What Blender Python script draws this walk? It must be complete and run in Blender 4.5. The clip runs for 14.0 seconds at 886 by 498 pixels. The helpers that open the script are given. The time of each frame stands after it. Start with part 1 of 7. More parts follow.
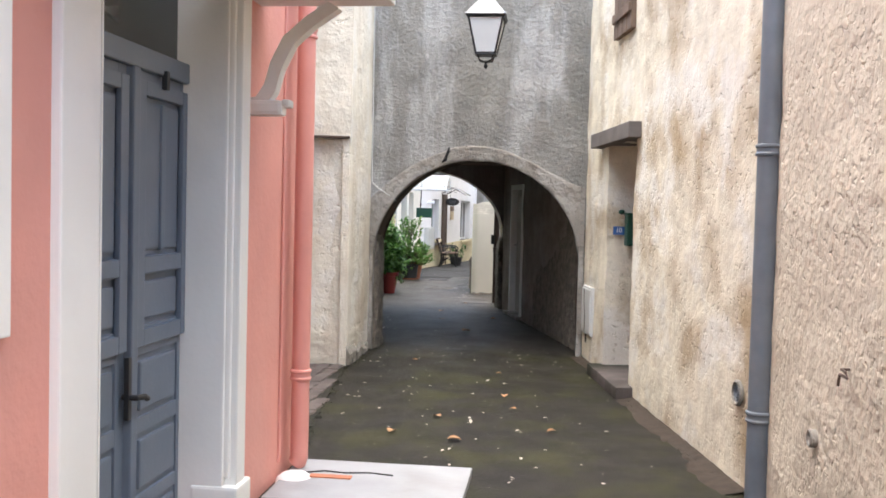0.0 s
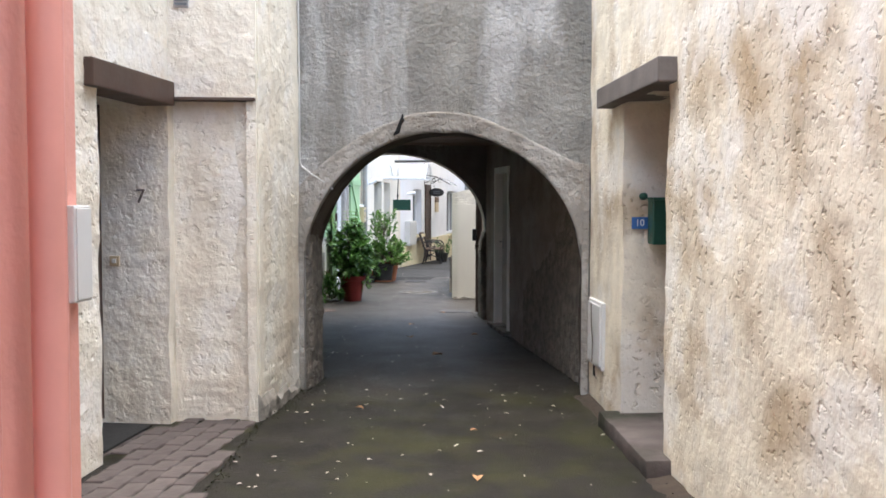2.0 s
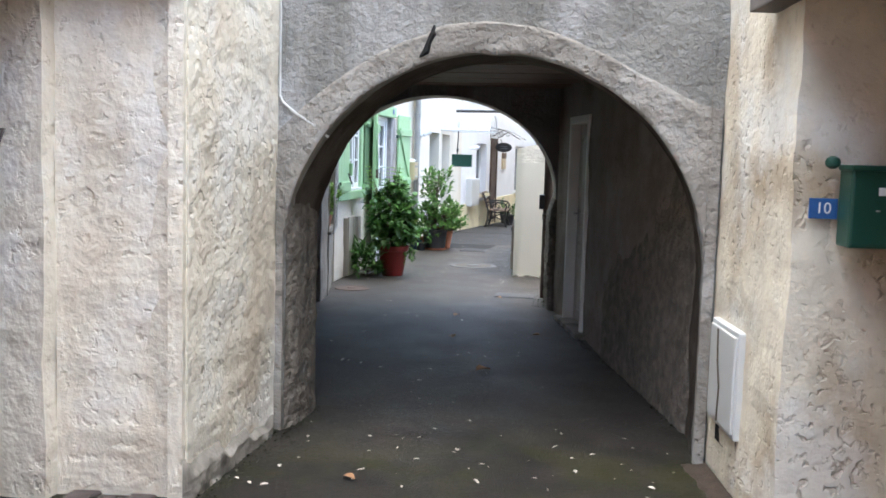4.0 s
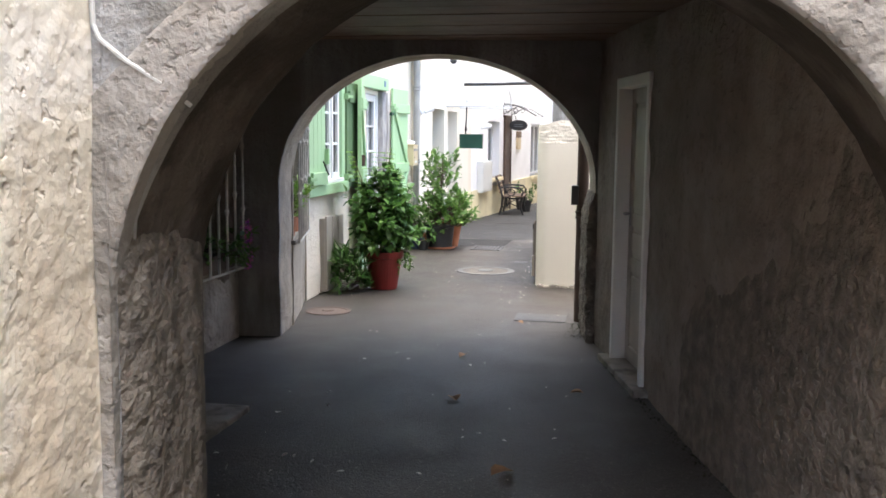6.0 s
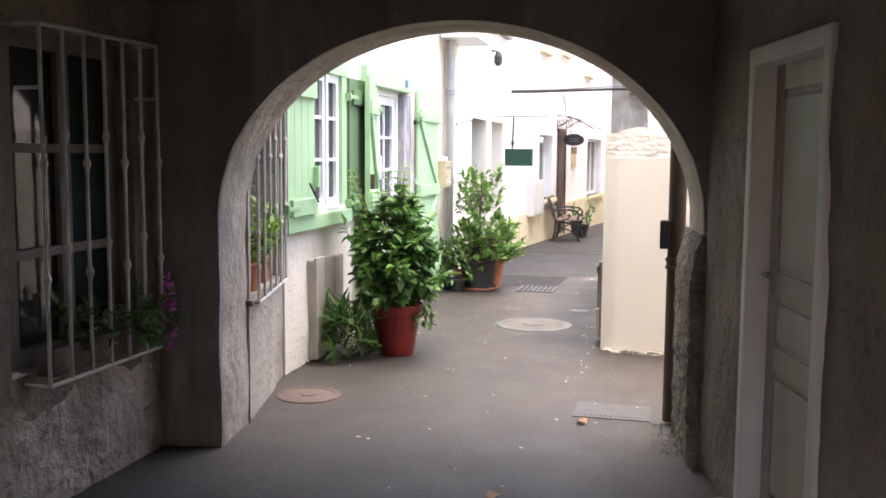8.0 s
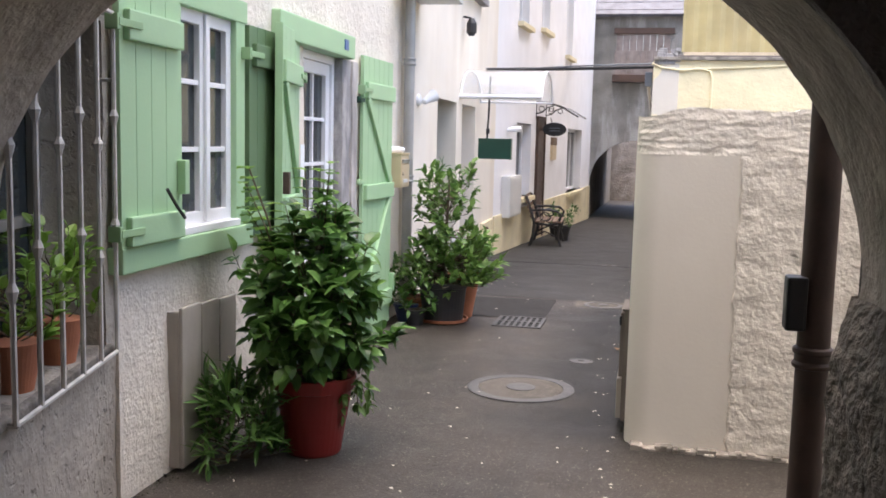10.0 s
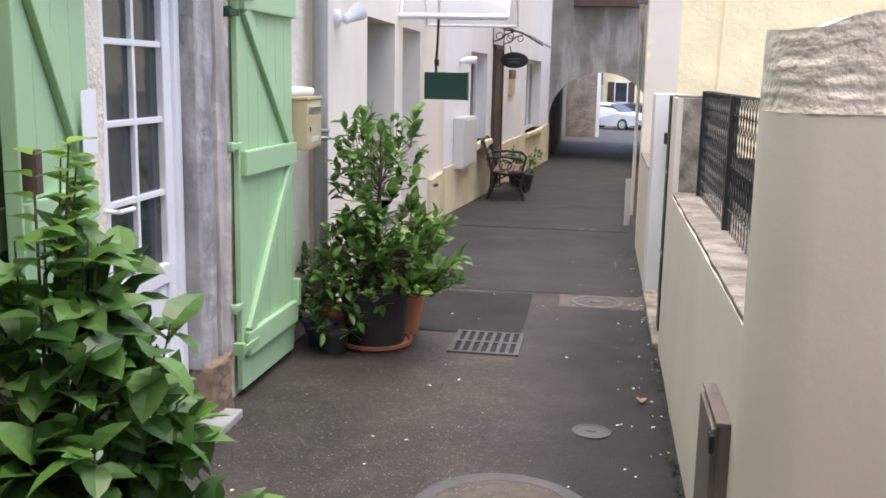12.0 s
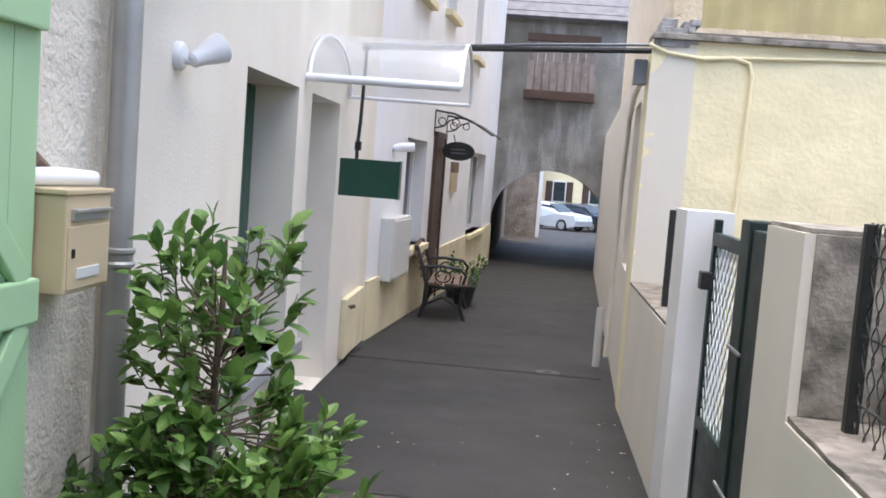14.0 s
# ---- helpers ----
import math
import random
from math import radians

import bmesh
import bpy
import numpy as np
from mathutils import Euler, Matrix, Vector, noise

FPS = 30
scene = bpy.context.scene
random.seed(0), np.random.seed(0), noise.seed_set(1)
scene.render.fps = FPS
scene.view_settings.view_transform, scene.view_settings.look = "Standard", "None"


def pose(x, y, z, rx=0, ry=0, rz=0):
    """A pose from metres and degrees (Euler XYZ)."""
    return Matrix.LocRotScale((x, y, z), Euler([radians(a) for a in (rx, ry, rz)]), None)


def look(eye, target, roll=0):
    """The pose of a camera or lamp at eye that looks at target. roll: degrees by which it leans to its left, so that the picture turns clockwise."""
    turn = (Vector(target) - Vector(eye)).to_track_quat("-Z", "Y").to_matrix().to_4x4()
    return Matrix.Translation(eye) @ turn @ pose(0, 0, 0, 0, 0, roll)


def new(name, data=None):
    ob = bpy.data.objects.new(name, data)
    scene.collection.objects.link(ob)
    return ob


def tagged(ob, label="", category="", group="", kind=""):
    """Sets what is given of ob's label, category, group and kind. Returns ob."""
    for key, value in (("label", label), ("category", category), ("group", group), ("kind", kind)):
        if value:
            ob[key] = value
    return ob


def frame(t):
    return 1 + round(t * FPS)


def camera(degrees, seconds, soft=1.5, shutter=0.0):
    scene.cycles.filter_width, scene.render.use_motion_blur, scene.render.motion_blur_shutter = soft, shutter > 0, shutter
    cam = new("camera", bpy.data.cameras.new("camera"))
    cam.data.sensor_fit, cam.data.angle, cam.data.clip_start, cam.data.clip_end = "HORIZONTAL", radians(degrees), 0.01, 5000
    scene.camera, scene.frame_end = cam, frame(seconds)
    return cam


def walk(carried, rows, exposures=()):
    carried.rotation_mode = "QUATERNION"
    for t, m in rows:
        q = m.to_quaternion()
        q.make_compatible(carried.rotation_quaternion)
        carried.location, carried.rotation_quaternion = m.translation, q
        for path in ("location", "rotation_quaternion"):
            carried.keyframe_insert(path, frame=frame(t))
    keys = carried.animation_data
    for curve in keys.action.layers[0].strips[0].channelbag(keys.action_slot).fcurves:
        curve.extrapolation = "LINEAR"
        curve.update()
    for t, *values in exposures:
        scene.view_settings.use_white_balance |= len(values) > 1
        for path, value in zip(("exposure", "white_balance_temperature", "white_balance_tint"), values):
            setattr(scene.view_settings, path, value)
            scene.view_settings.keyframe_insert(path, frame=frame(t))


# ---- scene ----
cam = camera(49.58, 14.0, soft=1.7)
# seconds, x, y, z, yaw, pitch, roll
ROWS = [
    (0, 0.074, 0.201, 1.567, 6.60, -2.40, -1.43),
    (0.5, 0.057, 0.942, 1.543, 7.36, -4.40, -5.02),
    (1, 0.108, 1.620, 1.547, 5.37, -2.46, 0.41),
    (1.5, 0.089, 2.350, 1.533, 4.66, -4.27, -2.29),
    (2, 0.082, 2.962, 1.546, 6.25, -2.87, -0.10),
    (2.5, 0.054, 3.662, 1.537, 7.77, -5.37, -1.95),
    (3, -0.019, 4.303, 1.553, 8.28, -4.88, -2.84),
    (3.5, -0.039, 4.936, 1.564, 9.73, -5.21, -2.64),
    (6, -0.448, 8.134, 1.568, 11.27, -6.82, -0.54),
    (6.5, -0.508, 8.739, 1.575, 11.66, -5.40, -2.17),
    (7, -0.566, 9.346, 1.558, 15.36, -6.78, -1.18),
    (7.5, -0.692, 9.994, 1.514, 12.43, -7.04, -3.02),
    (8, -0.801, 10.656, 1.529, 14.39, -5.80, -0.43),
    (8.5, -0.997, 11.293, 1.552, 13.40, -4.65, -4.34),
    (9, -1.119, 11.920, 1.502, 12.84, -5.01, -1.76),
    (11.5, -1.708, 15.107, 1.575, 11.71, -8.80, -1.35),
    (12, -1.812, 15.774, 1.560, 9.35, -10.34, -1.10),
    (12.5, -1.871, 16.422, 1.530, 7.88, -11.94, 0.23),
    (13, -1.980, 17.104, 1.533, 6.57, -11.74, -2.23),
    (13.5, -2.052, 17.721, 1.573, 7.56, -7.07, -1.75),
    (14, -2.138, 18.342, 1.558, 5.63, -4.83, -4.36),
]
walk(cam, [(t, pose(x, y, z, 90 + pitch, roll, yaw)) for t, x, y, z, yaw, pitch, roll in ROWS],
     exposures=[(0, 2.22, 6350, 7), (1.5, 2.15, 6250, 7), (2.5, 2.3, 6050, 6), (3.5, 2.36, 5800, 5), (6, 2.65, 6450, 9), (6.5, 2.6, 6650, 13), (7.5, 2.8, 6750, 16), (8, 2.95, 6800, 16), (8.5, 2.85, 6800, 17), (9, 2.4, 6850, 17), (9.3, 2.2, 6750, 16), (11.3, 1.84, 6600, 15), (12.8, 1.82, 6600, 14), (13.5, 1.85, 6350, 12), (14, 1.65, 6300, 11)])

# ---- world, sun, exposure ----
world = bpy.data.worlds.new("sky")
scene.world = world
world.use_nodes = True
wn = world.node_tree
sky = wn.nodes.new("ShaderNodeTexSky")
sky.sky_type, sky.sun_disc = "NISHITA", False
sky.sun_elevation, sky.sun_rotation = radians(86), radians(206)
sky.air_density, sky.dust_density, sky.ozone_density = 1.0, 4.0, 1.0
wn.links.new(sky.outputs["Color"], wn.nodes["Background"].inputs["Color"])
wn.nodes["Background"].inputs["Strength"].default_value = 0.15
sun = new("sun", bpy.data.lights.new("sun", "SUN"))
sun.data.energy, sun.data.angle, sun.data.color = 1.5, radians(85), (1.0, 0.97, 0.93)
sun.matrix_world = look((-1.0, -2.0, 30), (0, 0, 0))


# ---- materials ----
def mat(name, col, rough=0.8, var=0.15, scale=6.0, bump=0.0, bscale=40.0, metal=0.0, stain=None, stain_scale=0.7, stain_amt=0.5,
        streak=False, rnd=0.0, trans=0.0, spec=0.5, fleck=None, fleck_scale=120.0, coarse=0.0, coarse_scale=14.0, pit=None, pit_scale=24.0, pit_amt=0.6, alpha=1.0, worn=None, worn_scale=0.8, worn_amt=0.7, worn_squash=None):
    m = bpy.data.materials.new(name)
    m.use_nodes = True
    nt, n, l = m.node_tree, m.node_tree.nodes, m.node_tree.links
    b = n["Principled BSDF"]
    b.inputs["Roughness"].default_value, b.inputs["Metallic"].default_value = rough, metal
    b.inputs["Specular IOR Level"].default_value = spec
    if trans:
        b.inputs["Transmission Weight"].default_value = trans
    b.inputs["Alpha"].default_value = alpha
    tc = n.new("ShaderNodeTexCoord")

    def tex(sc, detail=6.0, squash=None):
        t = n.new("ShaderNodeTexNoise")
        t.inputs["Scale"].default_value, t.inputs["Detail"].default_value = sc, detail
        if squash:
            mp = n.new("ShaderNodeMapping")
            mp.inputs["Scale"].default_value = squash
            l.new(tc.outputs["Object"], mp.inputs["Vector"])
            l.new(mp.outputs["Vector"], t.inputs["Vector"])
        else:
            l.new(tc.outputs["Object"], t.inputs["Vector"])
        return t

    def ramp(src, lo, hi):
        r = n.new("ShaderNodeMapRange")
        r.inputs["From Min"].default_value, r.inputs["From Max"].default_value = lo, hi
        l.new(src, r.inputs["Value"])
        return r.outputs["Result"]

    def mix(fac, a, c):
        x = n.new("ShaderNodeMix")
        x.data_type = "RGBA"
        if isinstance(fac, float):
            x.inputs["Factor"].default_value = fac
        else:
            l.new(fac, x.inputs["Factor"])
        for sock, v in (("A", a), ("B", c)):
            s = [i for i in x.inputs if i.name == sock and i.type == "RGBA"][0]
            if isinstance(v, tuple):
                s.default_value = (*v, 1)
            else:
                l.new(v, s)
        return [o for o in x.outputs if o.type == "RGBA"][0]

    lo = tuple(c * (1 - var) for c in col)
    hi = tuple(min(1.0, c * (1 + var)) for c in col)
    c = mix(ramp(tex(scale).outputs["Fac"], 0.3, 0.7), lo, hi)
    if stain:
        t = tex(stain_scale, 8.0, (1.6, 1.6, 0.45) if streak else None)
        r = ramp(t.outputs["Fac"], 0.46, 0.68)
        k = n.new("ShaderNodeMath")
        k.operation = "MULTIPLY"
        k.inputs[1].default_value = stain_amt
        l.new(r, k.inputs[0])
        c = mix(k.outputs[0], c, stain)
    if worn:
        t = tex(worn_scale, 9.0, worn_squash)
        t.inputs["Roughness"].default_value = 0.62
        k = n.new("ShaderNodeMath")
        k.operation = "MULTIPLY"
        k.inputs[1].default_value = worn_amt
        l.new(ramp(t.outputs["Fac"], 0.5, 0.6), k.inputs[0])
        c = mix(k.outputs[0], c, worn)
    if pit:
        t = tex(pit_scale, 3.0)
        t.inputs["Distortion"].default_value = 0.25
        where = n.new("ShaderNodeMath")
        where.operation = "MULTIPLY"
        l.new(ramp(t.outputs["Fac"], 0.56, 0.7), where.inputs[0])
        l.new(ramp(tex(1.7, 4.0).outputs["Fac"], 0.36, 0.58), where.inputs[1])
        pits = where.outputs[0]
        k = n.new("ShaderNodeMath")
        k.operation = "MULTIPLY"
        k.inputs[1].default_value = pit_amt
        l.new(pits, k.inputs[0])
        c = mix(k.outputs[0], c, pit)
    if fleck:
        t = n.new("ShaderNodeTexVoronoi")
        t.inputs["Scale"].default_value = fleck_scale
        l.new(tc.outputs["Object"], t.inputs["Vector"])
        k = n.new("ShaderNodeMath")
        k.operation = "MULTIPLY"
        l.new(ramp(t.outputs["Distance"], 0.3, 0.1), k.inputs[0])
        l.new(ramp(tex(fleck_scale * 0.45, 4.0).outputs["Fac"], 0.4, 0.62), k.inputs[1])
        c = mix(k.outputs[0], c, fleck)
    if rnd:
        oi = n.new("ShaderNodeObjectInfo")
        hs = n.new("ShaderNodeHueSaturation")
        l.new(ramp(oi.outputs["Random"], -0.5, 1.5), hs.inputs["Value"])
        mr = hs.inputs["Value"].links[0].from_node
        mr.inputs["To Min"].default_value, mr.inputs["To Max"].default_value = 1 - 2 * rnd, 1 + 2 * rnd
        l.new(c, hs.inputs["Color"])
        c = hs.outputs["Color"]
    l.new(c, b.inputs["Base Color"])
    if bump or coarse:
        prev = None
        if coarse:
            bc = n.new("ShaderNodeBump")
            bc.inputs["Strength"].default_value, bc.inputs["Distance"].default_value = 1.0, 0.5 * coarse
            l.new(tex(coarse_scale, 4.0).outputs["Fac"], bc.inputs["Height"])
            prev = bc
        if pit:
            bp = n.new("ShaderNodeBump")
            bp.invert = True
            bp.inputs["Strength"].default_value, bp.inputs["Distance"].default_value = 1.0, 0.008
            l.new(pits, bp.inputs["Height"])
            if prev:
                l.new(prev.outputs["Normal"], bp.inputs["Normal"])
            prev = bp
        bn = n.new("ShaderNodeBump")
        bn.inputs["Strength"].default_value, bn.inputs["Distance"].default_value = 1.0, 0.35 * bump
        l.new(tex(bscale, 5.0).outputs["Fac"], bn.inputs["Height"])
        if prev:
            l.new(prev.outputs["Normal"], bn.inputs["Normal"])
        l.new(bn.outputs["Normal"], b.inputs["Normal"])
        rr = ramp(tex(scale * 2).outputs["Fac"], 0.2, 0.8)
        rr.node.inputs["To Min"].default_value, rr.node.inputs["To Max"].default_value = max(0.05, rough - 0.1), min(1.0, rough + 0.1)
        l.new(rr, b.inputs["Roughness"])
    return m


CREAM_ROUGH = mat("cream_roughcast", (0.77, 0.695, 0.55), 0.92, 0.12, 5, 0.009, 45, stain=(0.4, 0.29, 0.165), stain_scale=1.7, stain_amt=0.9, coarse=0.03, coarse_scale=9, pit=(0.42, 0.33, 0.22), pit_scale=24, pit_amt=0.45, worn=(0.82, 0.79, 0.72), worn_scale=1.5, worn_amt=0.7)
TAN_ROUGH = mat("tan_roughcast", (0.66, 0.575, 0.45), 0.95, 0.1, 7, 0.018, 30, stain=(0.5, 0.42, 0.31), stain_scale=1.1, stain_amt=0.4, coarse=0.032, coarse_scale=14, pit=(0.5, 0.42, 0.32), pit_scale=20, pit_amt=0.35)
LEFT_RENDER = mat("old_cream_render", (0.82, 0.76, 0.64), 0.92, 0.1, 3, 0.012, 34, stain=(0.55, 0.43, 0.29), stain_scale=1.3, stain_amt=0.55, streak=True, coarse=0.05, coarse_scale=9, pit=(0.62, 0.55, 0.45), pit_scale=16, pit_amt=0.22, worn=(0.8, 0.785, 0.765), worn_scale=1.5, worn_amt=0.45)
GREY_RENDER = mat("grey_cement_render", (0.265, 0.255, 0.235), 0.93, 0.25, 2.4, 0.03, 46, stain=(0.17, 0.165, 0.145), stain_scale=1.3, stain_amt=0.6, streak=True, coarse=0.04, coarse_scale=22, pit=(0.17, 0.165, 0.15), pit_scale=46, pit_amt=0.45, worn=(0.44, 0.435, 0.425), worn_scale=1.1, worn_amt=0.75, worn_squash=(1.7, 1.7, 0.35))
GREY_LIGHT = mat("pale_grey_render", (0.42, 0.38, 0.32), 0.93, 0.2, 2.2, 0.014, 40, stain=(0.24, 0.21, 0.175), stain_scale=1.4, stain_amt=0.65, coarse=0.03, pit=(0.25, 0.225, 0.19), pit_scale=22)
BAND = mat("arch_band_mortar", (0.31, 0.285, 0.25), 0.93, 0.2, 7, 0.014, 50, stain=(0.19, 0.17, 0.148), stain_scale=3.5, stain_amt=0.7, coarse=0.05, coarse_scale=16, pit=(0.19, 0.168, 0.145), pit_scale=30, worn=(0.42, 0.4, 0.37), worn_scale=2.4, worn_amt=0.5)
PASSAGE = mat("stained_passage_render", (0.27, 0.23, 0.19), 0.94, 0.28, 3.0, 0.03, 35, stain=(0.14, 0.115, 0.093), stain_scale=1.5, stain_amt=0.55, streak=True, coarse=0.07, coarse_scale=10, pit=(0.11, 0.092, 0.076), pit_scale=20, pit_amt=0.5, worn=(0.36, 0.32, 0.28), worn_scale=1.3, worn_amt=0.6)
# dark tone paints in the shade under the near arch
SHADED_SOFFIT = mat("shaded_arch_render", (0.085, 0.07, 0.057), 0.95, 0.3, 4, 0.025, 35, stain=(0.065, 0.052, 0.042), stain_scale=2.2, stain_amt=0.6, coarse=0.06, coarse_scale=11, spec=0.2, worn=(0.18, 0.155, 0.13), worn_scale=2.0, worn_amt=0.5)
REVEAL = mat("pale_worn_reveal_render", (0.44, 0.39, 0.325), 0.95, 0.2, 6, 0.02, 40, stain=(0.22, 0.19, 0.155), stain_scale=3.5, stain_amt=0.6, coarse=0.04, coarse_scale=14)
RUBBLE = mat("bare_rubble_render", (0.215, 0.187, 0.152), 0.95, 0.3, 14, 0.03, 40, stain=(0.12, 0.105, 0.09), stain_scale=9, stain_amt=0.8, coarse=0.09, coarse_scale=22)
PATCH_RENDER = mat("hand_thrown_render", (0.47, 0.42, 0.36), 0.94, 0.25, 4, 0.03, 35, stain=(0.22, 0.185, 0.155), stain_scale=2.6, stain_amt=0.75, coarse=0.08, coarse_scale=15)
CEIL = mat("brown_ceiling_boards", (0.17, 0.095, 0.06), 0.6, 0.3, 4, 0.004, 30, stain=(0.09, 0.055, 0.038), stain_scale=2, stain_amt=0.6)
PINK = mat("salmon_paint", (0.69, 0.32, 0.26), 0.75, 0.07, 3, 0.006, 40, stain=(0.68, 0.37, 0.31), stain_scale=1.2, stain_amt=0.4, coarse=0.008)
PINK_PIPE = mat("salmon_pipe_paint", (0.66, 0.29, 0.24), 0.45, 0.06, 5, 0.001, 60)
TRIM = mat("off_white_trim_paint", (0.83, 0.815, 0.765), 0.6, 0.05, 4, 0.003, 30, stain=(0.66, 0.63, 0.56), stain_scale=2.0, stain_amt=0.3)
BLUEDOOR = mat("slate_blue_door_paint", (0.145, 0.178, 0.225), 0.45, 0.08, 5, 0.003, 60, stain=(0.18, 0.21, 0.25), stain_scale=2.0, stain_amt=0.4)
GLASS_DARK = mat("dark_window_glass", (0.035, 0.045, 0.05), 0.06, 0.3, 2.0, spec=0.6)
ASPHALT = mat("worn_asphalt", (0.043, 0.036, 0.0295), 0.56, 0.35, 1.3, 0.02, 100, stain=(0.026, 0.0225, 0.019), stain_scale=0.9, stain_amt=0.75, fleck=(0.36, 0.32, 0.27), fleck_scale=66, spec=0.3, coarse=0.008, coarse_scale=34, worn=(0.062, 0.053, 0.044), worn_scale=5.0, worn_amt=0.5)
PATCH = mat("dark_asphalt_patch", (0.025, 0.024, 0.0235), 0.8, 0.25, 3, 0.01, 150, fleck=(0.06, 0.058, 0.055), fleck_scale=70, spec=0.2)
FAR_ASPHALT = mat("far_dark_asphalt", (0.03, 0.028, 0.0265), 0.68, 0.3, 1.6, 0.012, 130, stain=(0.02, 0.019, 0.018), stain_scale=0.9, stain_amt=0.6, fleck=(0.1, 0.094, 0.088), fleck_scale=60, spec=0.35)
PAVER = mat("worn_pink_stone", (0.125, 0.104, 0.097), 0.88, 0.22, 7, 0.01, 40, stain=(0.03, 0.031, 0.021), stain_scale=1.4, stain_amt=0.92, rnd=0.12, spec=0.2, coarse=0.012)
MARBLE = mat("pale_stone_step", (0.32, 0.327, 0.338), 0.6, 0.12, 4, 0.004, 30, stain=(0.24, 0.235, 0.225), stain_scale=2.5, stain_amt=0.6)
CONCRETE = mat("weathered_concrete", (0.3, 0.272, 0.235), 0.92, 0.25, 6, 0.01, 60, stain=(0.09, 0.08, 0.065), stain_scale=8, stain_amt=0.85, coarse=0.02)
LINTEL = mat("grey_brown_beam", (0.15, 0.13, 0.115), 0.85, 0.2, 6, 0.006, 40)
BROWN_DOOR = mat("dark_brown_door", (0.07, 0.04, 0.028), 0.5, 0.2, 5, 0.003, 40)
DUSTY = mat("dusty_grey_paint", (0.2, 0.185, 0.165), 0.7, 0.15, 5, 0.003, 50)
OLD_DOOR = mat("old_ivory_door_paint", (0.52, 0.48, 0.41), 0.5, 0.08, 4, 0.002, 50, stain=(0.36, 0.325, 0.27), stain_scale=2.2, stain_amt=0.6, streak=True)
JAMB_PLASTER = mat("flaking_pale_plaster", (0.5, 0.47, 0.44), 0.9, 0.15, 4, 0.01, 40, stain=(0.24, 0.22, 0.21), stain_scale=4, stain_amt=0.75, streak=True, coarse=0.025)
WEATHERED_DOOR = mat("weathered_grey_paint", (0.4, 0.37, 0.32), 0.6, 0.12, 5, 0.003, 50, stain=(0.26, 0.235, 0.2), stain_scale=3, stain_amt=0.6, streak=True)
SILL_STONE = mat("worn_grey_sill_stone", (0.36, 0.36, 0.355), 0.75, 0.15, 5, 0.006, 40, stain=(0.2, 0.2, 0.195), stain_scale=3, stain_amt=0.6)
GREY_PIPE = mat("slate_grey_pipe", (0.135, 0.155, 0.18), 0.4, 0.15, 6, 0.001, 40, stain=(0.2, 0.21, 0.22), stain_scale=5, stain_amt=0.4)
ZINC = mat("zinc_pipe", (0.38, 0.38, 0.37), 0.45, 0.15, 6, 0.001, 40, metal=0.5)
RUST = mat("rusty_brown_pipe", (0.085, 0.055, 0.042), 0.65, 0.3, 8, 0.003, 50)
BLACK = mat("black_iron", (0.02, 0.02, 0.021), 0.45, 0.3, 10, 0.002, 60)
IRON_GREY = mat("white_painted_iron", (0.56, 0.54, 0.5), 0.5, 0.2, 10, 0.002, 60)
MILK = mat("milky_lantern_glass", (0.72, 0.73, 0.72), 0.35, 0.04, 4)
GREEN = mat("pale_green_paint", (0.38, 0.58, 0.34), 0.5, 0.05, 4, 0.002, 50, stain=(0.34, 0.54, 0.31), stain_scale=2, stain_amt=0.4)
GREEN_SHADE = mat("shaded_green_paint", (0.13, 0.215, 0.11), 0.55, 0.1, 4, 0.002, 50)
GREEN_FRAME = mat("green_frame_paint", (0.29, 0.46, 0.25), 0.5, 0.08, 4, 0.002, 50)
CREAM_SMOOTH = mat("pale_cream_render", (0.79, 0.73, 0.63), 0.9, 0.06, 2, 0.02, 60, stain=(0.66, 0.58, 0.46), stain_scale=0.9, stain_amt=0.4, streak=True, coarse=0.028, coarse_scale=17)
CREAM_WHITE = mat("off_white_render", (0.79, 0.735, 0.64), 0.9, 0.05, 2, 0.005, 60, stain=(0.66, 0.58, 0.46), stain_scale=0.9, stain_amt=0.45, streak=True)
BLUE_WHITE = mat("cool_white_render", (0.8, 0.8, 0.82), 0.9, 0.04, 2, 0.004, 60, stain=(0.7, 0.7, 0.7), stain_scale=0.9, stain_amt=0.35)
PLINTH = mat("yellow_cream_plinth", (0.72, 0.64, 0.43), 0.9, 0.06, 3, 0.004, 50, stain=(0.5, 0.44, 0.31), stain_scale=2, stain_amt=0.4)
PEARL = mat("pearl_grey_render", (0.72, 0.675, 0.59), 0.85, 0.04, 2, 0.002, 50, stain=(0.65, 0.605, 0.52), stain_scale=1.4, stain_amt=0.35, streak=True, coarse=0.002, coarse_scale=12)
RAGGED = mat("unpainted_rough_render", (0.76, 0.71, 0.62), 0.95, 0.12, 6, 0.02, 40, stain=(0.56, 0.51, 0.43), stain_scale=7, stain_amt=0.5, coarse=0.03, coarse_scale=14)
YELLOW = mat("yellow_roughcast", (0.86, 0.775, 0.52), 0.92, 0.05, 4, 0.012, 28, stain=(0.78, 0.68, 0.42), stain_scale=1.2, stain_amt=0.35, coarse=0.011, coarse_scale=12)
CORRUG = mat("yellowed_corrugated_sheet", (0.5, 0.42, 0.21), 0.6, 0.15, 3, stain=(0.36, 0.3, 0.17), stain_scale=1.5, stain_amt=0.5, streak=True)
STONE = mat("grey_jamb_stone", (0.33, 0.32, 0.32), 0.9, 0.22, 5, 0.012, 40, stain=(0.15, 0.145, 0.15), stain_scale=3.0, stain_amt=0.75, streak=True, coarse=0.03, worn=(0.5, 0.48, 0.46), worn_scale=2.6, worn_amt=0.7, worn_squash=(1.6, 1.6, 0.5))
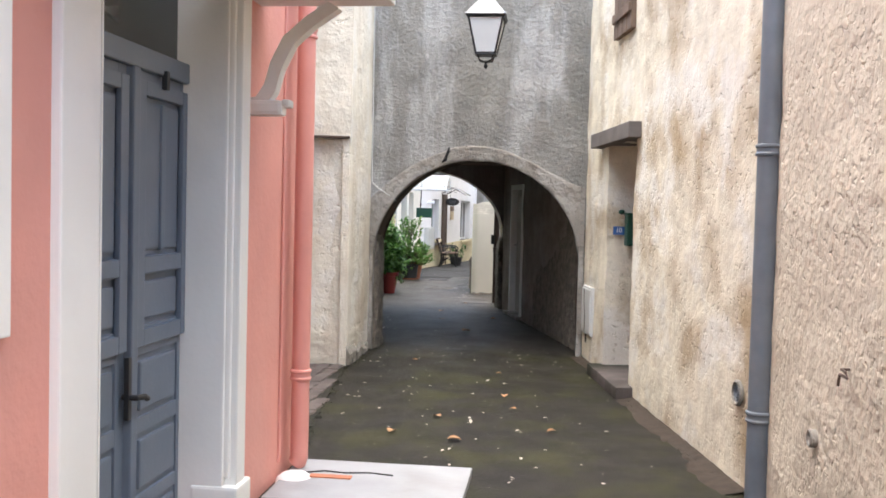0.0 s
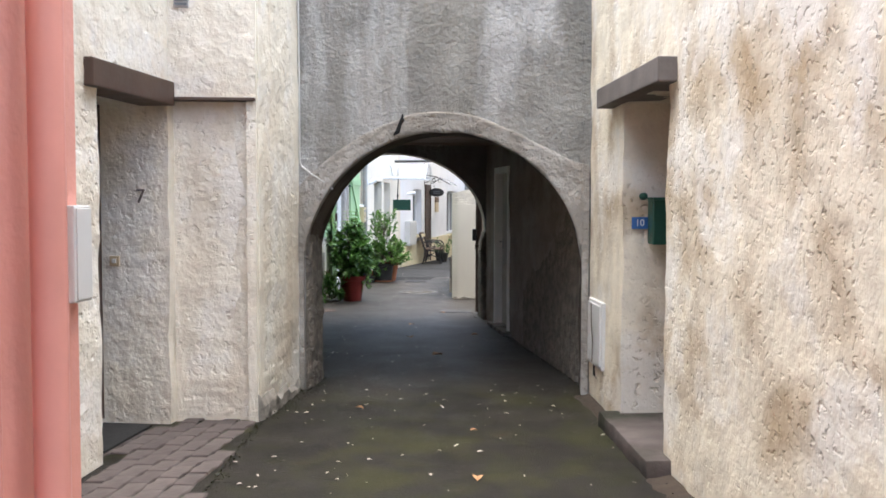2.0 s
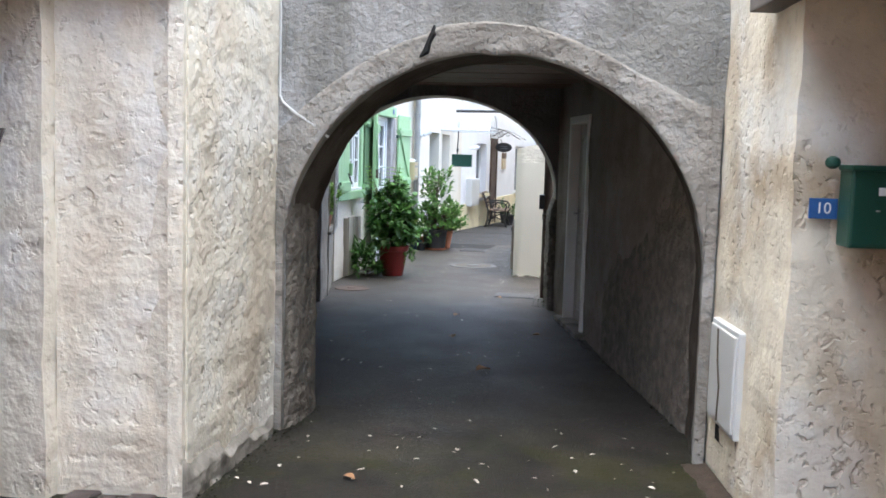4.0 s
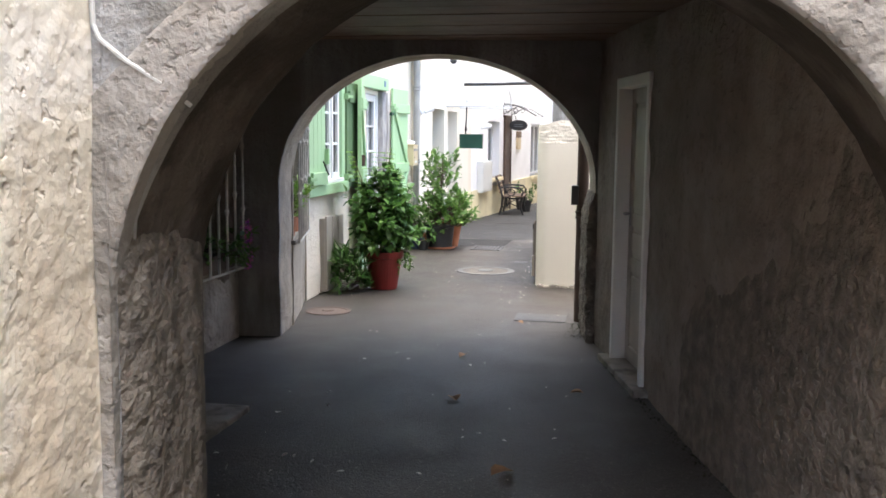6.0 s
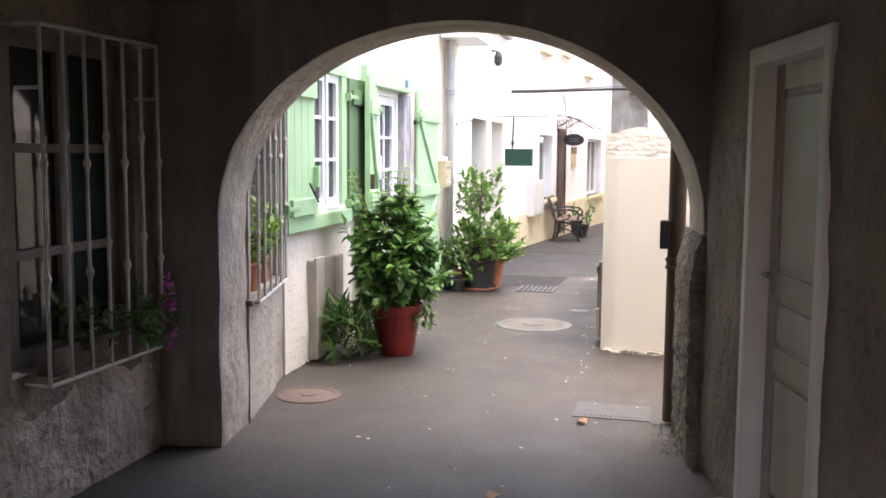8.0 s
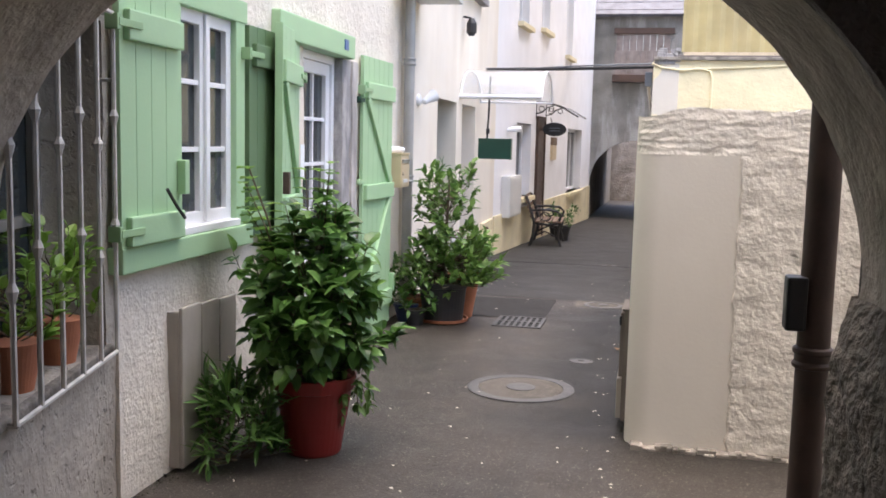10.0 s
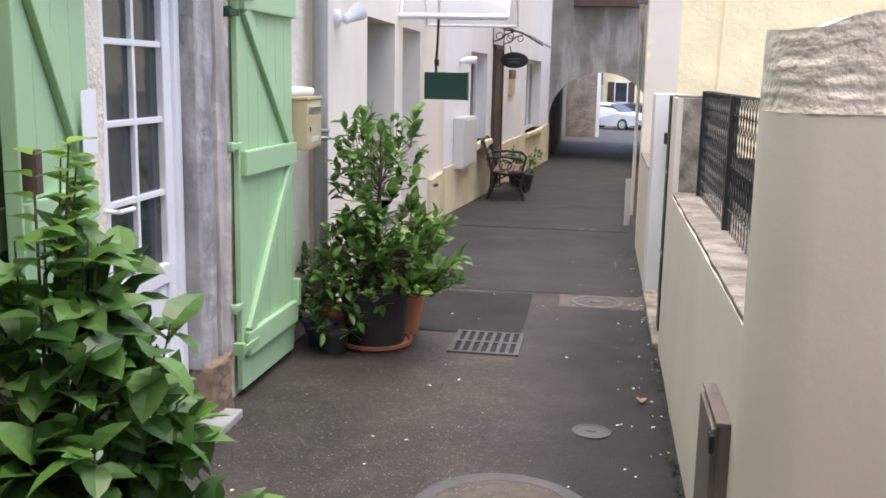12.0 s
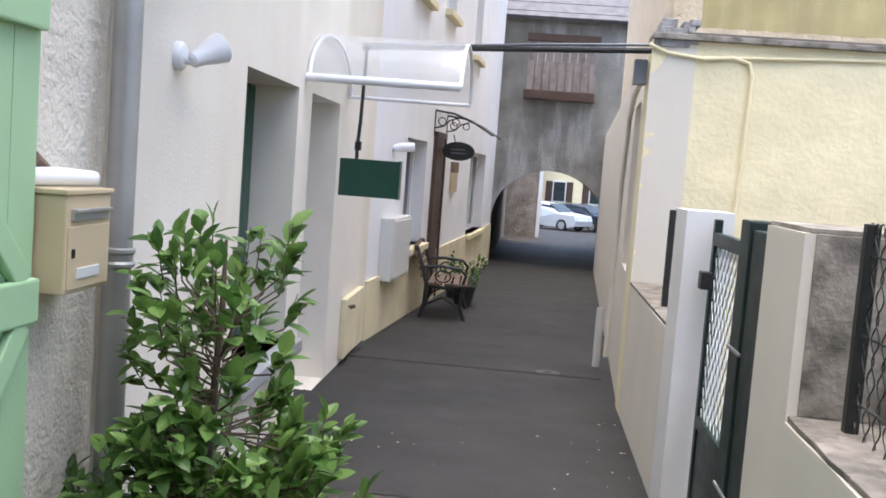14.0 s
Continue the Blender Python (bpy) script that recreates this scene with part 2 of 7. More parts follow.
BROWN_STONE = mat("brown_foot_stone", (0.25, 0.175, 0.12), 0.9, 0.3, 9, 0.015, 40, stain=(0.12, 0.09, 0.07), stain_scale=6, stain_amt=0.7, coarse=0.04, coarse_scale=18)
PVC = mat("white_pvc", (0.82, 0.83, 0.85), 0.3, 0.02, 3)
PVC_GREY = mat("white_plastic_box", (0.62, 0.62, 0.6), 0.4, 0.04, 3)
BEIGE_BOX = mat("beige_box_paint", (0.56, 0.45, 0.29), 0.4, 0.05, 4, 0.001, 60)
GATE_GREEN = mat("blackish_green_paint", (0.008, 0.022, 0.019), 0.45, 0.15, 5, 0.001, 60)
GREEN_BOX = mat("dark_green_paint", (0.012, 0.06, 0.04), 0.4, 0.1, 5, 0.001, 60)
BLUE_PLATE = mat("blue_enamel", (0.04, 0.12, 0.32), 0.3, 0.1, 5)
WHITE = mat("white_paint", (0.8, 0.8, 0.79), 0.5, 0.03, 4)
TERRA = mat("terracotta", (0.42, 0.16, 0.085), 0.8, 0.15, 8, 0.003, 60)
RED_POT = mat("red_plastic_pot", (0.21, 0.018, 0.015), 0.45, 0.12, 5, 0.001, 40)
BLACK_POT = mat("black_plastic_pot", (0.028, 0.028, 0.03), 0.5, 0.2, 5)
BLUE_POT = mat("dark_blue_pot", (0.03, 0.045, 0.12), 0.4, 0.2, 5)
SOIL = mat("dark_soil", (0.045, 0.032, 0.022), 0.95, 0.3, 20, 0.01, 80)
BARK = mat("bark", (0.1, 0.075, 0.05), 0.9, 0.3, 20, 0.004, 80)
WOOD = mat("weathered_wood", (0.17, 0.115, 0.08), 0.75, 0.3, 8, 0.004, 50)
GREY_WOOD = mat("grey_weathered_boards", (0.2, 0.165, 0.15), 0.85, 0.3, 7, 0.005, 50, streak=True, stain=(0.28, 0.25, 0.24), stain_scale=2, stain_amt=0.7)
SLATE = mat("slate_roof", (0.1, 0.1, 0.115), 0.6, 0.3, 5, 0.01, 30)
CLEAR = mat("clear_acrylic", (0.85, 0.87, 0.88), 0.1, 0.02, 3, alpha=0.2)
MESHWIRE = mat("dark_fence_wire", (0.018, 0.02, 0.018), 0.5, 0.3, 10)
PALE_WIRE = mat("pale_wire", (0.42, 0.46, 0.45), 0.45, 0.2, 10)
COVER = mat("cast_iron_cover", (0.07, 0.067, 0.067), 0.55, 0.25, 12, 0.008, 70)
COVER_FILL = mat("cover_concrete", (0.085, 0.075, 0.063), 0.9, 0.3, 14, 0.012, 90, fleck=(0.24, 0.215, 0.175), fleck_scale=48, stain=(0.045, 0.04, 0.034), stain_scale=12, stain_amt=0.6)
COPING = mat("mottled_coping_concrete", (0.2, 0.18, 0.155), 0.93, 0.3, 9, 0.016, 70, stain=(0.075, 0.066, 0.055), stain_scale=11, stain_amt=0.8, coarse=0.02, coarse_scale=24, worn=(0.33, 0.3, 0.26), worn_scale=7, worn_amt=0.6)
RUSTY_COVER = mat("rust_brown_cover", (0.13, 0.09, 0.072), 0.7, 0.2, 10, 0.006, 70)
HOLE = mat("drain_hole", (0.008, 0.008, 0.008), 0.9, 0.1, 5)
PAPER = mat("white_paper", (0.8, 0.82, 0.84), 0.7, 0.02, 5)
DARK_WOOD = mat("tarred_wood", (0.013, 0.012, 0.011), 0.95, 0.3, 6, 0.005, 40, spec=0.1)
RUBBER = mat("black_rubber", (0.02, 0.02, 0.02), 0.8, 0.3, 20, 0.004, 120)
DRY_LEAF = mat("dry_leaf", (0.36, 0.2, 0.1), 0.8, 0.3, 20, rnd=0.25)
PALE_LEAF = mat("pale_petal", (0.6, 0.54, 0.47), 0.8, 0.2, 20, rnd=0.2)


def leafmat(name, a, c):
    m = bpy.data.materials.new(name)
    m.use_nodes = True
    n, l = m.node_tree.nodes, m.node_tree.links
    b = n["Principled BSDF"]
    g, r = n.new("ShaderNodeNewGeometry"), n.new("ShaderNodeValToRGB")
    r.color_ramp.elements[0].color, r.color_ramp.elements[1].color = (*a, 1), (*c, 1)
    l.new(g.outputs["Random Per Island"], r.inputs["Fac"])
    l.new(r.outputs["Color"], b.inputs["Base Color"])
    b.inputs["Roughness"].default_value = 0.38
    tl, mx = n.new("ShaderNodeBsdfTranslucent"), n.new("ShaderNodeMixShader")
    l.new(r.outputs["Color"], tl.inputs["Color"])
    mx.inputs[0].default_value = 0.35
    l.new(b.outputs[0], mx.inputs[1])
    l.new(tl.outputs[0], mx.inputs[2])
    l.new(mx.outputs[0], n["Material Output"].inputs["Surface"])
    return m


LEAF_A = leafmat("dark_shrub_leaf", (0.03, 0.085, 0.018), (0.15, 0.3, 0.07))
LEAF_B = leafmat("laurel_leaf", (0.06, 0.14, 0.028), (0.22, 0.36, 0.095))
LEAF_C = leafmat("young_leaf", (0.17, 0.33, 0.05), (0.3, 0.48, 0.1))
MOSSY = leafmat("moss_and_dirt", (0.018, 0.016, 0.011), (0.045, 0.05, 0.02))
FLOWER = leafmat("purple_petal", (0.5, 0.09, 0.75), (0.95, 0.3, 0.5))


# ---- helpers ----
def link(name, bm, material, parent=None, label="", smooth=False):
    me = bpy.data.meshes.new(name)
    bm.normal_update()
    if smooth:
        for e in bm.edges:
            if len(e.link_faces) == 2 and e.calc_face_angle() > 0.7:
                e.smooth = False
    bm.to_mesh(me)
    bm.free()
    me.materials.append(material)
    if smooth:
        for p in me.polygons:
            p.use_smooth = True
    ob = new(name, me)
    if parent:
        ob.parent = parent
    if label:
        ob["label"] = label
    return ob


def part(name, bm, material, parent, label="", smooth=False):
    return link(name, bm, material, parent, label, smooth)


def thing(name, m, label, category, group=""):
    ob = new(name)
    ob.empty_display_size = 0.1
    ob.matrix_world = m
    return tagged(ob, label, category, group)


def structure(ob, label, category="wall"):
    return tagged(ob, label, category, kind="structure")


def line(a, b, z=0.0):
    """A wall's own axes: x along it from a to b, y inwards, z up. Outside is y < 0."""
    d = Vector((b[0] - a[0], b[1] - a[1], 0)).normalized()
    m = Matrix.Identity(4)
    m.col[0], m.col[1], m.col[2], m.col[3] = (*d, 0), (-d.y, d.x, 0, 0), (0, 0, 1, 0), (a[0], a[1], z, 1)
    return m


def span(a, b):
    return math.dist(a, b)


def box(bm, x0, x1, y0, y1, z0, z1, m=None, bevel=0.0):
    r = bmesh.ops.create_cube(bm, size=1.0)
    vs = r["verts"]
    for v in vs:
        v.co = Vector((x0 + (v.co.x + 0.5) * (x1 - x0), y0 + (v.co.y + 0.5) * (y1 - y0), z0 + (v.co.z + 0.5) * (z1 - z0)))
    if bevel:
        es = list({e for v in vs for e in v.link_edges})
        o = bmesh.ops.bevel(bm, geom=es, offset=bevel, segments=2, affect="EDGES", profile=0.6)
        vs = list({v for f in o["faces"] for v in f.verts} | {v for v in vs if v.is_valid})
    if m is not None:
        bmesh.ops.transform(bm, matrix=m, verts=vs)
    return vs


def boxes(*rows, bevel=0.0, m=None):
    bm = bmesh.new()
    for r in rows:
        box(bm, *r, bevel=bevel, m=m)
    return bm


def tube(bm, pts, r, n=8, closed=False):
    """A round bar along points; r is one radius or one for each point."""
    pts = [Vector(p) for p in pts]
    rings = []
    for i, p in enumerate(pts):
        a = pts[i - 1] if i or closed else p
        c = pts[(i + 1) % len(pts)] if i + 1 < len(pts) or closed else p
        d = (c - a).normalized()
        u = d.orthogonal().normalized() if not rings else (uprev - d * uprev.dot(d)).normalized()
        uprev, w = u, d.cross(u)
        rad = r[i] if isinstance(r, (list, tuple)) else r
        rings.append([bm.verts.new(p + rad * (math.cos(k * math.tau / n) * u + math.sin(k * math.tau / n) * w)) for k in range(n)])
    pairs = list(zip(rings, rings[1:])) + ([(rings[-1], rings[0])] if closed else [])
    for a, c in pairs:
        for k in range(n):
            bm.faces.new((a[k], a[(k + 1) % n], c[(k + 1) % n], c[k]))
    if not closed:
        bm.faces.new(rings[0][::-1])
        bm.faces.new(rings[-1])
    return bm


def lathe(bm, prof, n=28, c=(0, 0, 0)):
    """A turned shape from (radius, height) points."""
    c = Vector(c)
    rings = [[bm.verts.new(c + Vector((r * math.cos(k * math.tau / n), r * math.sin(k * math.tau / n), z))) for k in range(n)] for r, z in prof]
    for a, b in zip(rings, rings[1:]):
        for k in range(n):
            bm.faces.new((a[k], a[(k + 1) % n], b[(k + 1) % n], b[k]))
    for ring, flip in ((rings[0], True), (rings[-1], False)):
        bm.faces.new(ring[::-1] if flip else ring)
    return bm


def slab_mesh(length, thick, z0, z1, holes, step=0.0):
    """A wall with square openings right through it; outside is at y = 0, inside at y = thick."""
    xs = sorted({0.0, length, *[h[0] for h in holes], *[h[1] for h in holes]})
    zs = sorted({z0, z1, *[h[2] for h in holes], *[h[3] for h in holes]})
    if step:
        def fine(v):
            out = []
            for p, q in zip(v, v[1:]):
                k = max(1, round((q - p) / step))
                out += [p + (q - p) * i / k for i in range(k)]
            return out + [v[-1]]
        xs, zs = fine(xs), fine(zs)
    bm, grid = bmesh.new(), {}

    def vert(i, j, y):
        k = (i, j, y)
        if k not in grid:
            grid[k] = bm.verts.new((xs[i], y, zs[j]))
        return grid[k]

    def solid(i, j):
        if not (0 <= i < len(xs) - 1 and 0 <= j < len(zs) - 1):
            return False
        x, z = (xs[i] + xs[i + 1]) / 2, (zs[j] + zs[j + 1]) / 2
        return not any(h[0] < x < h[1] and h[2] < z < h[3] for h in holes)

    for i in range(len(xs) - 1):
        for j in range(len(zs) - 1):
            if not solid(i, j):
                continue
            f, b = 0.0, thick
            bm.faces.new((vert(i, j, f), vert(i + 1, j, f), vert(i + 1, j + 1, f), vert(i, j + 1, f)))
            bm.faces.new((vert(i, j, b), vert(i, j + 1, b), vert(i + 1, j + 1, b), vert(i + 1, j, b)))
            if not solid(i - 1, j):
                bm.faces.new((vert(i, j, f), vert(i, j + 1, f), vert(i, j + 1, b), vert(i, j, b)))
            if not solid(i + 1, j):
                bm.faces.new((vert(i + 1, j, f), vert(i + 1, j, b), vert(i + 1, j + 1, b), vert(i + 1, j + 1, f)))
            if not solid(i, j - 1):
                bm.faces.new((vert(i, j, f), vert(i, j, b), vert(i + 1, j, b), vert(i + 1, j, f)))
            if not solid(i, j + 1):
                bm.faces.new((vert(i, j + 1, f), vert(i + 1, j + 1, f), vert(i + 1, j + 1, b), vert(i, j + 1, b)))
    return bm


def roughen(bm, amp, scale, keep_x=None):
    for v in bm.verts:
        p = v.co * scale
        v.co += Vector((0.3, 1.0, 0.2)) * amp * (noise.noise(p) + 0.5 * noise.noise(p * 2.7) + 0.3 * noise.noise(p * 6.3))


def wall(name, a, b, thick, z1, material, label, holes=(), z0=-0.6, rough=0.0, step=0.06):
    bm = slab_mesh(span(a, b), thick, z0, z1, holes, step if rough else 0.0)
    if rough:
        roughen(bm, rough, 2.2)
    ob = link(name, bm, material, smooth=rough > 0)
    ob.matrix_world = line(a, b)
    return structure(ob, label)


def arch_z(x, x0, x1, spring, crown, power=2.0):
    u = min(1.0, abs((x - (x0 + x1) / 2) / ((x1 - x0) / 2)))
    return spring + (crown - spring) * (1 - u ** power) ** (1 / power)


def arch_wall(name, a, b, thick, z1, x0, x1, spring, crown, material, label, z0=-0.6, n=64, power=2.0, rough=0.0):
    """A wall with an arched opening between x0 and x1."""
    L = span(a, b)
    us = [x0 + (x1 - x0) * (1 - math.cos(math.pi * i / n)) / 2 for i in range(n + 1)]
    bm = bmesh.new()

    def quad(p, flip=False):
        v = [bm.verts.new(c) for c in p]
        bm.faces.new(v[::-1] if flip else v)

    cols = []
    if x0 > 0.01:
        cols.append((0.0, x0, z0, z0))
    cols += [(u, w, arch_z(u, x0, x1, spring, crown, power), arch_z(w, x0, x1, spring, crown, power)) for u, w in zip(us, us[1:])]
    if x1 < L - 0.01:
        cols.append((x1, L, z0, z0))
    for u, w, zu, zw in cols:
        rows = 40 if rough else 1
        for j in range(rows):
            q = lambda z, k: z + (z1 - z) * k / rows
            quad([(u, 0, q(zu, j)), (w, 0, q(zw, j)), (w, 0, q(zw, j + 1)), (u, 0, q(zu, j + 1))])
        quad([(u, thick, zu), (w, thick, zw), (w, thick, z1), (u, thick, z1)], True)
        if zu > z0:
            for j in range(12):
                p, r = thick * j / 12, thick * (j + 1) / 12
                quad([(u, p, zu), (u, r, zu), (w, r, zw), (w, p, zw)])
        quad([(u, 0, z1), (w, 0, z1), (w, thick, z1), (u, thick, z1)])
    for x, flip in ((x0, False), (x1, True)):
        for j in range(28):
            zl, zh = z0 + (spring - z0) * j / 28, z0 + (spring - z0) * (j + 1) / 28
            for k in range(12):
                p, r = thick * k / 12, thick * (k + 1) / 12
                quad([(x, p, zl), (x, p, zh), (x, r, zh), (x, r, zl)], flip)
    for x in (0.0, L):
        quad([(x, 0, z0), (x, 0, z1), (x, thick, z1), (x, thick, z0)], x == 0.0)
    bmesh.ops.remove_doubles(bm, verts=bm.verts, dist=0.0005)
    if rough:
        for v in bm.verts:
            p = v.co * 3.0
            k = noise.noise(p) + 0.55 * noise.noise(p * 2.6) + 0.4 * noise.noise(p * 6.5)
            side = -1 if v.co.x > (x0 + x1) / 2 else 1
            v.co += Vector((side * 0.8 if x0 - 0.02 < v.co.x < x1 + 0.02 else 0.1, 0.8, 0.3)) * rough * k
    ob = link(name, bm, material, smooth=rough > 0)
    ob.matrix_world = line(a, b)
    return structure(ob, label)


def text(name, body, size, m, material, parent=None, depth=0.004):
    cu = bpy.data.curves.new(name, "FONT")
    cu.body, cu.size, cu.extrude, cu.align_x, cu.align_y = body, size, depth, "CENTER", "CENTER"
    tmp = bpy.data.objects.new(name, cu)
    me = bpy.data.meshes.new_from_object(tmp)
    bpy.data.objects.remove(tmp)
    me.materials.clear()
    me.materials.append(material)
    ob = new(name, me)
    if parent:
        ob.parent = parent
    ob.matrix_basis = m
    return ob


# ---- ground ----
def floor_z(y):
    return 0.0 if y < 21 else -0.026 * (min(y, 76.0) - 21)


def ground_sheet():
    bm = bmesh.new()
    ys = [-400, -60, -8, 0, 5, 11, 15, 18, 21, 24, 28, 34, 40, 58, 76, 120, 400]
    xs = [-400, -60, -10, -4, -2, 0, 2, 10, 60, 400]
    g = [[bm.verts.new((x, y, floor_z(y))) for x in xs] for y in ys]
    for i in range(len(ys) - 1):
        for j in range(len(xs) - 1):
            bm.faces.new((g[i][j], g[i][j + 1], g[i + 1][j + 1], g[i + 1][j]))
    return structure(link("ground", bm, ASPHALT), "worn grey asphalt paving, damp and mossy before the first arch", "ground")


def damp_asphalt():
    """Moss and damp stains on the nook's asphalt before the arch, painted light in the passage."""
    n, l = ASPHALT.node_tree.nodes, ASPHALT.node_tree.links
    b = n["Principled BSDF"]
    old = b.inputs["Base Color"].links[0].from_socket
    tc = n.new("ShaderNodeTexCoord")
    sep, na, nb = n.new("ShaderNodeSeparateXYZ"), n.new("ShaderNodeTexNoise"), n.new("ShaderNodeTexNoise")
    l.new(tc.outputs["Object"], sep.inputs[0])
    na.inputs["Scale"].default_value, nb.inputs["Scale"].default_value, nb.inputs["Detail"].default_value = 1.1, 3.4, 12
    nb.inputs["Roughness"].default_value = 0.68
    for q in (na, nb):
        l.new(tc.outputs["Object"], q.inputs["Vector"])
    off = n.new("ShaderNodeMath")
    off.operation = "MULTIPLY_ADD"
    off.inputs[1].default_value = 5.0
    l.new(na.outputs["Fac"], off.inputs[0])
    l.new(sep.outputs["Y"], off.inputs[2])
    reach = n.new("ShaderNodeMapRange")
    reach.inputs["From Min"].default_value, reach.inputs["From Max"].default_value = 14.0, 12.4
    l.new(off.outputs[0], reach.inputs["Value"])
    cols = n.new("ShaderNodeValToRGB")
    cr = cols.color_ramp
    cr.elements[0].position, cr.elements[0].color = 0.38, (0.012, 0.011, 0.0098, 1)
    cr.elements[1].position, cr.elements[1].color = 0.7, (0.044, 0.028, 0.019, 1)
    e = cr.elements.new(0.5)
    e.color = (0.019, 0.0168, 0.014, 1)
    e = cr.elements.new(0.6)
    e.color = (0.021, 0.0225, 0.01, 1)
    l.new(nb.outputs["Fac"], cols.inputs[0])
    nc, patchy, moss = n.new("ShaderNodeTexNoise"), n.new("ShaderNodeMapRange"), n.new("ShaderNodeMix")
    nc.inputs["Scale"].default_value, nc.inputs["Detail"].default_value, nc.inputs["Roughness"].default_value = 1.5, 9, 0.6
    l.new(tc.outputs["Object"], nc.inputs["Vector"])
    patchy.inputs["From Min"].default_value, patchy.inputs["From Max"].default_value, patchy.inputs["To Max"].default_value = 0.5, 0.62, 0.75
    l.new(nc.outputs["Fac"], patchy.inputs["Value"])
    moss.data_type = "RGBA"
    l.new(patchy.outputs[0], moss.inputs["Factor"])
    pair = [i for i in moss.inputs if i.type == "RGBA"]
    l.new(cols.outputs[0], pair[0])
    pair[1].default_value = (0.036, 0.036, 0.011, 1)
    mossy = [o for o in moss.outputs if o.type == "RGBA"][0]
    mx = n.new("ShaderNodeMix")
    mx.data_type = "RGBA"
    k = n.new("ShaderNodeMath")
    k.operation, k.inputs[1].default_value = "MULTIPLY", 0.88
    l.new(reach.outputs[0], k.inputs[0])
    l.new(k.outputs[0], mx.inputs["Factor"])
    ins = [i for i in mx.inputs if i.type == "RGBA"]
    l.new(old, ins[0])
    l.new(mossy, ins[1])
    out = [o for o in mx.outputs if o.type == "RGBA"][0]

    def stain_and_light_along(axis, amp, lo, hi, colour, amount, before):
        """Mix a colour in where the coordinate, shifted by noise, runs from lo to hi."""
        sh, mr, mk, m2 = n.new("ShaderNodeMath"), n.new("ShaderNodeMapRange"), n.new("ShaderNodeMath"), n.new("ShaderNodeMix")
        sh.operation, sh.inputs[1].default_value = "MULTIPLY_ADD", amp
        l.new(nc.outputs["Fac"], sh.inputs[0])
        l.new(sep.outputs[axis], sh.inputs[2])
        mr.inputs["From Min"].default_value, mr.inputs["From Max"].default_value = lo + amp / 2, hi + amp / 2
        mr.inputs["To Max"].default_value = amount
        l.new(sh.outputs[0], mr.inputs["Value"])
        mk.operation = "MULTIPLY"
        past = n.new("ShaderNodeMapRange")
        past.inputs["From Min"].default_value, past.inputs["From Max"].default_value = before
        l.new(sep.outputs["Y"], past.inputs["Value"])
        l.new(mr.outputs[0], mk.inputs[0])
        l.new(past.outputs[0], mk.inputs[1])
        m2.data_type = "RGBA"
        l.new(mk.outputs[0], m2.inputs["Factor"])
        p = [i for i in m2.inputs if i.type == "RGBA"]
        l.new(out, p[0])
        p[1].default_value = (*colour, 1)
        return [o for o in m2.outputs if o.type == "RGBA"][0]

    # paler passage floor painted in for arch light; gutter dirt along the garden wall
    out = stain_and_light_along("Y", 1.6, 12.0, 13.4, (0.082, 0.072, 0.062), 0.75, (17.4, 15.6))
    out = stain_and_light_along("X", 0.9, -2.3, -1.75, (0.015, 0.013, 0.011), 1.0, (17.6, 18.4))
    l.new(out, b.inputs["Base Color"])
    gloss = n.new("ShaderNodeMapRange")
    gloss.inputs["To Min"].default_value, gloss.inputs["To Max"].default_value = 0.36, 0.2
    l.new(reach.outputs[0], gloss.inputs["Value"])
    l.new(gloss.outputs[0], b.inputs["Specular IOR Level"])


damp_asphalt()
ground_sheet()

# ---- first alley: walls ----
wall("wall_pink", (-1.45, -6), (-1.45, 5.95), 0.35, 5.0, PINK, "salmon-pink painted house wall", [(9.23, 10.47, 0.02, 3.0), (6.2, 8.56, 1.2, 2.6)])
wall("wall_pink_end", (-1.802, 5.95), (-6, 5.95), 0.3, 5.0, PINK, "salmon-pink painted end wall of the house")
wall("wall_number_seven", (-2.5, 5.955), (-2.5, 9.6), 0.56, 5.0, LEFT_RENDER, "lumpy old cream rendered house wall with a recessed doorway", [(2.31, 3.33, -0.05, 2.22)], rough=0.02)
wall("wall_pier", (-2.498, 9.375), (-1.965, 9.475), 0.1, 2.245, LEFT_RENDER, "lumpy cream rendered pier", rough=0.02, step=0.08)
wall("wall_pier_edge", (-1.985, 9.405), (-1.92, 9.415), 0.3, 2.25, LEFT_RENDER, "cream rendered wall edge", rough=0.008, step=0.08)
wall("wall_pier_upper", (-2.498, 9.285), (-1.915, 9.405), 0.3, 5.0, LEFT_RENDER, "cream rendered upper wall jutting out over the pier", z0=2.25, rough=0.01)
t = link("drip_ledge", boxes((-0.02, 0.59, -0.022, 0.1, 2.228, 2.25), bevel=0.005), RUST)
t.matrix_world = line((-2.498, 9.285), (-1.915, 9.405))
structure(t, "thin dark drip ledge under the jutting upper wall", "ledge")
wall("wall_left_return", (-1.918, 9.46), (-1.935, 10.62), 0.5, 5.0, LEFT_RENDER, "stained cream rendered wall beside the arch", rough=0.012)
wall("wall_roughcast_near", (1.27, 5.68), (1.3, -6), 0.4, 3.25, TAN_ROUGH, "tan roughcast house wall", rough=0.012)
wall("wall_number_ten", (0.41, 10.62), (1.2, 5.7), 0.85, 5.0, CREAM_ROUGH, "cream roughcast house wall with brown damp stains and a deep doorway",
     [(1.11, 2.14, 0.08, 2.2)], rough=0.014)
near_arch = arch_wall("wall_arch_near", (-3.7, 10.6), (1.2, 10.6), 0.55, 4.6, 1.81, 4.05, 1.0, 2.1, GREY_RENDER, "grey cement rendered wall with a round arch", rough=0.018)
near_arch.data.materials.append(SHADED_SOFFIT)
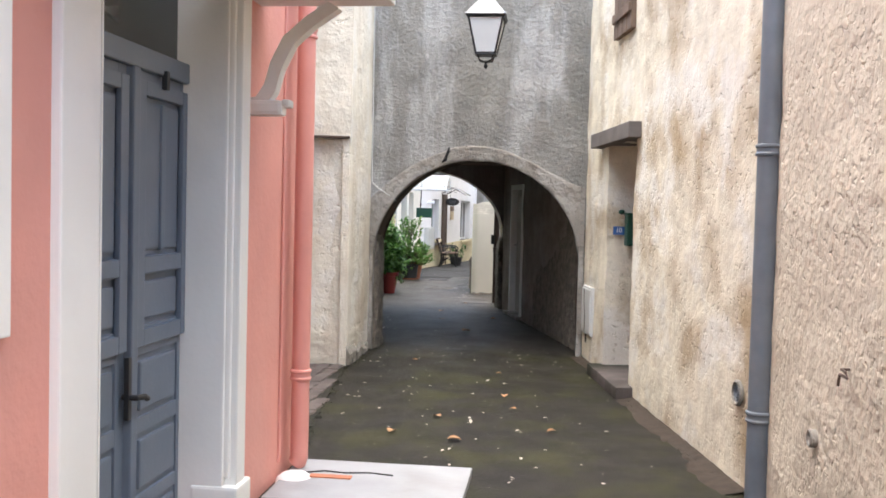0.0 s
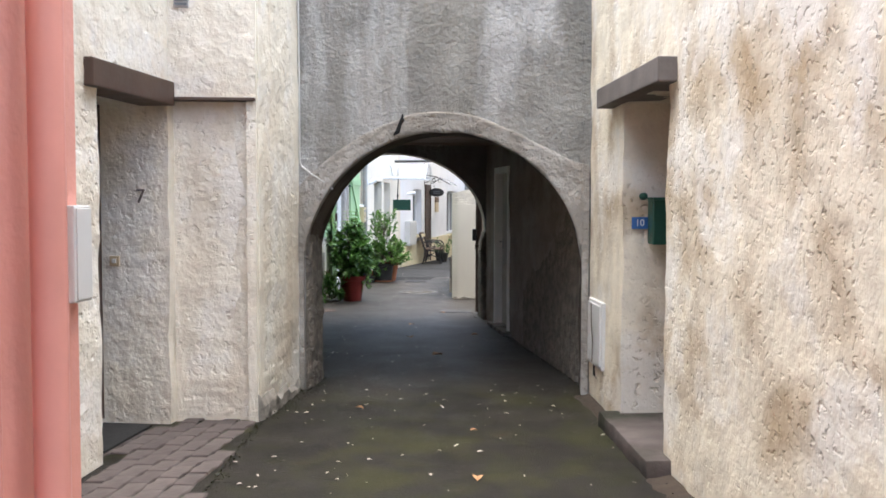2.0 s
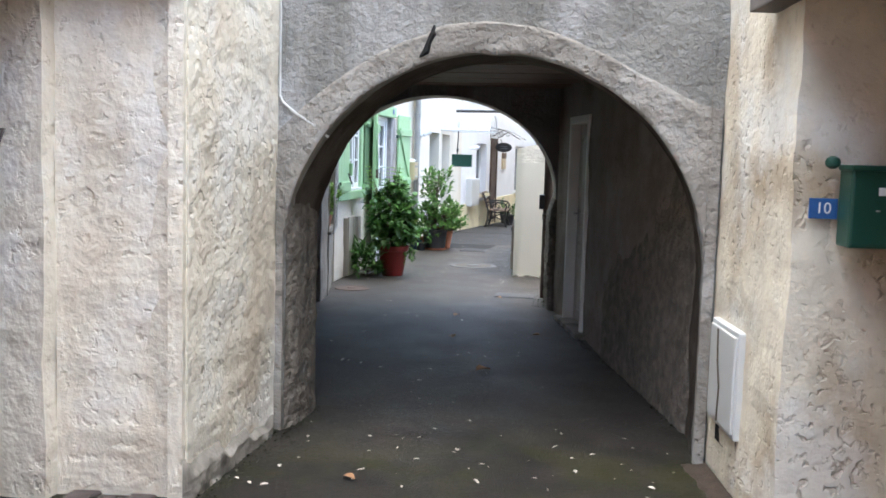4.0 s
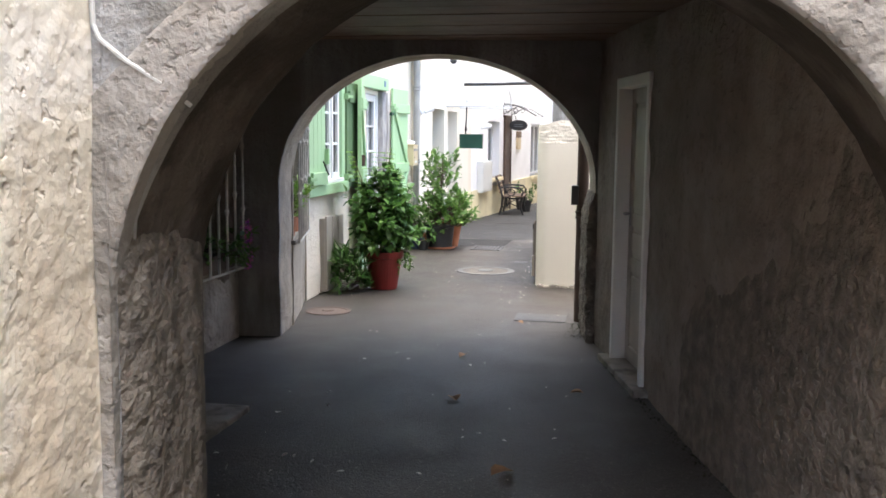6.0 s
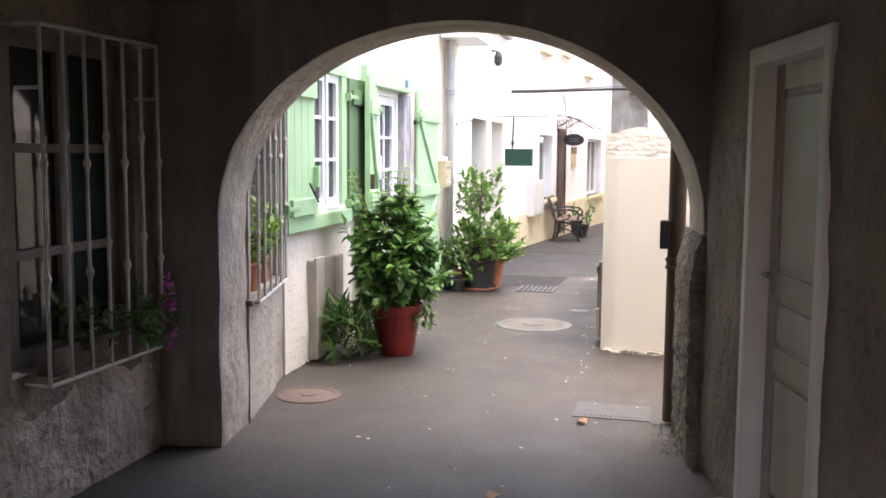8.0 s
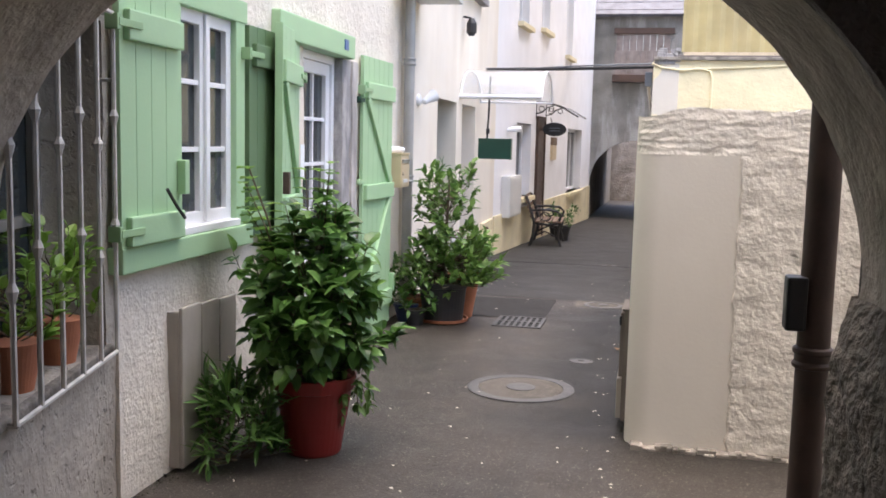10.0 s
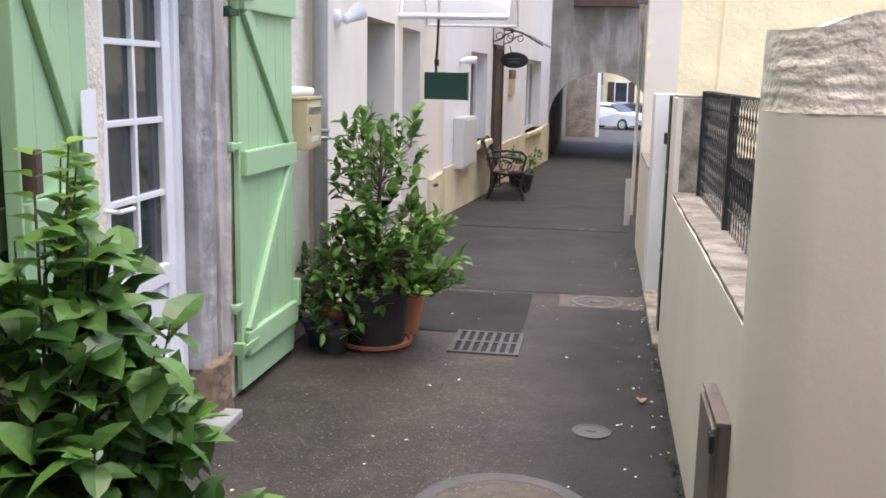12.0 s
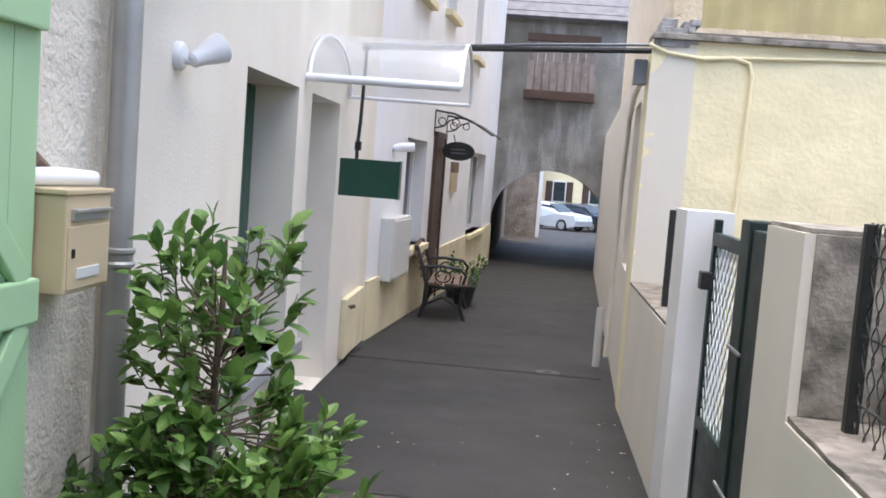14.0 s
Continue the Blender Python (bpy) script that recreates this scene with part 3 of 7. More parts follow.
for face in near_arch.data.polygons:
    # shade put into the colour: darker stained render on jambs and underside
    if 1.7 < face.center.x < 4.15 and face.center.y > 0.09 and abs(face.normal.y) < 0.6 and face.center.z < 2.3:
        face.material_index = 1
wall("wall_behind", (-6, -22), (6, -22), 0.3, 3.0, TAN_ROUGH, "plain rendered wall closing the alley")

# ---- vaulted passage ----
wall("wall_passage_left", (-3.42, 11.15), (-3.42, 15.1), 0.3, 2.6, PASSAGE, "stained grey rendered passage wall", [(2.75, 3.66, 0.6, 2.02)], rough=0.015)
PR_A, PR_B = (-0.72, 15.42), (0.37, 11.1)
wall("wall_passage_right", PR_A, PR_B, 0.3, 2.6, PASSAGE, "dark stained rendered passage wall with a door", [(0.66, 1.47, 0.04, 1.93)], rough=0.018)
far_arch = arch_wall("wall_arch_far", (-3.75, 14.955), (0.0, 15.505), 0.5, 4.6, 0.66, 3.06, 1.18, 2.16, GREY_RENDER, "grey rendered wall with a wide round arch", rough=0.009)


far_arch.data.materials.append(REVEAL)
for face in far_arch.data.polygons:
    # bare rough render on the arch's underside and jambs
    if 0.55 < face.center.x < 3.2 and face.center.y > 0.03 and abs(face.normal.y) < 0.6 and face.center.z < 2.3:
        face.material_index = 1


def rough_patch(name, m, x0, x1, top, label, seed, material=PATCH_RENDER):
    """Thick hand-thrown render over the foot of a wall, with a wandering upper edge; top(f) is its height."""
    bm = bmesh.new()
    nx, nz = int((x1 - x0) / 0.03), 40
    rows = []
    for i in range(nx + 1):
        f = i / nx
        h = top(f) + 0.12 * noise.noise(Vector((f * 3.1, seed, 0))) + 0.05 * noise.noise(Vector((f * 11, seed, 4)))
        col = []
        for j in range(nz + 1):
            p = Vector((x0 + (x1 - x0) * f, 0, -0.02 + (h + 0.02) * j / nz))
            q = p * 11
            lump = 0.5 + 0.5 * noise.noise(q + Vector((seed, 0, 0))) + 0.4 * noise.noise(q * 2.3)
            edge = min(1.0, (nz - j) / 16, i / 4 + 0.2, (nx - i) / 4 + 0.2)
            col.append(bm.verts.new(p + Vector((0, 0.02 - (0.028 + 0.026 * lump) * edge, 0))))
        rows.append(col)
    for a, b in zip(rows, rows[1:]):
        for j in range(nz):
            bm.faces.new((a[j], b[j], b[j + 1], a[j + 1]))
    ob = link(name, bm, material, smooth=True)
    ob.matrix_world = m
    return structure(ob, label, "render")


rough_patch("rough_render", line(PR_A, PR_B), 2.2, 4.45, lambda f: 0.75 + 1.3 * f, "thick hand-thrown render over the foot of the passage wall", 3.0, RUBBLE)
rough_patch("rough_render", line((-1.868, 10.6), (-1.868, 11.15)), 0.0, 0.55, lambda f: 1.62, "thick hand-thrown render on the arch foot", 5.0, RUBBLE)
rough_patch("rough_render", line((-3.42, 11.15), (-3.42, 15.1)), 1.2, 3.9, lambda f: 0.55 + 0.06 * f, "thick pale render along the foot of the passage wall", 7.0)


def rubble_jamb():
    """Rough rubble and mortar left standing under the broken springing of the far arch."""
    bm = bmesh.new()
    rows = []
    for j in range(45):
        z = -0.02 + 1.16 * j / 44
        thick = 0.075 * min(1.0, max(0.0, (1.16 - z) / 0.2)) ** 0.6 - 0.03 * max(0.0, 0.3 - z)
        row = []
        for i in range(25):
            y = -0.03 + 0.56 * i / 24
            p = Vector((3, y * 10, z * 10))
            lump = 0.014 * noise.noise(p) + 0.01 * noise.noise(p * 2.3) + 0.006 * noise.noise(p * 5)
            edge = 0.03 if i in (0, 24) else 0.0
            row.append(bm.verts.new((3.075 - thick - lump * (1 if thick > 0.01 else 0.3) + edge, y, z)))
        rows.append([bm.verts.new((3.3, -0.012, z))] + row + [bm.verts.new((3.3, 0.515, z))])
    for a, b in zip(rows, rows[1:]):
        for k in range(len(a) - 1):
            bm.faces.new((a[k], a[k + 1], b[k + 1], b[k]))
    ob = link("rubble_jamb", bm, RUBBLE, smooth=True)
    ob.matrix_world = line((-3.75, 14.955), (0.0, 15.505))
    structure(ob, "rough bare rubble jamb under the broken arch springing", "jamb")


rubble_jamb()


def board_ceiling():
    bm = bmesh.new()
    y = 11.0
    random.seed(5)
    while y < 15.4:
        w = 0.17 + 0.05 * random.random()
        box(bm, -3.5, 0.6, y, y + w - 0.008, 2.26 + 0.006 * random.random(), 2.34)
        y += w
    box(bm, -3.5, 0.6, 11.0, 15.4, 2.33, 2.42)
    return structure(link("ceiling", bm, CEIL), "dark brown timber board ceiling over the passage", "ceiling")


board_ceiling()

# ---- alley beyond: walls ----
wall("wall_side_left", (-3.15, 15.5), (-3.45, 16.62), 0.35, 5.0, GREY_LIGHT, "rough grey rendered wall with a barred window", [(0.05, 1.04, 0.7, 1.95)], rough=0.012)
FA, FE, FB, FC = (-3.43, 16.62), (-3.53, 21.32), (-3.70, 27.4), (-3.1, 39.6)
wall("wall_shutter_house", FA, FE, 0.3, 5.5, CREAM_SMOOTH, "cream rough-rendered house wall",
     [(0.5, 1.12, 1.07, 2.13), (2.2, 3.0, 0.02, 2.1)], rough=0.01)
wall("wall_cream_house", (-3.5, 21.322), FB, 0.4, 6.0, CREAM_WHITE, "smooth off-white rendered house wall",
     [(1.53, 2.68, 0.45, 1.97), (3.07, 4.1, -0.1, 1.97), (2.1, 4.3, 3.35, 4.6)])
wall("wall_white_house", FB, FC, 0.35, 6.0, BLUE_WHITE, "cool white painted house wall",
     [(1.7, 3.05, 0.6, 1.87), (3.6, 4.35, -0.25, 1.96), (7.75, 10.3, 0.42, 1.88), (1.6, 2.5, 3.5, 4.9), (3.8, 4.7, 3.65, 5.0), (7.0, 8.0, 3.45, 5.0)])


def rounded_end(name, z0, z1, material, label, rise=0.0, ragged=False, radius=0.13):
    """The end of the garden wall: its free corner is turned in a wide round; ragged: layered torn render with an uneven top."""
    x0, x1, y0, y1 = -1.437, 1.4, 18.04, 18.205
    path = [(x0 + radius * (1 - math.cos(a)), y0 + radius * (1 - math.sin(a))) for a in [math.pi / 2 * i / 14 for i in range(15)]]
    path = [(x0, y1)] + [(x0, y0 + radius + (y1 - y0 - radius) * 0.5)] + path + [(x0 + radius + (x1 - x0 - radius) * i / 90, y0) for i in range(1, 91)] + [(x1, y1)]
    n = 26 if ragged else 40
    bm = bmesh.new()
    rows = []
    for j in range(n + 1):
        k = j / n
        row = []
        for x, y in path:
            z = z0 + (z1 - z0) * k
            q = Vector((x * 3.5, y * 3.5, 0))
            push = 0.0015 * noise.noise(Vector((x * 3, y * 3, z * 3)))
            if ragged:
                crest = 0.5 * noise.noise(q + Vector((0, 0, 9))) + 0.3 * noise.noise(q * 4.1) + min(1.0, max(0.0, x - x0) / 0.25)
                z = z0 + (z1 - z0 + rise * crest) * k
                push = 0.0035 * noise.noise(Vector((x * 6, y * 6, z * 80))) + 0.004 * noise.noise(Vector((x * 19, y * 19, z * 45))) + 0.008 * k
            inward = Vector((0.35 if x < x0 + radius else 0.05, 1.0, 0)) * push
            row.append(bm.verts.new((x + inward.x, y + inward.y, z)))
        rows.append(row)
    for a, b in zip(rows, rows[1:]):
        for i in range(len(path) - 1):
            bm.faces.new((a[i], a[i + 1], b[i + 1], b[i]))
    for i in range(len(path) - 1):
        a, b = rows[-1][i], rows[-1][i + 1]
        bm.faces.new((a, b, bm.verts.new((b.co.x, y1, b.co.z)), bm.verts.new((a.co.x, y1, a.co.z))))
    for a, b in zip(rows, rows[1:]):
        bm.faces.new((a[0], b[0], b[-1], a[-1]))
    return structure(link(name, bm, material, smooth=True), label)


rounded_end("wall_block_end", -0.1, 1.49, PEARL, "smooth pearl-grey rendered wall end with a rounded corner")
rounded_end("ragged_coping", 1.488, 1.66, RAGGED, "torn layered render along the rounded wall top", rise=0.06, ragged=True)
wall("wall_low", (-1.425, 20.95), (-1.435, 18.21), 0.27, 0.95, PEARL, "low pearl-grey rendered garden wall", rough=0.003)
wall("wall_pillar", (-1.42, 21.38), (-1.424, 20.95), 0.27, 1.46, PEARL, "pearl-grey rendered gate pillar")
wall("wall_pilaster", (-1.437, 23.2), (-1.432, 22.89), 0.22, 1.45, WHITE, "white painted gate pilaster")
wall("wall_notch", (-1.42, 25.18), (-1.43, 23.2), 0.25, 0.84, PEARL, "low pale rendered wall beside the gate")
wall("wall_yellow_front", (-1.42, 25.2), (4.0, 25.2), 0.3, 2.56, YELLOW, "yellow roughcast house wall", [(1.85, 2.9, 0.95, 1.9)], rough=0.01)
wall("wall_yellow_side", (-0.72, 40.0), (-1.421, 25.2), 0.3, 2.52, PEARL, "pale beige rendered wall along the alley", [(13.2, 14.05, 0.85, 2.2)])
wall("wall_courtyard_back", (2.6, 25.2), (2.6, 15.9), 0.2, 3.0, CREAM_WHITE, "plain rendered courtyard wall")
wall("wall_courtyard_near", (0.7, 18.6), (0.2, 16.0), 0.2, 2.4, CREAM_WHITE, "white rendered wall beside the passage")
wall("wall_tan_upper", (-1.02, 27.5), (4.0, 27.5), 0.3, 7.0, TAN_ROUGH, "tan rendered upper wall behind", z0=2.3)
wall("wall_tan_upper_side", (-0.6, 38.0), (-1.02, 27.5), 0.3, 7.0, TAN_ROUGH, "tan rendered upper side wall", z0=2.3)
arch_wall("wall_arch_end", (-3.7, 40.0), (-0.2, 40.0), 0.5, 3.2, 0.58, 3.12, 0.5, 1.67, GREY_RENDER, "grey rendered house over a low arch", z0=-1.2, rough=0.01)
wall("wall_end_upper", (-3.7, 40.002), (-0.2, 40.002), 0.4, 5.0, GREY_RENDER, "grey rendered upper wall with a window box", [(1.2, 2.55, 3.3, 4.55)], z0=3.2)
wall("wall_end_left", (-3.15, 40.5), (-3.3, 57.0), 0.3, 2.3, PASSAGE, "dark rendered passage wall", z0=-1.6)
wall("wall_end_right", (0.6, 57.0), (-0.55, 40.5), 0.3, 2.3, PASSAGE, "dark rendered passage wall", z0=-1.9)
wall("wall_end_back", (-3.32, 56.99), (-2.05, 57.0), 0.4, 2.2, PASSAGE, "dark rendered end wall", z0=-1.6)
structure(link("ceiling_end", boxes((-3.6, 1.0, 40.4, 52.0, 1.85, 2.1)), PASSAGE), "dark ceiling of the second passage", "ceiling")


# ---- roofs closing the houses ----
def flat_roof(name, x0, x1, y0, y1, z, material=SLATE):
    return structure(link(name, boxes((x0, x1, y0, y1, z, z + 0.15), bevel=0.02), material), "slate-grey roof of a house", "roof")


flat_roof("roof_pink", -6.2, -1.25, -6.2, 5.96, 5.01)
flat_roof("roof_seven", -6.2, -2.0, 5.98, 10.58, 5.02)
flat_roof("roof_ten", 0.6, 6.0, 5.6, 10.58, 5.01)
flat_roof("roof_low", 1.25, 6.0, -6.2, 5.58, 3.26)
flat_roof("roof_passage", -6.2, 2.5, 10.6, 16.0, 4.62)
flat_roof("roof_shutter", -8.0, -3.2, 16.02, 21.3, 5.52)
flat_roof("roof_white", -8.0, -3.1, 21.32, 39.6, 6.02)


def slate_roof_end():
    bm = bmesh.new()
    m = Matrix.Translation((0, 39.75, 5.0)) @ Matrix.Rotation(radians(38), 4, "X")
    random.seed(3)
    for r in range(12):
        for c in range(14):
            x = -3.8 + c * 0.26 + (0.13 if r % 2 else 0)
            box(bm, x, x + 0.25, r * 0.2, r * 0.2 + 0.23, 0.012 + 0.01 * random.random(), 0.03 + 0.01 * (r % 2), m)
    box(bm, -3.8, -0.1, 0, 2.5, -0.05, 0.01, m)
    return structure(link("roof_end", bm, SLATE), "blue-grey slate roof of the end house", "roof")


slate_roof_end()

# ---- first alley: the pink house ----
PK = line((-1.45, -6), (-1.45, 5.95))


def panelled_leaf(x0, x1, z0, z1, panels, y, parent, material, name="leaf", depth=0.045, stile=0.085):
    """A door leaf from stiles and rails with raised panels between them."""
    bm = bmesh.new()
    box(bm, x0, x1, y + 0.012, y + depth, z0, z1)
    for a, b in ((x0, x0 + stile), (x1 - stile, x1)):
        box(bm, a, b, y, y + 0.02, z0, z1, bevel=0.004)
    zs = [z0] + [v for p in panels for v in p] + [z1]
    for a, b in zip(zs[::2], zs[1::2]):
        if b - a > 0.01:
            box(bm, x0 + stile, x1 - stile, y, y + 0.02, a, b, bevel=0.004)
    leaf = part(name, bm, material, parent)
    for a, b in panels:
        pb = bmesh.new()
        box(pb, x0 + stile + 0.025, x1 - stile - 0.025, y - 0.004, y + 0.02, a + 0.025, b - 0.025, bevel=0.011)
        part("panel", pb, material, leaf)
    return leaf


def blue_door():
    d = thing("door_1", PK, "slate-blue panelled double door with a dark transom window", "door")
    d["kind"] = "structure"
    pans = [(0.07, 0.28), (0.34, 0.6), (0.67, 0.93), (1.05, 1.26), (1.34, 2.0)]
    for x0, x1 in ((9.24, 9.84), (9.87, 10.46)):
        leaf = panelled_leaf(x0, x1, 0.02, 2.1, pans, 0.16, d, BLUEDOOR, depth=0.06)
        w = x1 - x0
        part("shutter", boxes((x0 + 0.03, x0 + 0.1, 0.138, 0.162, 0.97, 2.06), (x1 - 0.1, x1 - 0.03, 0.138, 0.162, 0.97, 2.06), (x0 + 0.1, x1 - 0.1, 0.139, 0.162, 0.97, 1.04),
                              (x0 + 0.1, x1 - 0.1, 0.139, 0.162, 1.27, 1.34), (x0 + 0.1, x1 - 0.1, 0.139, 0.162, 2.0, 2.06), bevel=0.005), BLUEDOOR, leaf)
        part("moulding", boxes((x0 + w / 2 - 0.02, x0 + w / 2 + 0.02, 0.145, 0.17, 1.36, 1.98), bevel=0.006), BLUEDOOR, leaf)
    part("meeting_stile", boxes((9.825, 9.885, 0.125, 0.18, 0.02, 2.1), bevel=0.008), BLUEDOOR, d)
    part("frame", boxes((9.23, 10.47, 0.13, 0.24, 2.1, 2.19), (9.23, 10.47, 0.15, 0.24, 2.92, 3.0), bevel=0.008), BLUEDOOR, d)
    part("transom_glass", boxes((9.23, 10.47, 0.19, 0.2, 2.19, 2.92)), GLASS_DARK, d)
    part("latch_pin", boxes((10.12, 10.15, 0.115, 0.14, 2.04, 2.12), bevel=0.004), BLACK, d)
    bm = bmesh.new()
    tube(bm, [(9.8, 0.15, 0.79), (9.8, 0.09, 0.79), (9.86, 0.085, 0.785), (9.9, 0.09, 0.77)], 0.012, 8)
    box(bm, 9.785, 9.815, 0.118, 0.14, 0.7, 0.95, bevel=0.005)
    part("handle", bm, BLACK, d, "black iron handle")
    return d


blue_door()


def door_surround():
    t = thing("door_surround", PK, "off-white painted moulded door surround", "door surround")
    t["kind"] = "structure"
    part("pilaster", boxes((8.97, 9.22, -0.035, 0.02, 0.0, 3.4), bevel=0.008), TRIM, t)
    p = part("pilaster", boxes((10.44, 10.56, -0.107, 0.02, 0.0, 3.4), bevel=0.008), TRIM, t)
    part("fillet", boxes((10.42, 10.46, -0.075, 0.02, 0.3, 3.3), bevel=0.01), TRIM, p)
    part("reveal", boxes((10.405, 10.475, -0.05, 0.3, 0.0, 3.05), bevel=0.006), TRIM, t)
    part("reveal", boxes((9.228, 9.24, -0.034, 0.3, 0.0, 3.05), bevel=0.004), TRIM, t)
    part("head", boxes((8.94, 10.56, -0.035, 0.3, 3.0, 3.4), bevel=0.008), TRIM, t)
    part("plinth_block", boxes((10.395, 10.6, -0.125, 0.1, 0.0, 0.27), bevel=0.014), TRIM, t)
    part("plinth_block", boxes((8.9, 9.25, -0.065, 0.1, 0.0, 0.27), bevel=0.012), TRIM, t)


door_surround()


def pink_window():
    w = thing("window_1", PK, "white-trimmed window in the pink wall", "window")
    w["kind"] = "structure"
    part("surround", boxes((8.54, 8.71, -0.03, 0.1, 1.18, 2.7), (6.06, 6.22, -0.03, 0.1, 1.18, 2.7), (6.06, 8.68, -0.032, 0.1, 2.6, 2.76), bevel=0.006), TRIM, w)
    part("pane", boxes((6.2, 8.56, 0.2, 0.22, 1.2, 2.6)), GLASS_DARK, w)
    part("window_frame", boxes((7.37, 7.45, 0.17, 0.2, 1.2, 2.6), (8.49, 8.56, 0.17, 0.2, 1.2, 2.6), bevel=0.005), PVC, w)


pink_window()


def balcony():
    t = thing("balcony", pose(-1.45, 0, 0), "off-white balcony slab on a scrolled bracket, against the pink wall", "balcony")
    part("slab", boxes((0.0, 0.7, 2.6, 5.03, 2.58, 2.68), (0.0, 0.74, 2.56, 5.07, 2.66, 2.72), bevel=0.012), TRIM, t)
    bm = bmesh.new()
    pts = [(0.02, 2.1), (0.1, 2.11), (0.14, 2.17), (0.17, 2.28), (0.23, 2.4), (0.33, 2.49), (0.45, 2.57)]
    for y in (4.8,):
        ring = []
        for i, (x, z) in enumerate(pts):
            w = 0.05 + 0.012 * math.sin(i)
            ring.append([bm.verts.new(c) for c in ((x - 0.035, y - 0.04, z - 0.02), (x + 0.02, y - 0.04, z - 0.055), (x + 0.02, y + 0.04, z - 0.055), (x - 0.035, y + 0.04, z - 0.02))])
        for a, b in zip(ring, ring[1:]):
            for k in range(4):
                bm.faces.new((a[k], a[(k + 1) % 4], b[(k + 1) % 4], b[k]))
        bm.faces.new(ring[0][::-1])
        bm.faces.new(ring[-1])
        box(bm, 0.0, 0.2, y - 0.05, y + 0.05, 2.0, 2.075, bevel=0.02)
        box(bm, 0.19, 0.235, y - 0.045, y + 0.045, 2.04, 2.08, bevel=0.015)
    part("bracket", bm, TRIM, t)
    bm = bmesh.new()
    for y in [2.7 + 0.11 * i for i in range(22)]:
        tube(bm, [(0.68, y, 2.71), (0.68, y, 3.6)], 0.008, 6)
    tube(bm, [(0.68, 2.6, 3.6), (0.68, 5.04, 3.6), (0.0, 5.04, 3.6)], 0.016, 8)
    part("railing", bm, BLACK, t)


balcony()


def pipe_thing(name, x, y, z0, z1, r, material, collars, label, cat="drainpipe", foot=None, brackets=()):
    t = thing(name, pose(x, y, 0), label, cat)
    bm = bmesh.new()
    pts = [(0, 0, z1), (0, 0, z0 + 0.1)]
    pts += [(0, 0, z0 + 0.06), (foot[0] * 0.4, foot[1] * 0.4, z0 + 0.03), (foot[0], foot[1], z0 + 0.015)] if foot else [(0, 0, z0)]
    tube(bm, pts, r, 16)
    part("pipe", bm, material, t, smooth=True)
    for z in collars:
        bm = bmesh.new()
        lathe(bm, [(r + 0.001, z - 0.035), (r + 0.01, z - 0.03), (r + 0.011, z - 0.02), (r + 0.004, z - 0.012), (r + 0.004, z + 0.008), (r + 0.011, z + 0.016), (r + 0.01, z + 0.026), (r + 0.001, z + 0.032)], 18)
        part("collar", bm, material, t, smooth=True)
    return t


pipe_thing("drainpipe", -1.357, 5.6, 0.05, 5.0, 0.052, PINK_PIPE, (0.59, 2.55), "salmon-painted drainpipe at the corner of the pink wall", foot=(-0.02, 0.0))
t = thing("cable", pose(-1.445, 5.47, 0), "thin salmon-painted cable beside the drainpipe", "cable")
part("strand", tube(bmesh.new(), [(0, 0, 0.1), (0.004, 0.0, 1.2), (0.0, 0.0, 2.4), (0.0, 0, 4.9)], 0.008, 6), PINK_PIPE, t)
t = thing("pipe_shoe", pose(-1.33, 5.4, 0), "white cement shoe under the drainpipe", "drain shoe")
part("shoe", lathe(bmesh.new(), [(0.11, 0), (0.1, 0.04), (0.07, 0.065), (0.03, 0.072)], 18), WHITE, t, smooth=True)


def stoop():
    bm = bmesh.new()
    box(bm, -1.4, -0.36, 5.0, 5.79, -0.02, 0.045, bevel=0.008)
    roughen(bm, 0.004, 5)
    t = link("stone_step", bm, MARBLE)
    tagged(t, "pale cracked stone step by the pink wall", "step")
    c = thing("crack", pose(-0.95, 5.5, 0.047), "dark crack with broken terracotta in the step", "crack")
    bm = tube(bmesh.new(), [(-0.35, -0.02, 0), (-0.24, 0.04, 0), (-0.12, 0.02, 0), (0.02, 0.05, 0), (0.16, 0.02, 0)], 0.006, 5)
    part("gap", bm, HOLE, c)
    part("shard", boxes((-0.3, -0.06, -0.1, -0.04, -0.002, 0.006), bevel=0.002), TERRA, c)


stoop()


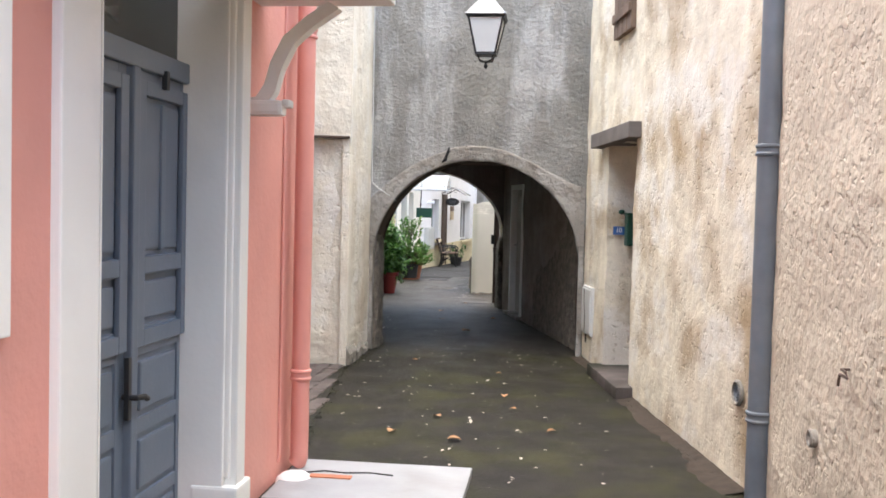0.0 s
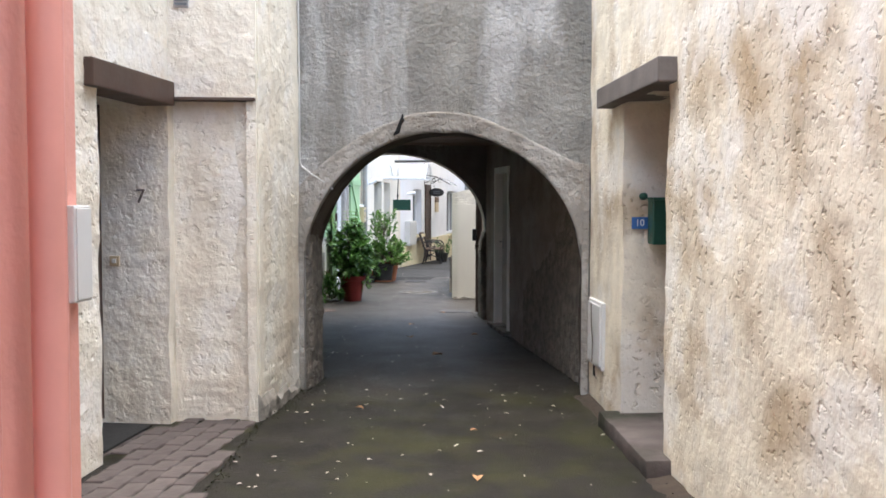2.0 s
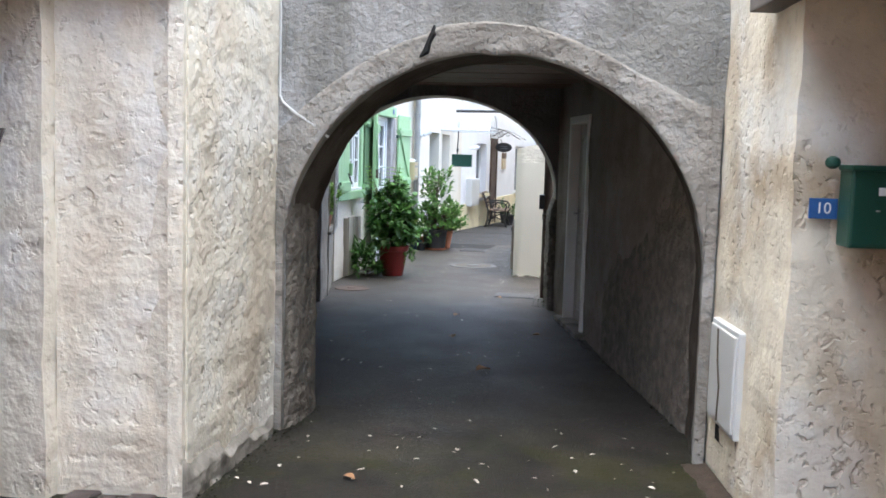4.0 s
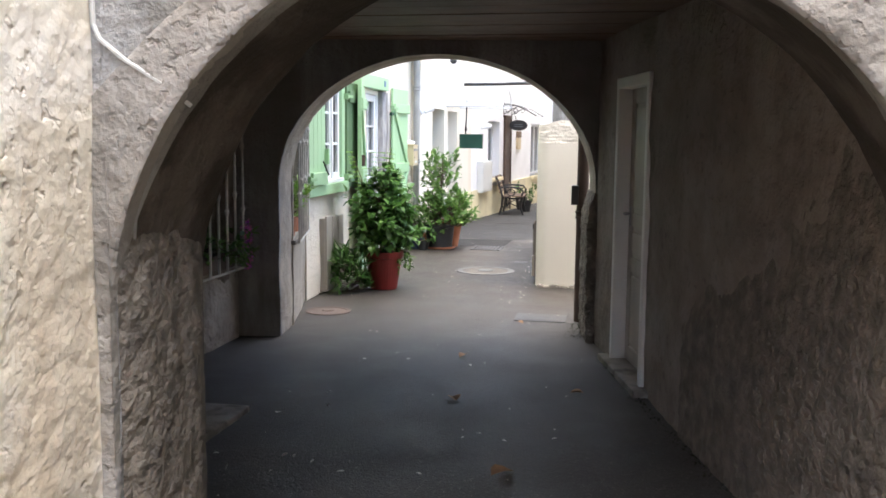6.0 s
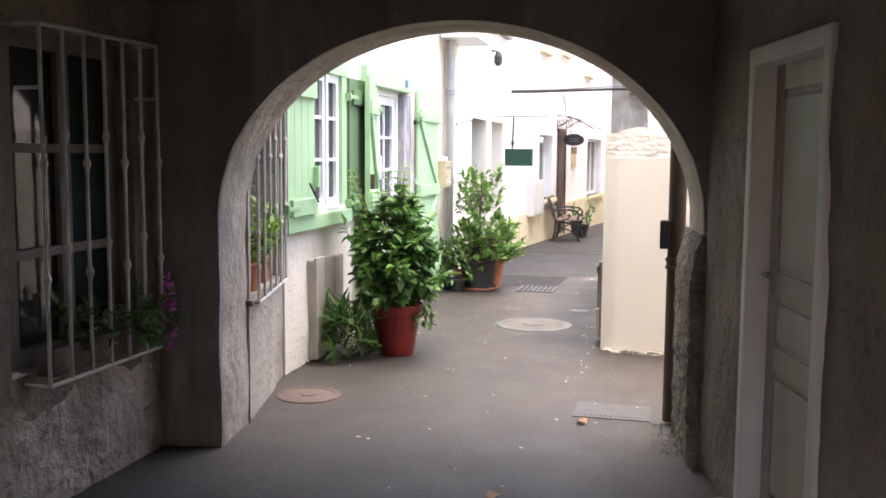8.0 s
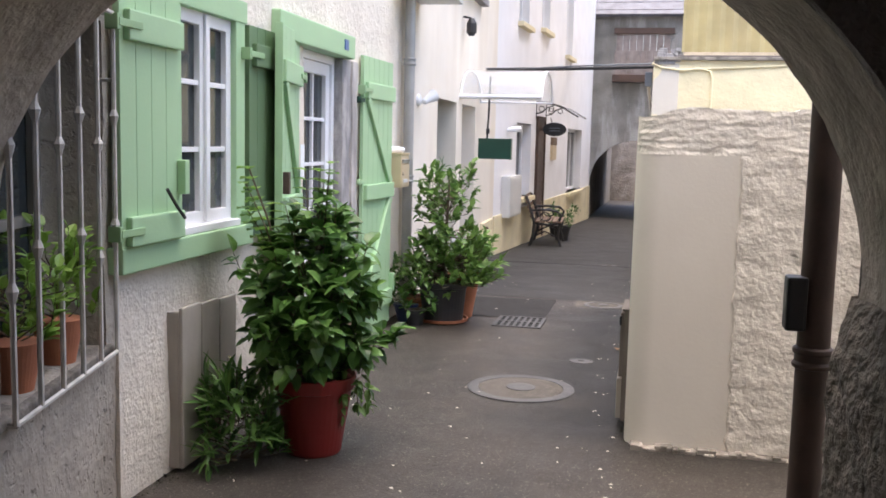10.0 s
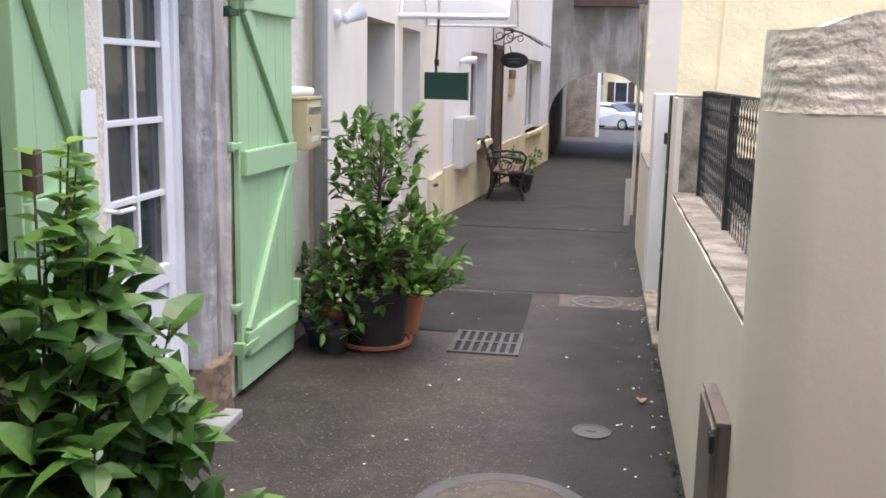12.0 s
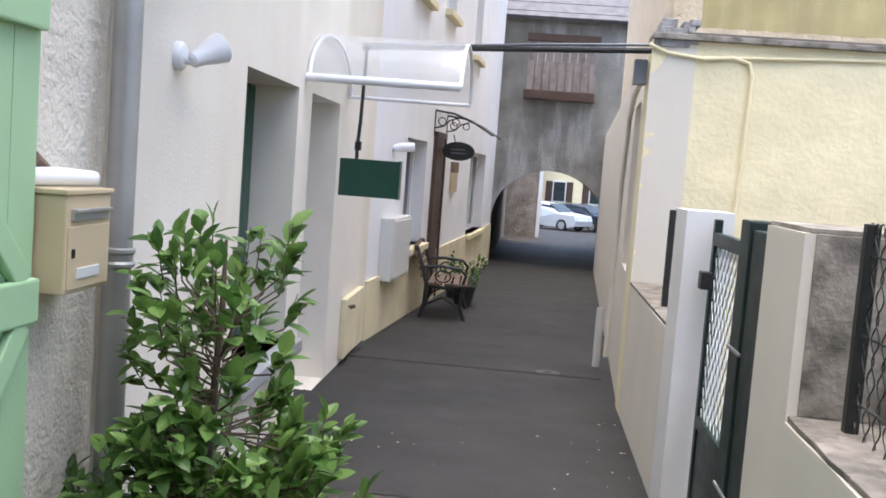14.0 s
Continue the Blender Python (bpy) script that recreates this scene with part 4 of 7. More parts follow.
def lantern():
    t = thing("street_lamp", pose(-0.645, 9.8, 2.92), "black iron street lantern with milky panes on a wall arm", "street lamp")

    def frustum(bm, z0, h0, z1, h1):
        a = [bm.verts.new((sx * h0, sy * h0, z0)) for sx, sy in ((-1, -1), (1, -1), (1, 1), (-1, 1))]
        b = [bm.verts.new((sx * h1, sy * h1, z1)) for sx, sy in ((-1, -1), (1, -1), (1, 1), (-1, 1))]
        for k in range(4):
            bm.faces.new((a[k], a[(k + 1) % 4], b[(k + 1) % 4], b[k]))
        bm.faces.new(a[::-1])
        bm.faces.new(b)
        return bm

    part("glass", frustum(bmesh.new(), 0.2, 0.092, 0.53, 0.165), MILK, t, "milky white panes")
    bm = bmesh.new()
    for sx, sy in ((-1, -1), (1, -1), (1, 1), (-1, 1)):
        tube(bm, [(sx * 0.095, sy * 0.095, 0.19), (sx * 0.17, sy * 0.17, 0.54)], 0.011, 6)
        tube(bm, [(sx * 0.08, sy * 0.08, 0.19), (sx * 0.06, sy * 0.06, 0.13), (0, 0, 0.115)], 0.009, 6)
    frustum(bm, 0.18, 0.1, 0.205, 0.1)
    frustum(bm, 0.53, 0.18, 0.56, 0.2)
    part("frame", bm, BLACK, t)
    bm = bmesh.new()
    frustum(bm, 0.56, 0.2, 0.66, 0.12)
    frustum(bm, 0.66, 0.12, 0.76, 0.05)
    part("hood", bm, GREY_PIPE, t)
    part("finial", lathe(bmesh.new(), [(0.006, 0.05), (0.018, 0.065), (0.02, 0.085), (0.008, 0.1), (0.02, 0.115), (0.012, 0.13)], 12), BLACK, t, smooth=True)
    bm = bmesh.new()
    tube(bm, [(0, 0, 0.74), (0, 0, 0.95), (0, 0.1, 1.02), (0, 0.8, 1.0)], 0.018, 8)
    tube(bm, [(0, 0.1, 1.0), (0, 0.4, 0.85), (0, 0.8, 0.7)], 0.012, 8)
    part("arm", bm, BLACK, t)


lantern()

# ---- first alley: house number ten ----
W10 = line((0.41, 10.62), (1.2, 5.7))
pipe_thing("drainpipe", 1.225, 5.6, 0.0, 5.0, 0.062, GREY_PIPE, (1.93, 0.47, 3.6), "slate-grey drainpipe between two roughcast walls")
t = link("lintel", boxes((0.73, 2.32, -0.11, 0.2, 2.2, 2.335), bevel=0.008), LINTEL)
t.matrix_world = W10
tagged(t, "grey concrete lintel over the deep doorway", "lintel", kind="structure")
bm = boxes((1.02, 2.3, -0.14, 0.7, -0.02, 0.105), bevel=0.015)
bmesh.ops.subdivide_edges(bm, edges=[e for e in bm.edges if e.calc_length() > 0.2], cuts=14, use_grid_fill=True)
roughen(bm, 0.012, 6)
t = link("door_sill", bm, PAVER, smooth=True)
t.matrix_world = W10
tagged(t, "worn stained stone door sill", "sill", kind="structure")
d = thing("door_2", W10, "dark brown wooden door deep in the doorway", "door")
d["kind"] = "structure"
panelled_leaf(1.11, 2.14, 0.085, 2.2, [(0.2, 0.9), (1.05, 2.05)], 0.72, d, BROWN_DOOR)


def plate_ten():
    t = thing("house_number", pose(0.695, 9.515, 1.4, 90, 0, 9), "blue enamel house number plate reading ten", "number plate")
    part("plate", boxes((-0.055, 0.055, -0.04, 0.04, -0.004, 0.004), bevel=0.002), BLUE_PLATE, t)
    text("digits", "10", 0.062, pose(0, 0, 0.005), WHITE, t, 0.001)


plate_ten()


def green_mailbox():
    t = thing("mailbox", pose(0.745, 9.505, 1.26, 0, 0, 9), "dark green metal mailbox on the doorway wall", "mailbox")
    part("body", boxes((0.0, 0.24, -0.13, 0.0, 0.0, 0.3), bevel=0.012), GREEN_BOX, t)
    part("lid", boxes((-0.006, 0.246, -0.14, 0.0, 0.29, 0.312), bevel=0.006), GREEN_BOX, t)
    part("name_slot", boxes((0.1, 0.22, -0.134, -0.128, 0.2, 0.23), bevel=0.002), PAPER, t, "pale name strip")
    part("lock", lathe(bmesh.new(), [(0.008, 0), (0.008, 0.006)], 10, (0.1, -0.136, 0.14)), ZINC, t)
    k = thing("door_bell", pose(0.715, 9.49, 1.58), "green verdigris bell knob", "bell")
    part("knob", lathe(bmesh.new(), [(0.01, -0.025), (0.026, -0.015), (0.03, 0), (0.024, 0.016), (0.008, 0.024)], 14), GREEN_BOX, k, smooth=True)


green_mailbox()


def gas_box():
    t = thing("meter_box", W10, "white plastic meter box on the roughcast wall", "meter box")
    part("body", boxes((0.13, 0.6, -0.03, 0.01, 0.3, 0.8), bevel=0.008), PVC_GREY, t)
    part("door", boxes((0.155, 0.575, -0.042, -0.028, 0.325, 0.775), bevel=0.005), PVC_GREY, t)
    part("gap_below", boxes((0.2, 0.56, -0.006, 0.01, 0.2, 0.3)), HOLE, t)
    part("strand", tube(bmesh.new(), [(0.3, -0.046, 0.77), (0.33, -0.05, 0.62), (0.38, -0.05, 0.5), (0.35, -0.046, 0.33)], 0.004, 5), BARK, t)


gas_box()


def small_shutter():
    t = thing("shutter", W10, "small brown wooden shutter high in the wall", "shutter")
    for i in range(4):
        part("board", boxes((1.35 + i * 0.17, 1.51 + i * 0.17, -0.05, 0.0, 3.16, 4.0), bevel=0.006), WOOD, t)
    for z in (3.3, 3.8):
        part("batten", boxes((1.36, 2.02, -0.075, -0.05, z, z + 0.08), bevel=0.006), WOOD, t)


small_shutter()


def round_vent(m, label, r=0.07):
    t = thing("vent", m, label, "vent")
    part("ring", lathe(bmesh.new(), [(r, 0), (r, 0.015), (r * 0.85, 0.022), (r * 0.75, 0.012), (r * 0.75, 0.002)], 24), CONCRETE, t, smooth=True)
    bm = bmesh.new()
    for rr in (0.15, 0.32, 0.5, 0.66):
        tube(bm, [(r * rr * math.cos(a * math.tau / 20), r * rr * math.sin(a * math.tau / 20), 0.012) for a in range(20)], 0.003, 5, True)
    part("grille", bm, GREY_PIPE, t)
    part("hole", lathe(bmesh.new(), [(r * 0.74, 0.002), (r * 0.74, 0.004)], 24), HOLE, t)


round_vent(W10 @ pose(4.83, -0.012, 0.55, 90), "round vent with a ringed grille low in the wall", 0.075)
TN = line((1.27, 5.68), (1.3, -6))
t = thing("pipe_end", TN @ pose(1.05, -0.01, 0.58, 90), "short clay pipe end in the roughcast wall", "pipe end")
part("ring", lathe(bmesh.new(), [(0.04, -0.02), (0.042, 0.02), (0.036, 0.026), (0.028, 0.02), (0.026, -0.02)], 20), CONCRETE, t, smooth=True)
part("hole", lathe(bmesh.new(), [(0.026, 0.0), (0.026, 0.004)], 16), HOLE, t)
t = thing("wall_hook", TN @ pose(1.47, 0, 0.96), "bent rusty iron hook in the roughcast wall", "hook")
part("bar", tube(bmesh.new(), [(0, 0.02, 0), (0, -0.03, 0.0), (0.08, -0.035, 0.0), (0.1, -0.035, -0.02), (-0.0, -0.034, -0.02), (-0.02, -0.034, -0.07)], 0.006, 6), RUST, t)

# ---- first alley: house number seven ----
W7 = line((-2.5, 5.955), (-2.5, 9.6))
t = link("lintel", boxes((2.16, 3.345, -0.05, 0.2, 2.19, 2.35), bevel=0.01), BROWN_DOOR)
t.matrix_world = W7
tagged(t, "dark brown timber lintel over the doorway", "lintel", kind="structure")
d = thing("door_3", W7, "dark brown plank door in the recessed doorway", "door")
d["kind"] = "structure"
panelled_leaf(2.31, 3.33, 0.03, 2.2, [(0.2, 0.95), (1.1, 2.05)], 0.48, d, BROWN_DOOR)
t = thing("mailbox", W7 @ pose(2.36, 0.2, 1.3), "small green mailbox inside the doorway", "mailbox")
part("body", boxes((-0.05, 0.05, 0, 0.17, 0, 0.26), bevel=0.008), GREEN_BOX, t)
t = thing("house_number", pose(-2.69, 9.268, 1.57, 90, 0, 0), "dark metal number seven on the rendered wall", "house number")
text("digit", "7", 0.135, pose(0, 0, 0), LINTEL, t, 0.006)
t = thing("bell_switch", pose(-2.88, 9.27, 1.13), "small yellowed bell switch", "bell")
part("plate", boxes((-0.035, 0.035, -0.012, 0.004, -0.035, 0.035), bevel=0.004), BEIGE_BOX, t)
part("button", boxes((-0.015, 0.015, -0.02, -0.01, -0.015, 0.015), bevel=0.003), PVC_GREY, t)
t = link("doormat", boxes((-2.92, -2.58, 8.45, 9.15, 0.012, 0.03), bevel=0.005), RUBBER)
tagged(t, "black rubber doormat before the brown door", "doormat")
t = thing("junction_box", pose(-1.45, 5.89, 1.22), "cream plastic junction box at the corner of the pink wall", "junction box")
part("case", boxes((0.0, 0.05, -0.055, 0.06, 0.0, 0.31), bevel=0.006), PVC_GREY, t)
part("lid", boxes((0.05, 0.056, -0.045, 0.05, 0.01, 0.3), bevel=0.002), PVC_GREY, t)
for z in (0.62, 2.12):
    t = thing("iron_bracket", W7 @ pose(1.74, -0.02, z), "brown painted iron bracket on the wall", "bracket")
    part("block", boxes((-0.03, 0.035, -0.05, 0.03, -0.05, 0.05), bevel=0.008), BROWN_DOOR, t)
t = thing("air_vent", line((-2.498, 9.285), (-1.915, 9.405)) @ pose(0.1, -0.005, 2.95), "grey louvred air vent", "vent")
part("frame", boxes((-0.05, 0.05, -0.012, 0.01, -0.1, 0.1), bevel=0.003), ZINC, t)
for i in range(6):
    part("slat", boxes((-0.04, 0.04, -0.02, -0.012, -0.085 + i * 0.03, -0.07 + i * 0.03)), GREY_PIPE, t)
rough_patch("broken_render", line((-1.905, 9.41), (-1.925, 10.6)), 0.0, 1.18, lambda f: 0.2 - 0.09 * f, "dark bare stones where render has fallen off the corner foot", 11.0, CONCRETE)
t = thing("cable", pose(0, 10.585, 0), "pale cable sagging over the arch edge", "cable")
part("strand", tube(bmesh.new(), [(-1.93, 0, 3.9), (-1.92, 0, 1.86), (-1.9, -0.005, 1.82), (-1.82, -0.01, 1.76), (-1.72, -0.005, 1.7), (-1.66, 0.05, 1.64)], 0.007, 6), PVC_GREY, t)


def arch_band():
    """The mortar ring and smooth jamb strips round the arch; its upper edge is a flat curve, its lower edge the arch itself."""
    bm = bmesh.new()
    c0, hw, split = -0.77, 1.12, -1.085

    def top(x):
        d = x + 0.8
        return 2.235 - 0.45 * d * d / (1 + 0.25 * max(0.0, d) ** 4) + 0.012 * noise.noise(Vector((x * 5, 1, 0))) + (0.02 if x > split else 0.0)

    def low(x):
        return -0.02 if abs(x - c0) > hw - 0.002 else arch_z(x, c0 - hw, c0 + hw, 1.0, 2.1) - 0.004 + 0.014 * noise.noise(Vector((x * 6, 7, 0)))

    xs = [-1.932, -1.912, c0 - hw - 0.001] + [c0 - hw * math.cos(math.pi * i / 90) for i in range(1, 90)] + [c0 + hw + 0.001, 0.375, 0.402]
    cols = []
    for x in xs:
        z0, z1 = low(x), top(x)
        rows = [bm.verts.new((x, 10.64, z0))]
        for j in range(15):
            z = z0 + (z1 - z0) * j / 14
            p = Vector((x * 9, z * 9, 3))
            proud = 0.026 + 0.008 * noise.noise(p) + 0.006 * noise.noise(p * 2.7) + (0.01 if x > split else 0.0)
            rows.append(bm.verts.new((x, 10.6 - proud * (0.75 if j in (0, 14) else 1.0), z)))
        rows.append(bm.verts.new((x, 10.615, z1 + 0.004)))
        cols.append(rows)
    for a, b in zip(cols, cols[1:]):
        for k in range(len(a) - 1):
            bm.faces.new((a[k], b[k], b[k + 1], a[k + 1]))
    t = link("arch_band", bm, BAND, smooth=True)
    tagged(t, "raised pale mortar band round the arch", "trim", kind="structure")
    j = link("arch_crack", tube(bmesh.new(), [(-1.075, 10.572, 2.235), (-1.08, 10.57, 2.19), (-1.1, 10.57, 2.15), (-1.115, 10.572, 2.1), (-1.15, 10.575, 2.07)], [0.006, 0.02, 0.016, 0.022, 0.006], 6), HOLE)
    tagged(j, "dark open crack in the arch band", "crack")


arch_band()

# ---- the passage ----
def barred_window(m, w, z0, z1, bars, out, label, glass_y, knots=True, window=True):
    """A window behind an iron grille that stands out from the wall."""
    t = thing("window_grille", m, label, "window grille")
    for x in (0, w):
        part("stay", tube(bmesh.new(), [(x, 0, z1 - 0.25), (x, -out, z1 - 0.25)], 0.008, 6), IRON_GREY, t)
    for z in (z0, z1):
        part("rail", tube(bmesh.new(), [(0, 0, z), (0, -out, z), (w, -out, z), (w, 0, z)], 0.009, 6), IRON_GREY, t)
    for i in range(bars):
        x = w * i / (bars - 1)
        b = tube(bmesh.new(), [(x, -out, z0), (x, -out, z1)], 0.009, 6)
        bar = part("bar", b, IRON_GREY, t)
        if knots:
            for f in (0.3, 0.62):
                z, kb = z0 + (z1 - z0) * (f + (0.08 if i % 2 else 0)), bmesh.new()
                lathe(kb, [(0.008, z - 0.035), (0.016, z - 0.008), (0.019, z + 0.004), (0.008, z + 0.03)], 7, (x, -out, 0))
                part("knot", kb, IRON_GREY, bar)
    if window:
        part("window_frame", boxes((0.02, 0.09, glass_y - 0.03, glass_y, z0 + 0.04, z1), (w - 0.09, w - 0.02, glass_y - 0.03, glass_y, z0 + 0.04, z1), (w / 2 - 0.04, w / 2 + 0.04, glass_y - 0.032, glass_y, z0 + 0.04, z1),
             (0.02, w - 0.02, glass_y - 0.034, glass_y, z0 + 0.04, z0 + 0.12), (0.02, w - 0.02, glass_y - 0.034, glass_y, z1 - 0.07, z1), (0.02, w - 0.02, glass_y - 0.033, glass_y, z0 + 0.5, z0 + 0.54), (0.02, w - 0.02, glass_y - 0.033, glass_y, z0 + 0.95, z0 + 0.99), bevel=0.004), DUSTY, t)
        part("pane", boxes((0.02, w - 0.02, glass_y, glass_y + 0.01, z0, z1 + 0.05)), GLASS_DARK, t)
    return t


barred_window(line((-3.42, 13.98), (-3.42, 14.84)), 0.86, 0.56, 2.02, 7, 0.12, "white painted iron grille before a window in the passage", 0.12)
SW = line((-3.15, 15.5), (-3.45, 16.62))
barred_window(SW @ pose(0.03, 0, 0), 1.0, 0.68, 1.98, 6, 0.05, "rusty pale iron bars before a recessed window", 0.25)
t = link("window_sill", boxes((-0.02, 1.08, -0.025, 0.2, 0.665, 0.7), bevel=0.008), COPING)
t.matrix_world = SW
tagged(t, "weathered stone window sill", "sill", kind="structure")

PRM = line(PR_A, PR_B)


def passage_door():
    d = thing("door_4", PRM, "pale grey panelled door with a white frame in the passage", "door")
    d["kind"] = "structure"
    panelled_leaf(0.7, 1.43, 0.05, 1.88, [(0.15, 0.66), (0.76, 0.96), (1.06, 1.78)], 0.075, d, OLD_DOOR, stile=0.1)
    part("frame", boxes((0.65, 0.71, -0.02, 0.1, 0.02, 1.95), (1.42, 1.48, -0.02, 0.1, 0.02, 1.95), (0.65, 1.48, -0.021, 0.1, 1.88, 1.95), bevel=0.008), TRIM, d)
    bm = bmesh.new()
    tube(bm, [(0.76, 0.08, 1.05), (0.76, 0.03, 1.05), (0.84, 0.025, 1.05)], 0.008, 8)
    box(bm, 0.745, 0.775, 0.068, 0.08, 0.97, 1.1, bevel=0.003)
    part("handle", bm, ZINC, d, "worn metal handle")
    part("threshold", boxes((0.55, 1.58, -0.08, 0.2, 0.0, 0.045), bevel=0.01), CONCRETE, d)


passage_door()
t = pipe_thing("drainpipe", -3.12, 13.02, 0.03, 1.98, 0.052, WEATHERED_DOOR, (0.62, 1.86), "dusty grey drainpipe standing in the passage")
bm = tube(bmesh.new(), [(0, 0, 1.96), (0, 0, 2.03), (-0.03, 0.02, 2.09), (-0.1, 0.05, 2.16), (-0.28, 0.1, 2.24)], 0.05, 14)
part("elbow", bm, WEATHERED_DOOR, t, smooth=True)
part("bracket", tube(bmesh.new(), [(0.045, 0.0, 0.6), (0.08, 0.02, 0.62), (0.085, 0.03, 0.66)], 0.009, 6), RUST, t, "rusty pipe hook")
t = link("floor_slab", boxes((-3.4, -2.54, 12.2, 13.11, -0.01, 0.035), bevel=0.01), CONCRETE)
tagged(t, "pale concrete slab on the passage floor", "slab")
pipe_thing("drainpipe", -0.86, 16.13, 0.02, 6.0, 0.048, RUST, (0.92, 2.3), "rusty dark brown drainpipe beyond the arch")
t = thing("pipe_branch", pose(-0.86, 16.13, 1.0), "dark pipe clamp with a tap stub", "clamp")
part("clamp", boxes((-0.09, -0.03, -0.05, 0.03, 0.0, 0.16), bevel=0.01), BLACK, t)


# ---- floor details beyond ----
def disc(name, x, y, r, h, material, label, cat="manhole cover", inner=None):
    t = thing(name, pose(x, y, floor_z(y)), label, cat)
    part("rim", lathe(bmesh.new(), [(r, -0.01), (r, h), (r - 0.012, h + 0.003), (r * 0.8, h + 0.002), (r * 0.79, h - 0.003)], 40), material, t, smooth=False)
    if inner:
        part("lid", lathe(bmesh.new(), [(r * 0.79, -0.01), (r * 0.79, h), (0.001, h + 0.004)], 40), inner, t)
        part("boss", lathe(bmesh.new(), [(r * 0.27, h), (r * 0.27, h + 0.007), (r * 0.22, h + 0.009)], 24), material, t)
    return t


disc("manhole_cover", -3.07, 16.16, 0.2, 0.006, RUSTY_COVER, "small rust-brown manhole cover", inner=RUSTY_COVER)
disc("manhole_cover", -2.1, 19.02, 0.335, 0.006, COVER, "large round manhole cover filled with pebbly concrete", inner=COVER_FILL)
disc("valve_cover", -1.79, 19.9, 0.085, 0.005, COVER, "small round valve cover in the asphalt", "valve cover", inner=COVER)
disc("valve_cover", -1.91, 26.63, 0.13, 0.006, COVER_FILL, "small pale valve cover in the asphalt", "valve cover", inner=COVER)
disc("manhole_cover", -1.78, 22.6, 0.19, 0.008, COVER, "worn oval meter cover set in concrete", inner=COVER_FILL)
t = link("concrete_strip", boxes((-2.05, -1.43, 22.42, 22.82, -0.08, -0.036), bevel=0.004), COVER_FILL)
tagged(t, "worn concrete strip around the cover before the gate", "slab")
t = thing("inspection_cover", pose(-1.2, 16.3, 0), "rectangular cast inspection cover in the asphalt", "inspection cover")
part("frame", boxes((-0.22, 0.22, -0.17, 0.17, -0.01, 0.006), bevel=0.003), COVER, t)
for i in range(13):
    part("rib", boxes((-0.18 + i * 0.029, -0.168 + i * 0.029, -0.13, 0.13, 0.005, 0.009)), COVER, t)


def storm_drain():
    t = thing("storm_drain", pose(-2.415, 21.22, -0.002), "slotted cast-iron storm drain grate", "storm drain")
    part("pit", boxes((-0.19, 0.19, -0.22, 0.22, 0.002, 0.006)), HOLE, t)
    part("frame", boxes((-0.2, 0.2, -0.235, -0.21, 0.0, 0.014), (-0.2, 0.2, 0.21, 0.235, 0.0, 0.014), (-0.205, -0.185, -0.235, 0.235, 0.0, 0.015), (0.185, 0.205, -0.235, 0.235, 0.0, 0.015), bevel=0.002), COVER, t)
    for i in range(8):
        x = -0.185 + i * 0.053
        part("bar", boxes((x - 0.011, x + 0.011, -0.215, 0.215, 0.003, 0.013)), COVER, t)
    part("bar", boxes((-0.19, 0.19, -0.018, 0.018, 0.003, 0.0135)), COVER, t)


storm_drain()
bm = bmesh.new()
pp = [(-3.1, 21.47), (-2.24, 21.47), (-2.24, 22.0), (-2.25, 22.78), (-3.12, 22.7)]
vs = [bm.verts.new((x, y, floor_z(y) + 0.006)) for x, y in pp]
bm.faces.new(vs)
t = structure(link("asphalt_patch", bm, PATCH), "dark newer asphalt patch beside the drain", "road patch")
bm = bmesh.new()
rows = []
for i in range(60):
    y = 22.86 + (39.9 - 22.86) * i / 59
    rows.append([bm.verts.new((x, y + (0.05 * noise.noise(Vector((x * 2.3, 4, 0))) if i == 0 else 0), floor_z(y) + 0.004)) for x in [-3.9 + 0.25 * k for k in range(14)]])
for a, b in zip(rows, rows[1:]):
    for k in range(13):
        bm.faces.new((a[k], a[k + 1], b[k + 1], b[k]))
structure(link("road", bm, FAR_ASPHALT), "darker asphalt along the far half of the alley", "road")
t = link("asphalt_joint", boxes((-3.65, -1.45, 26.5, 26.56, -0.16, -0.136)), PATCH)
structure(t, "dark tar joint across the alley", "road joint")

# ---- the house with green shutters ----
F1 = line(FA, FE)


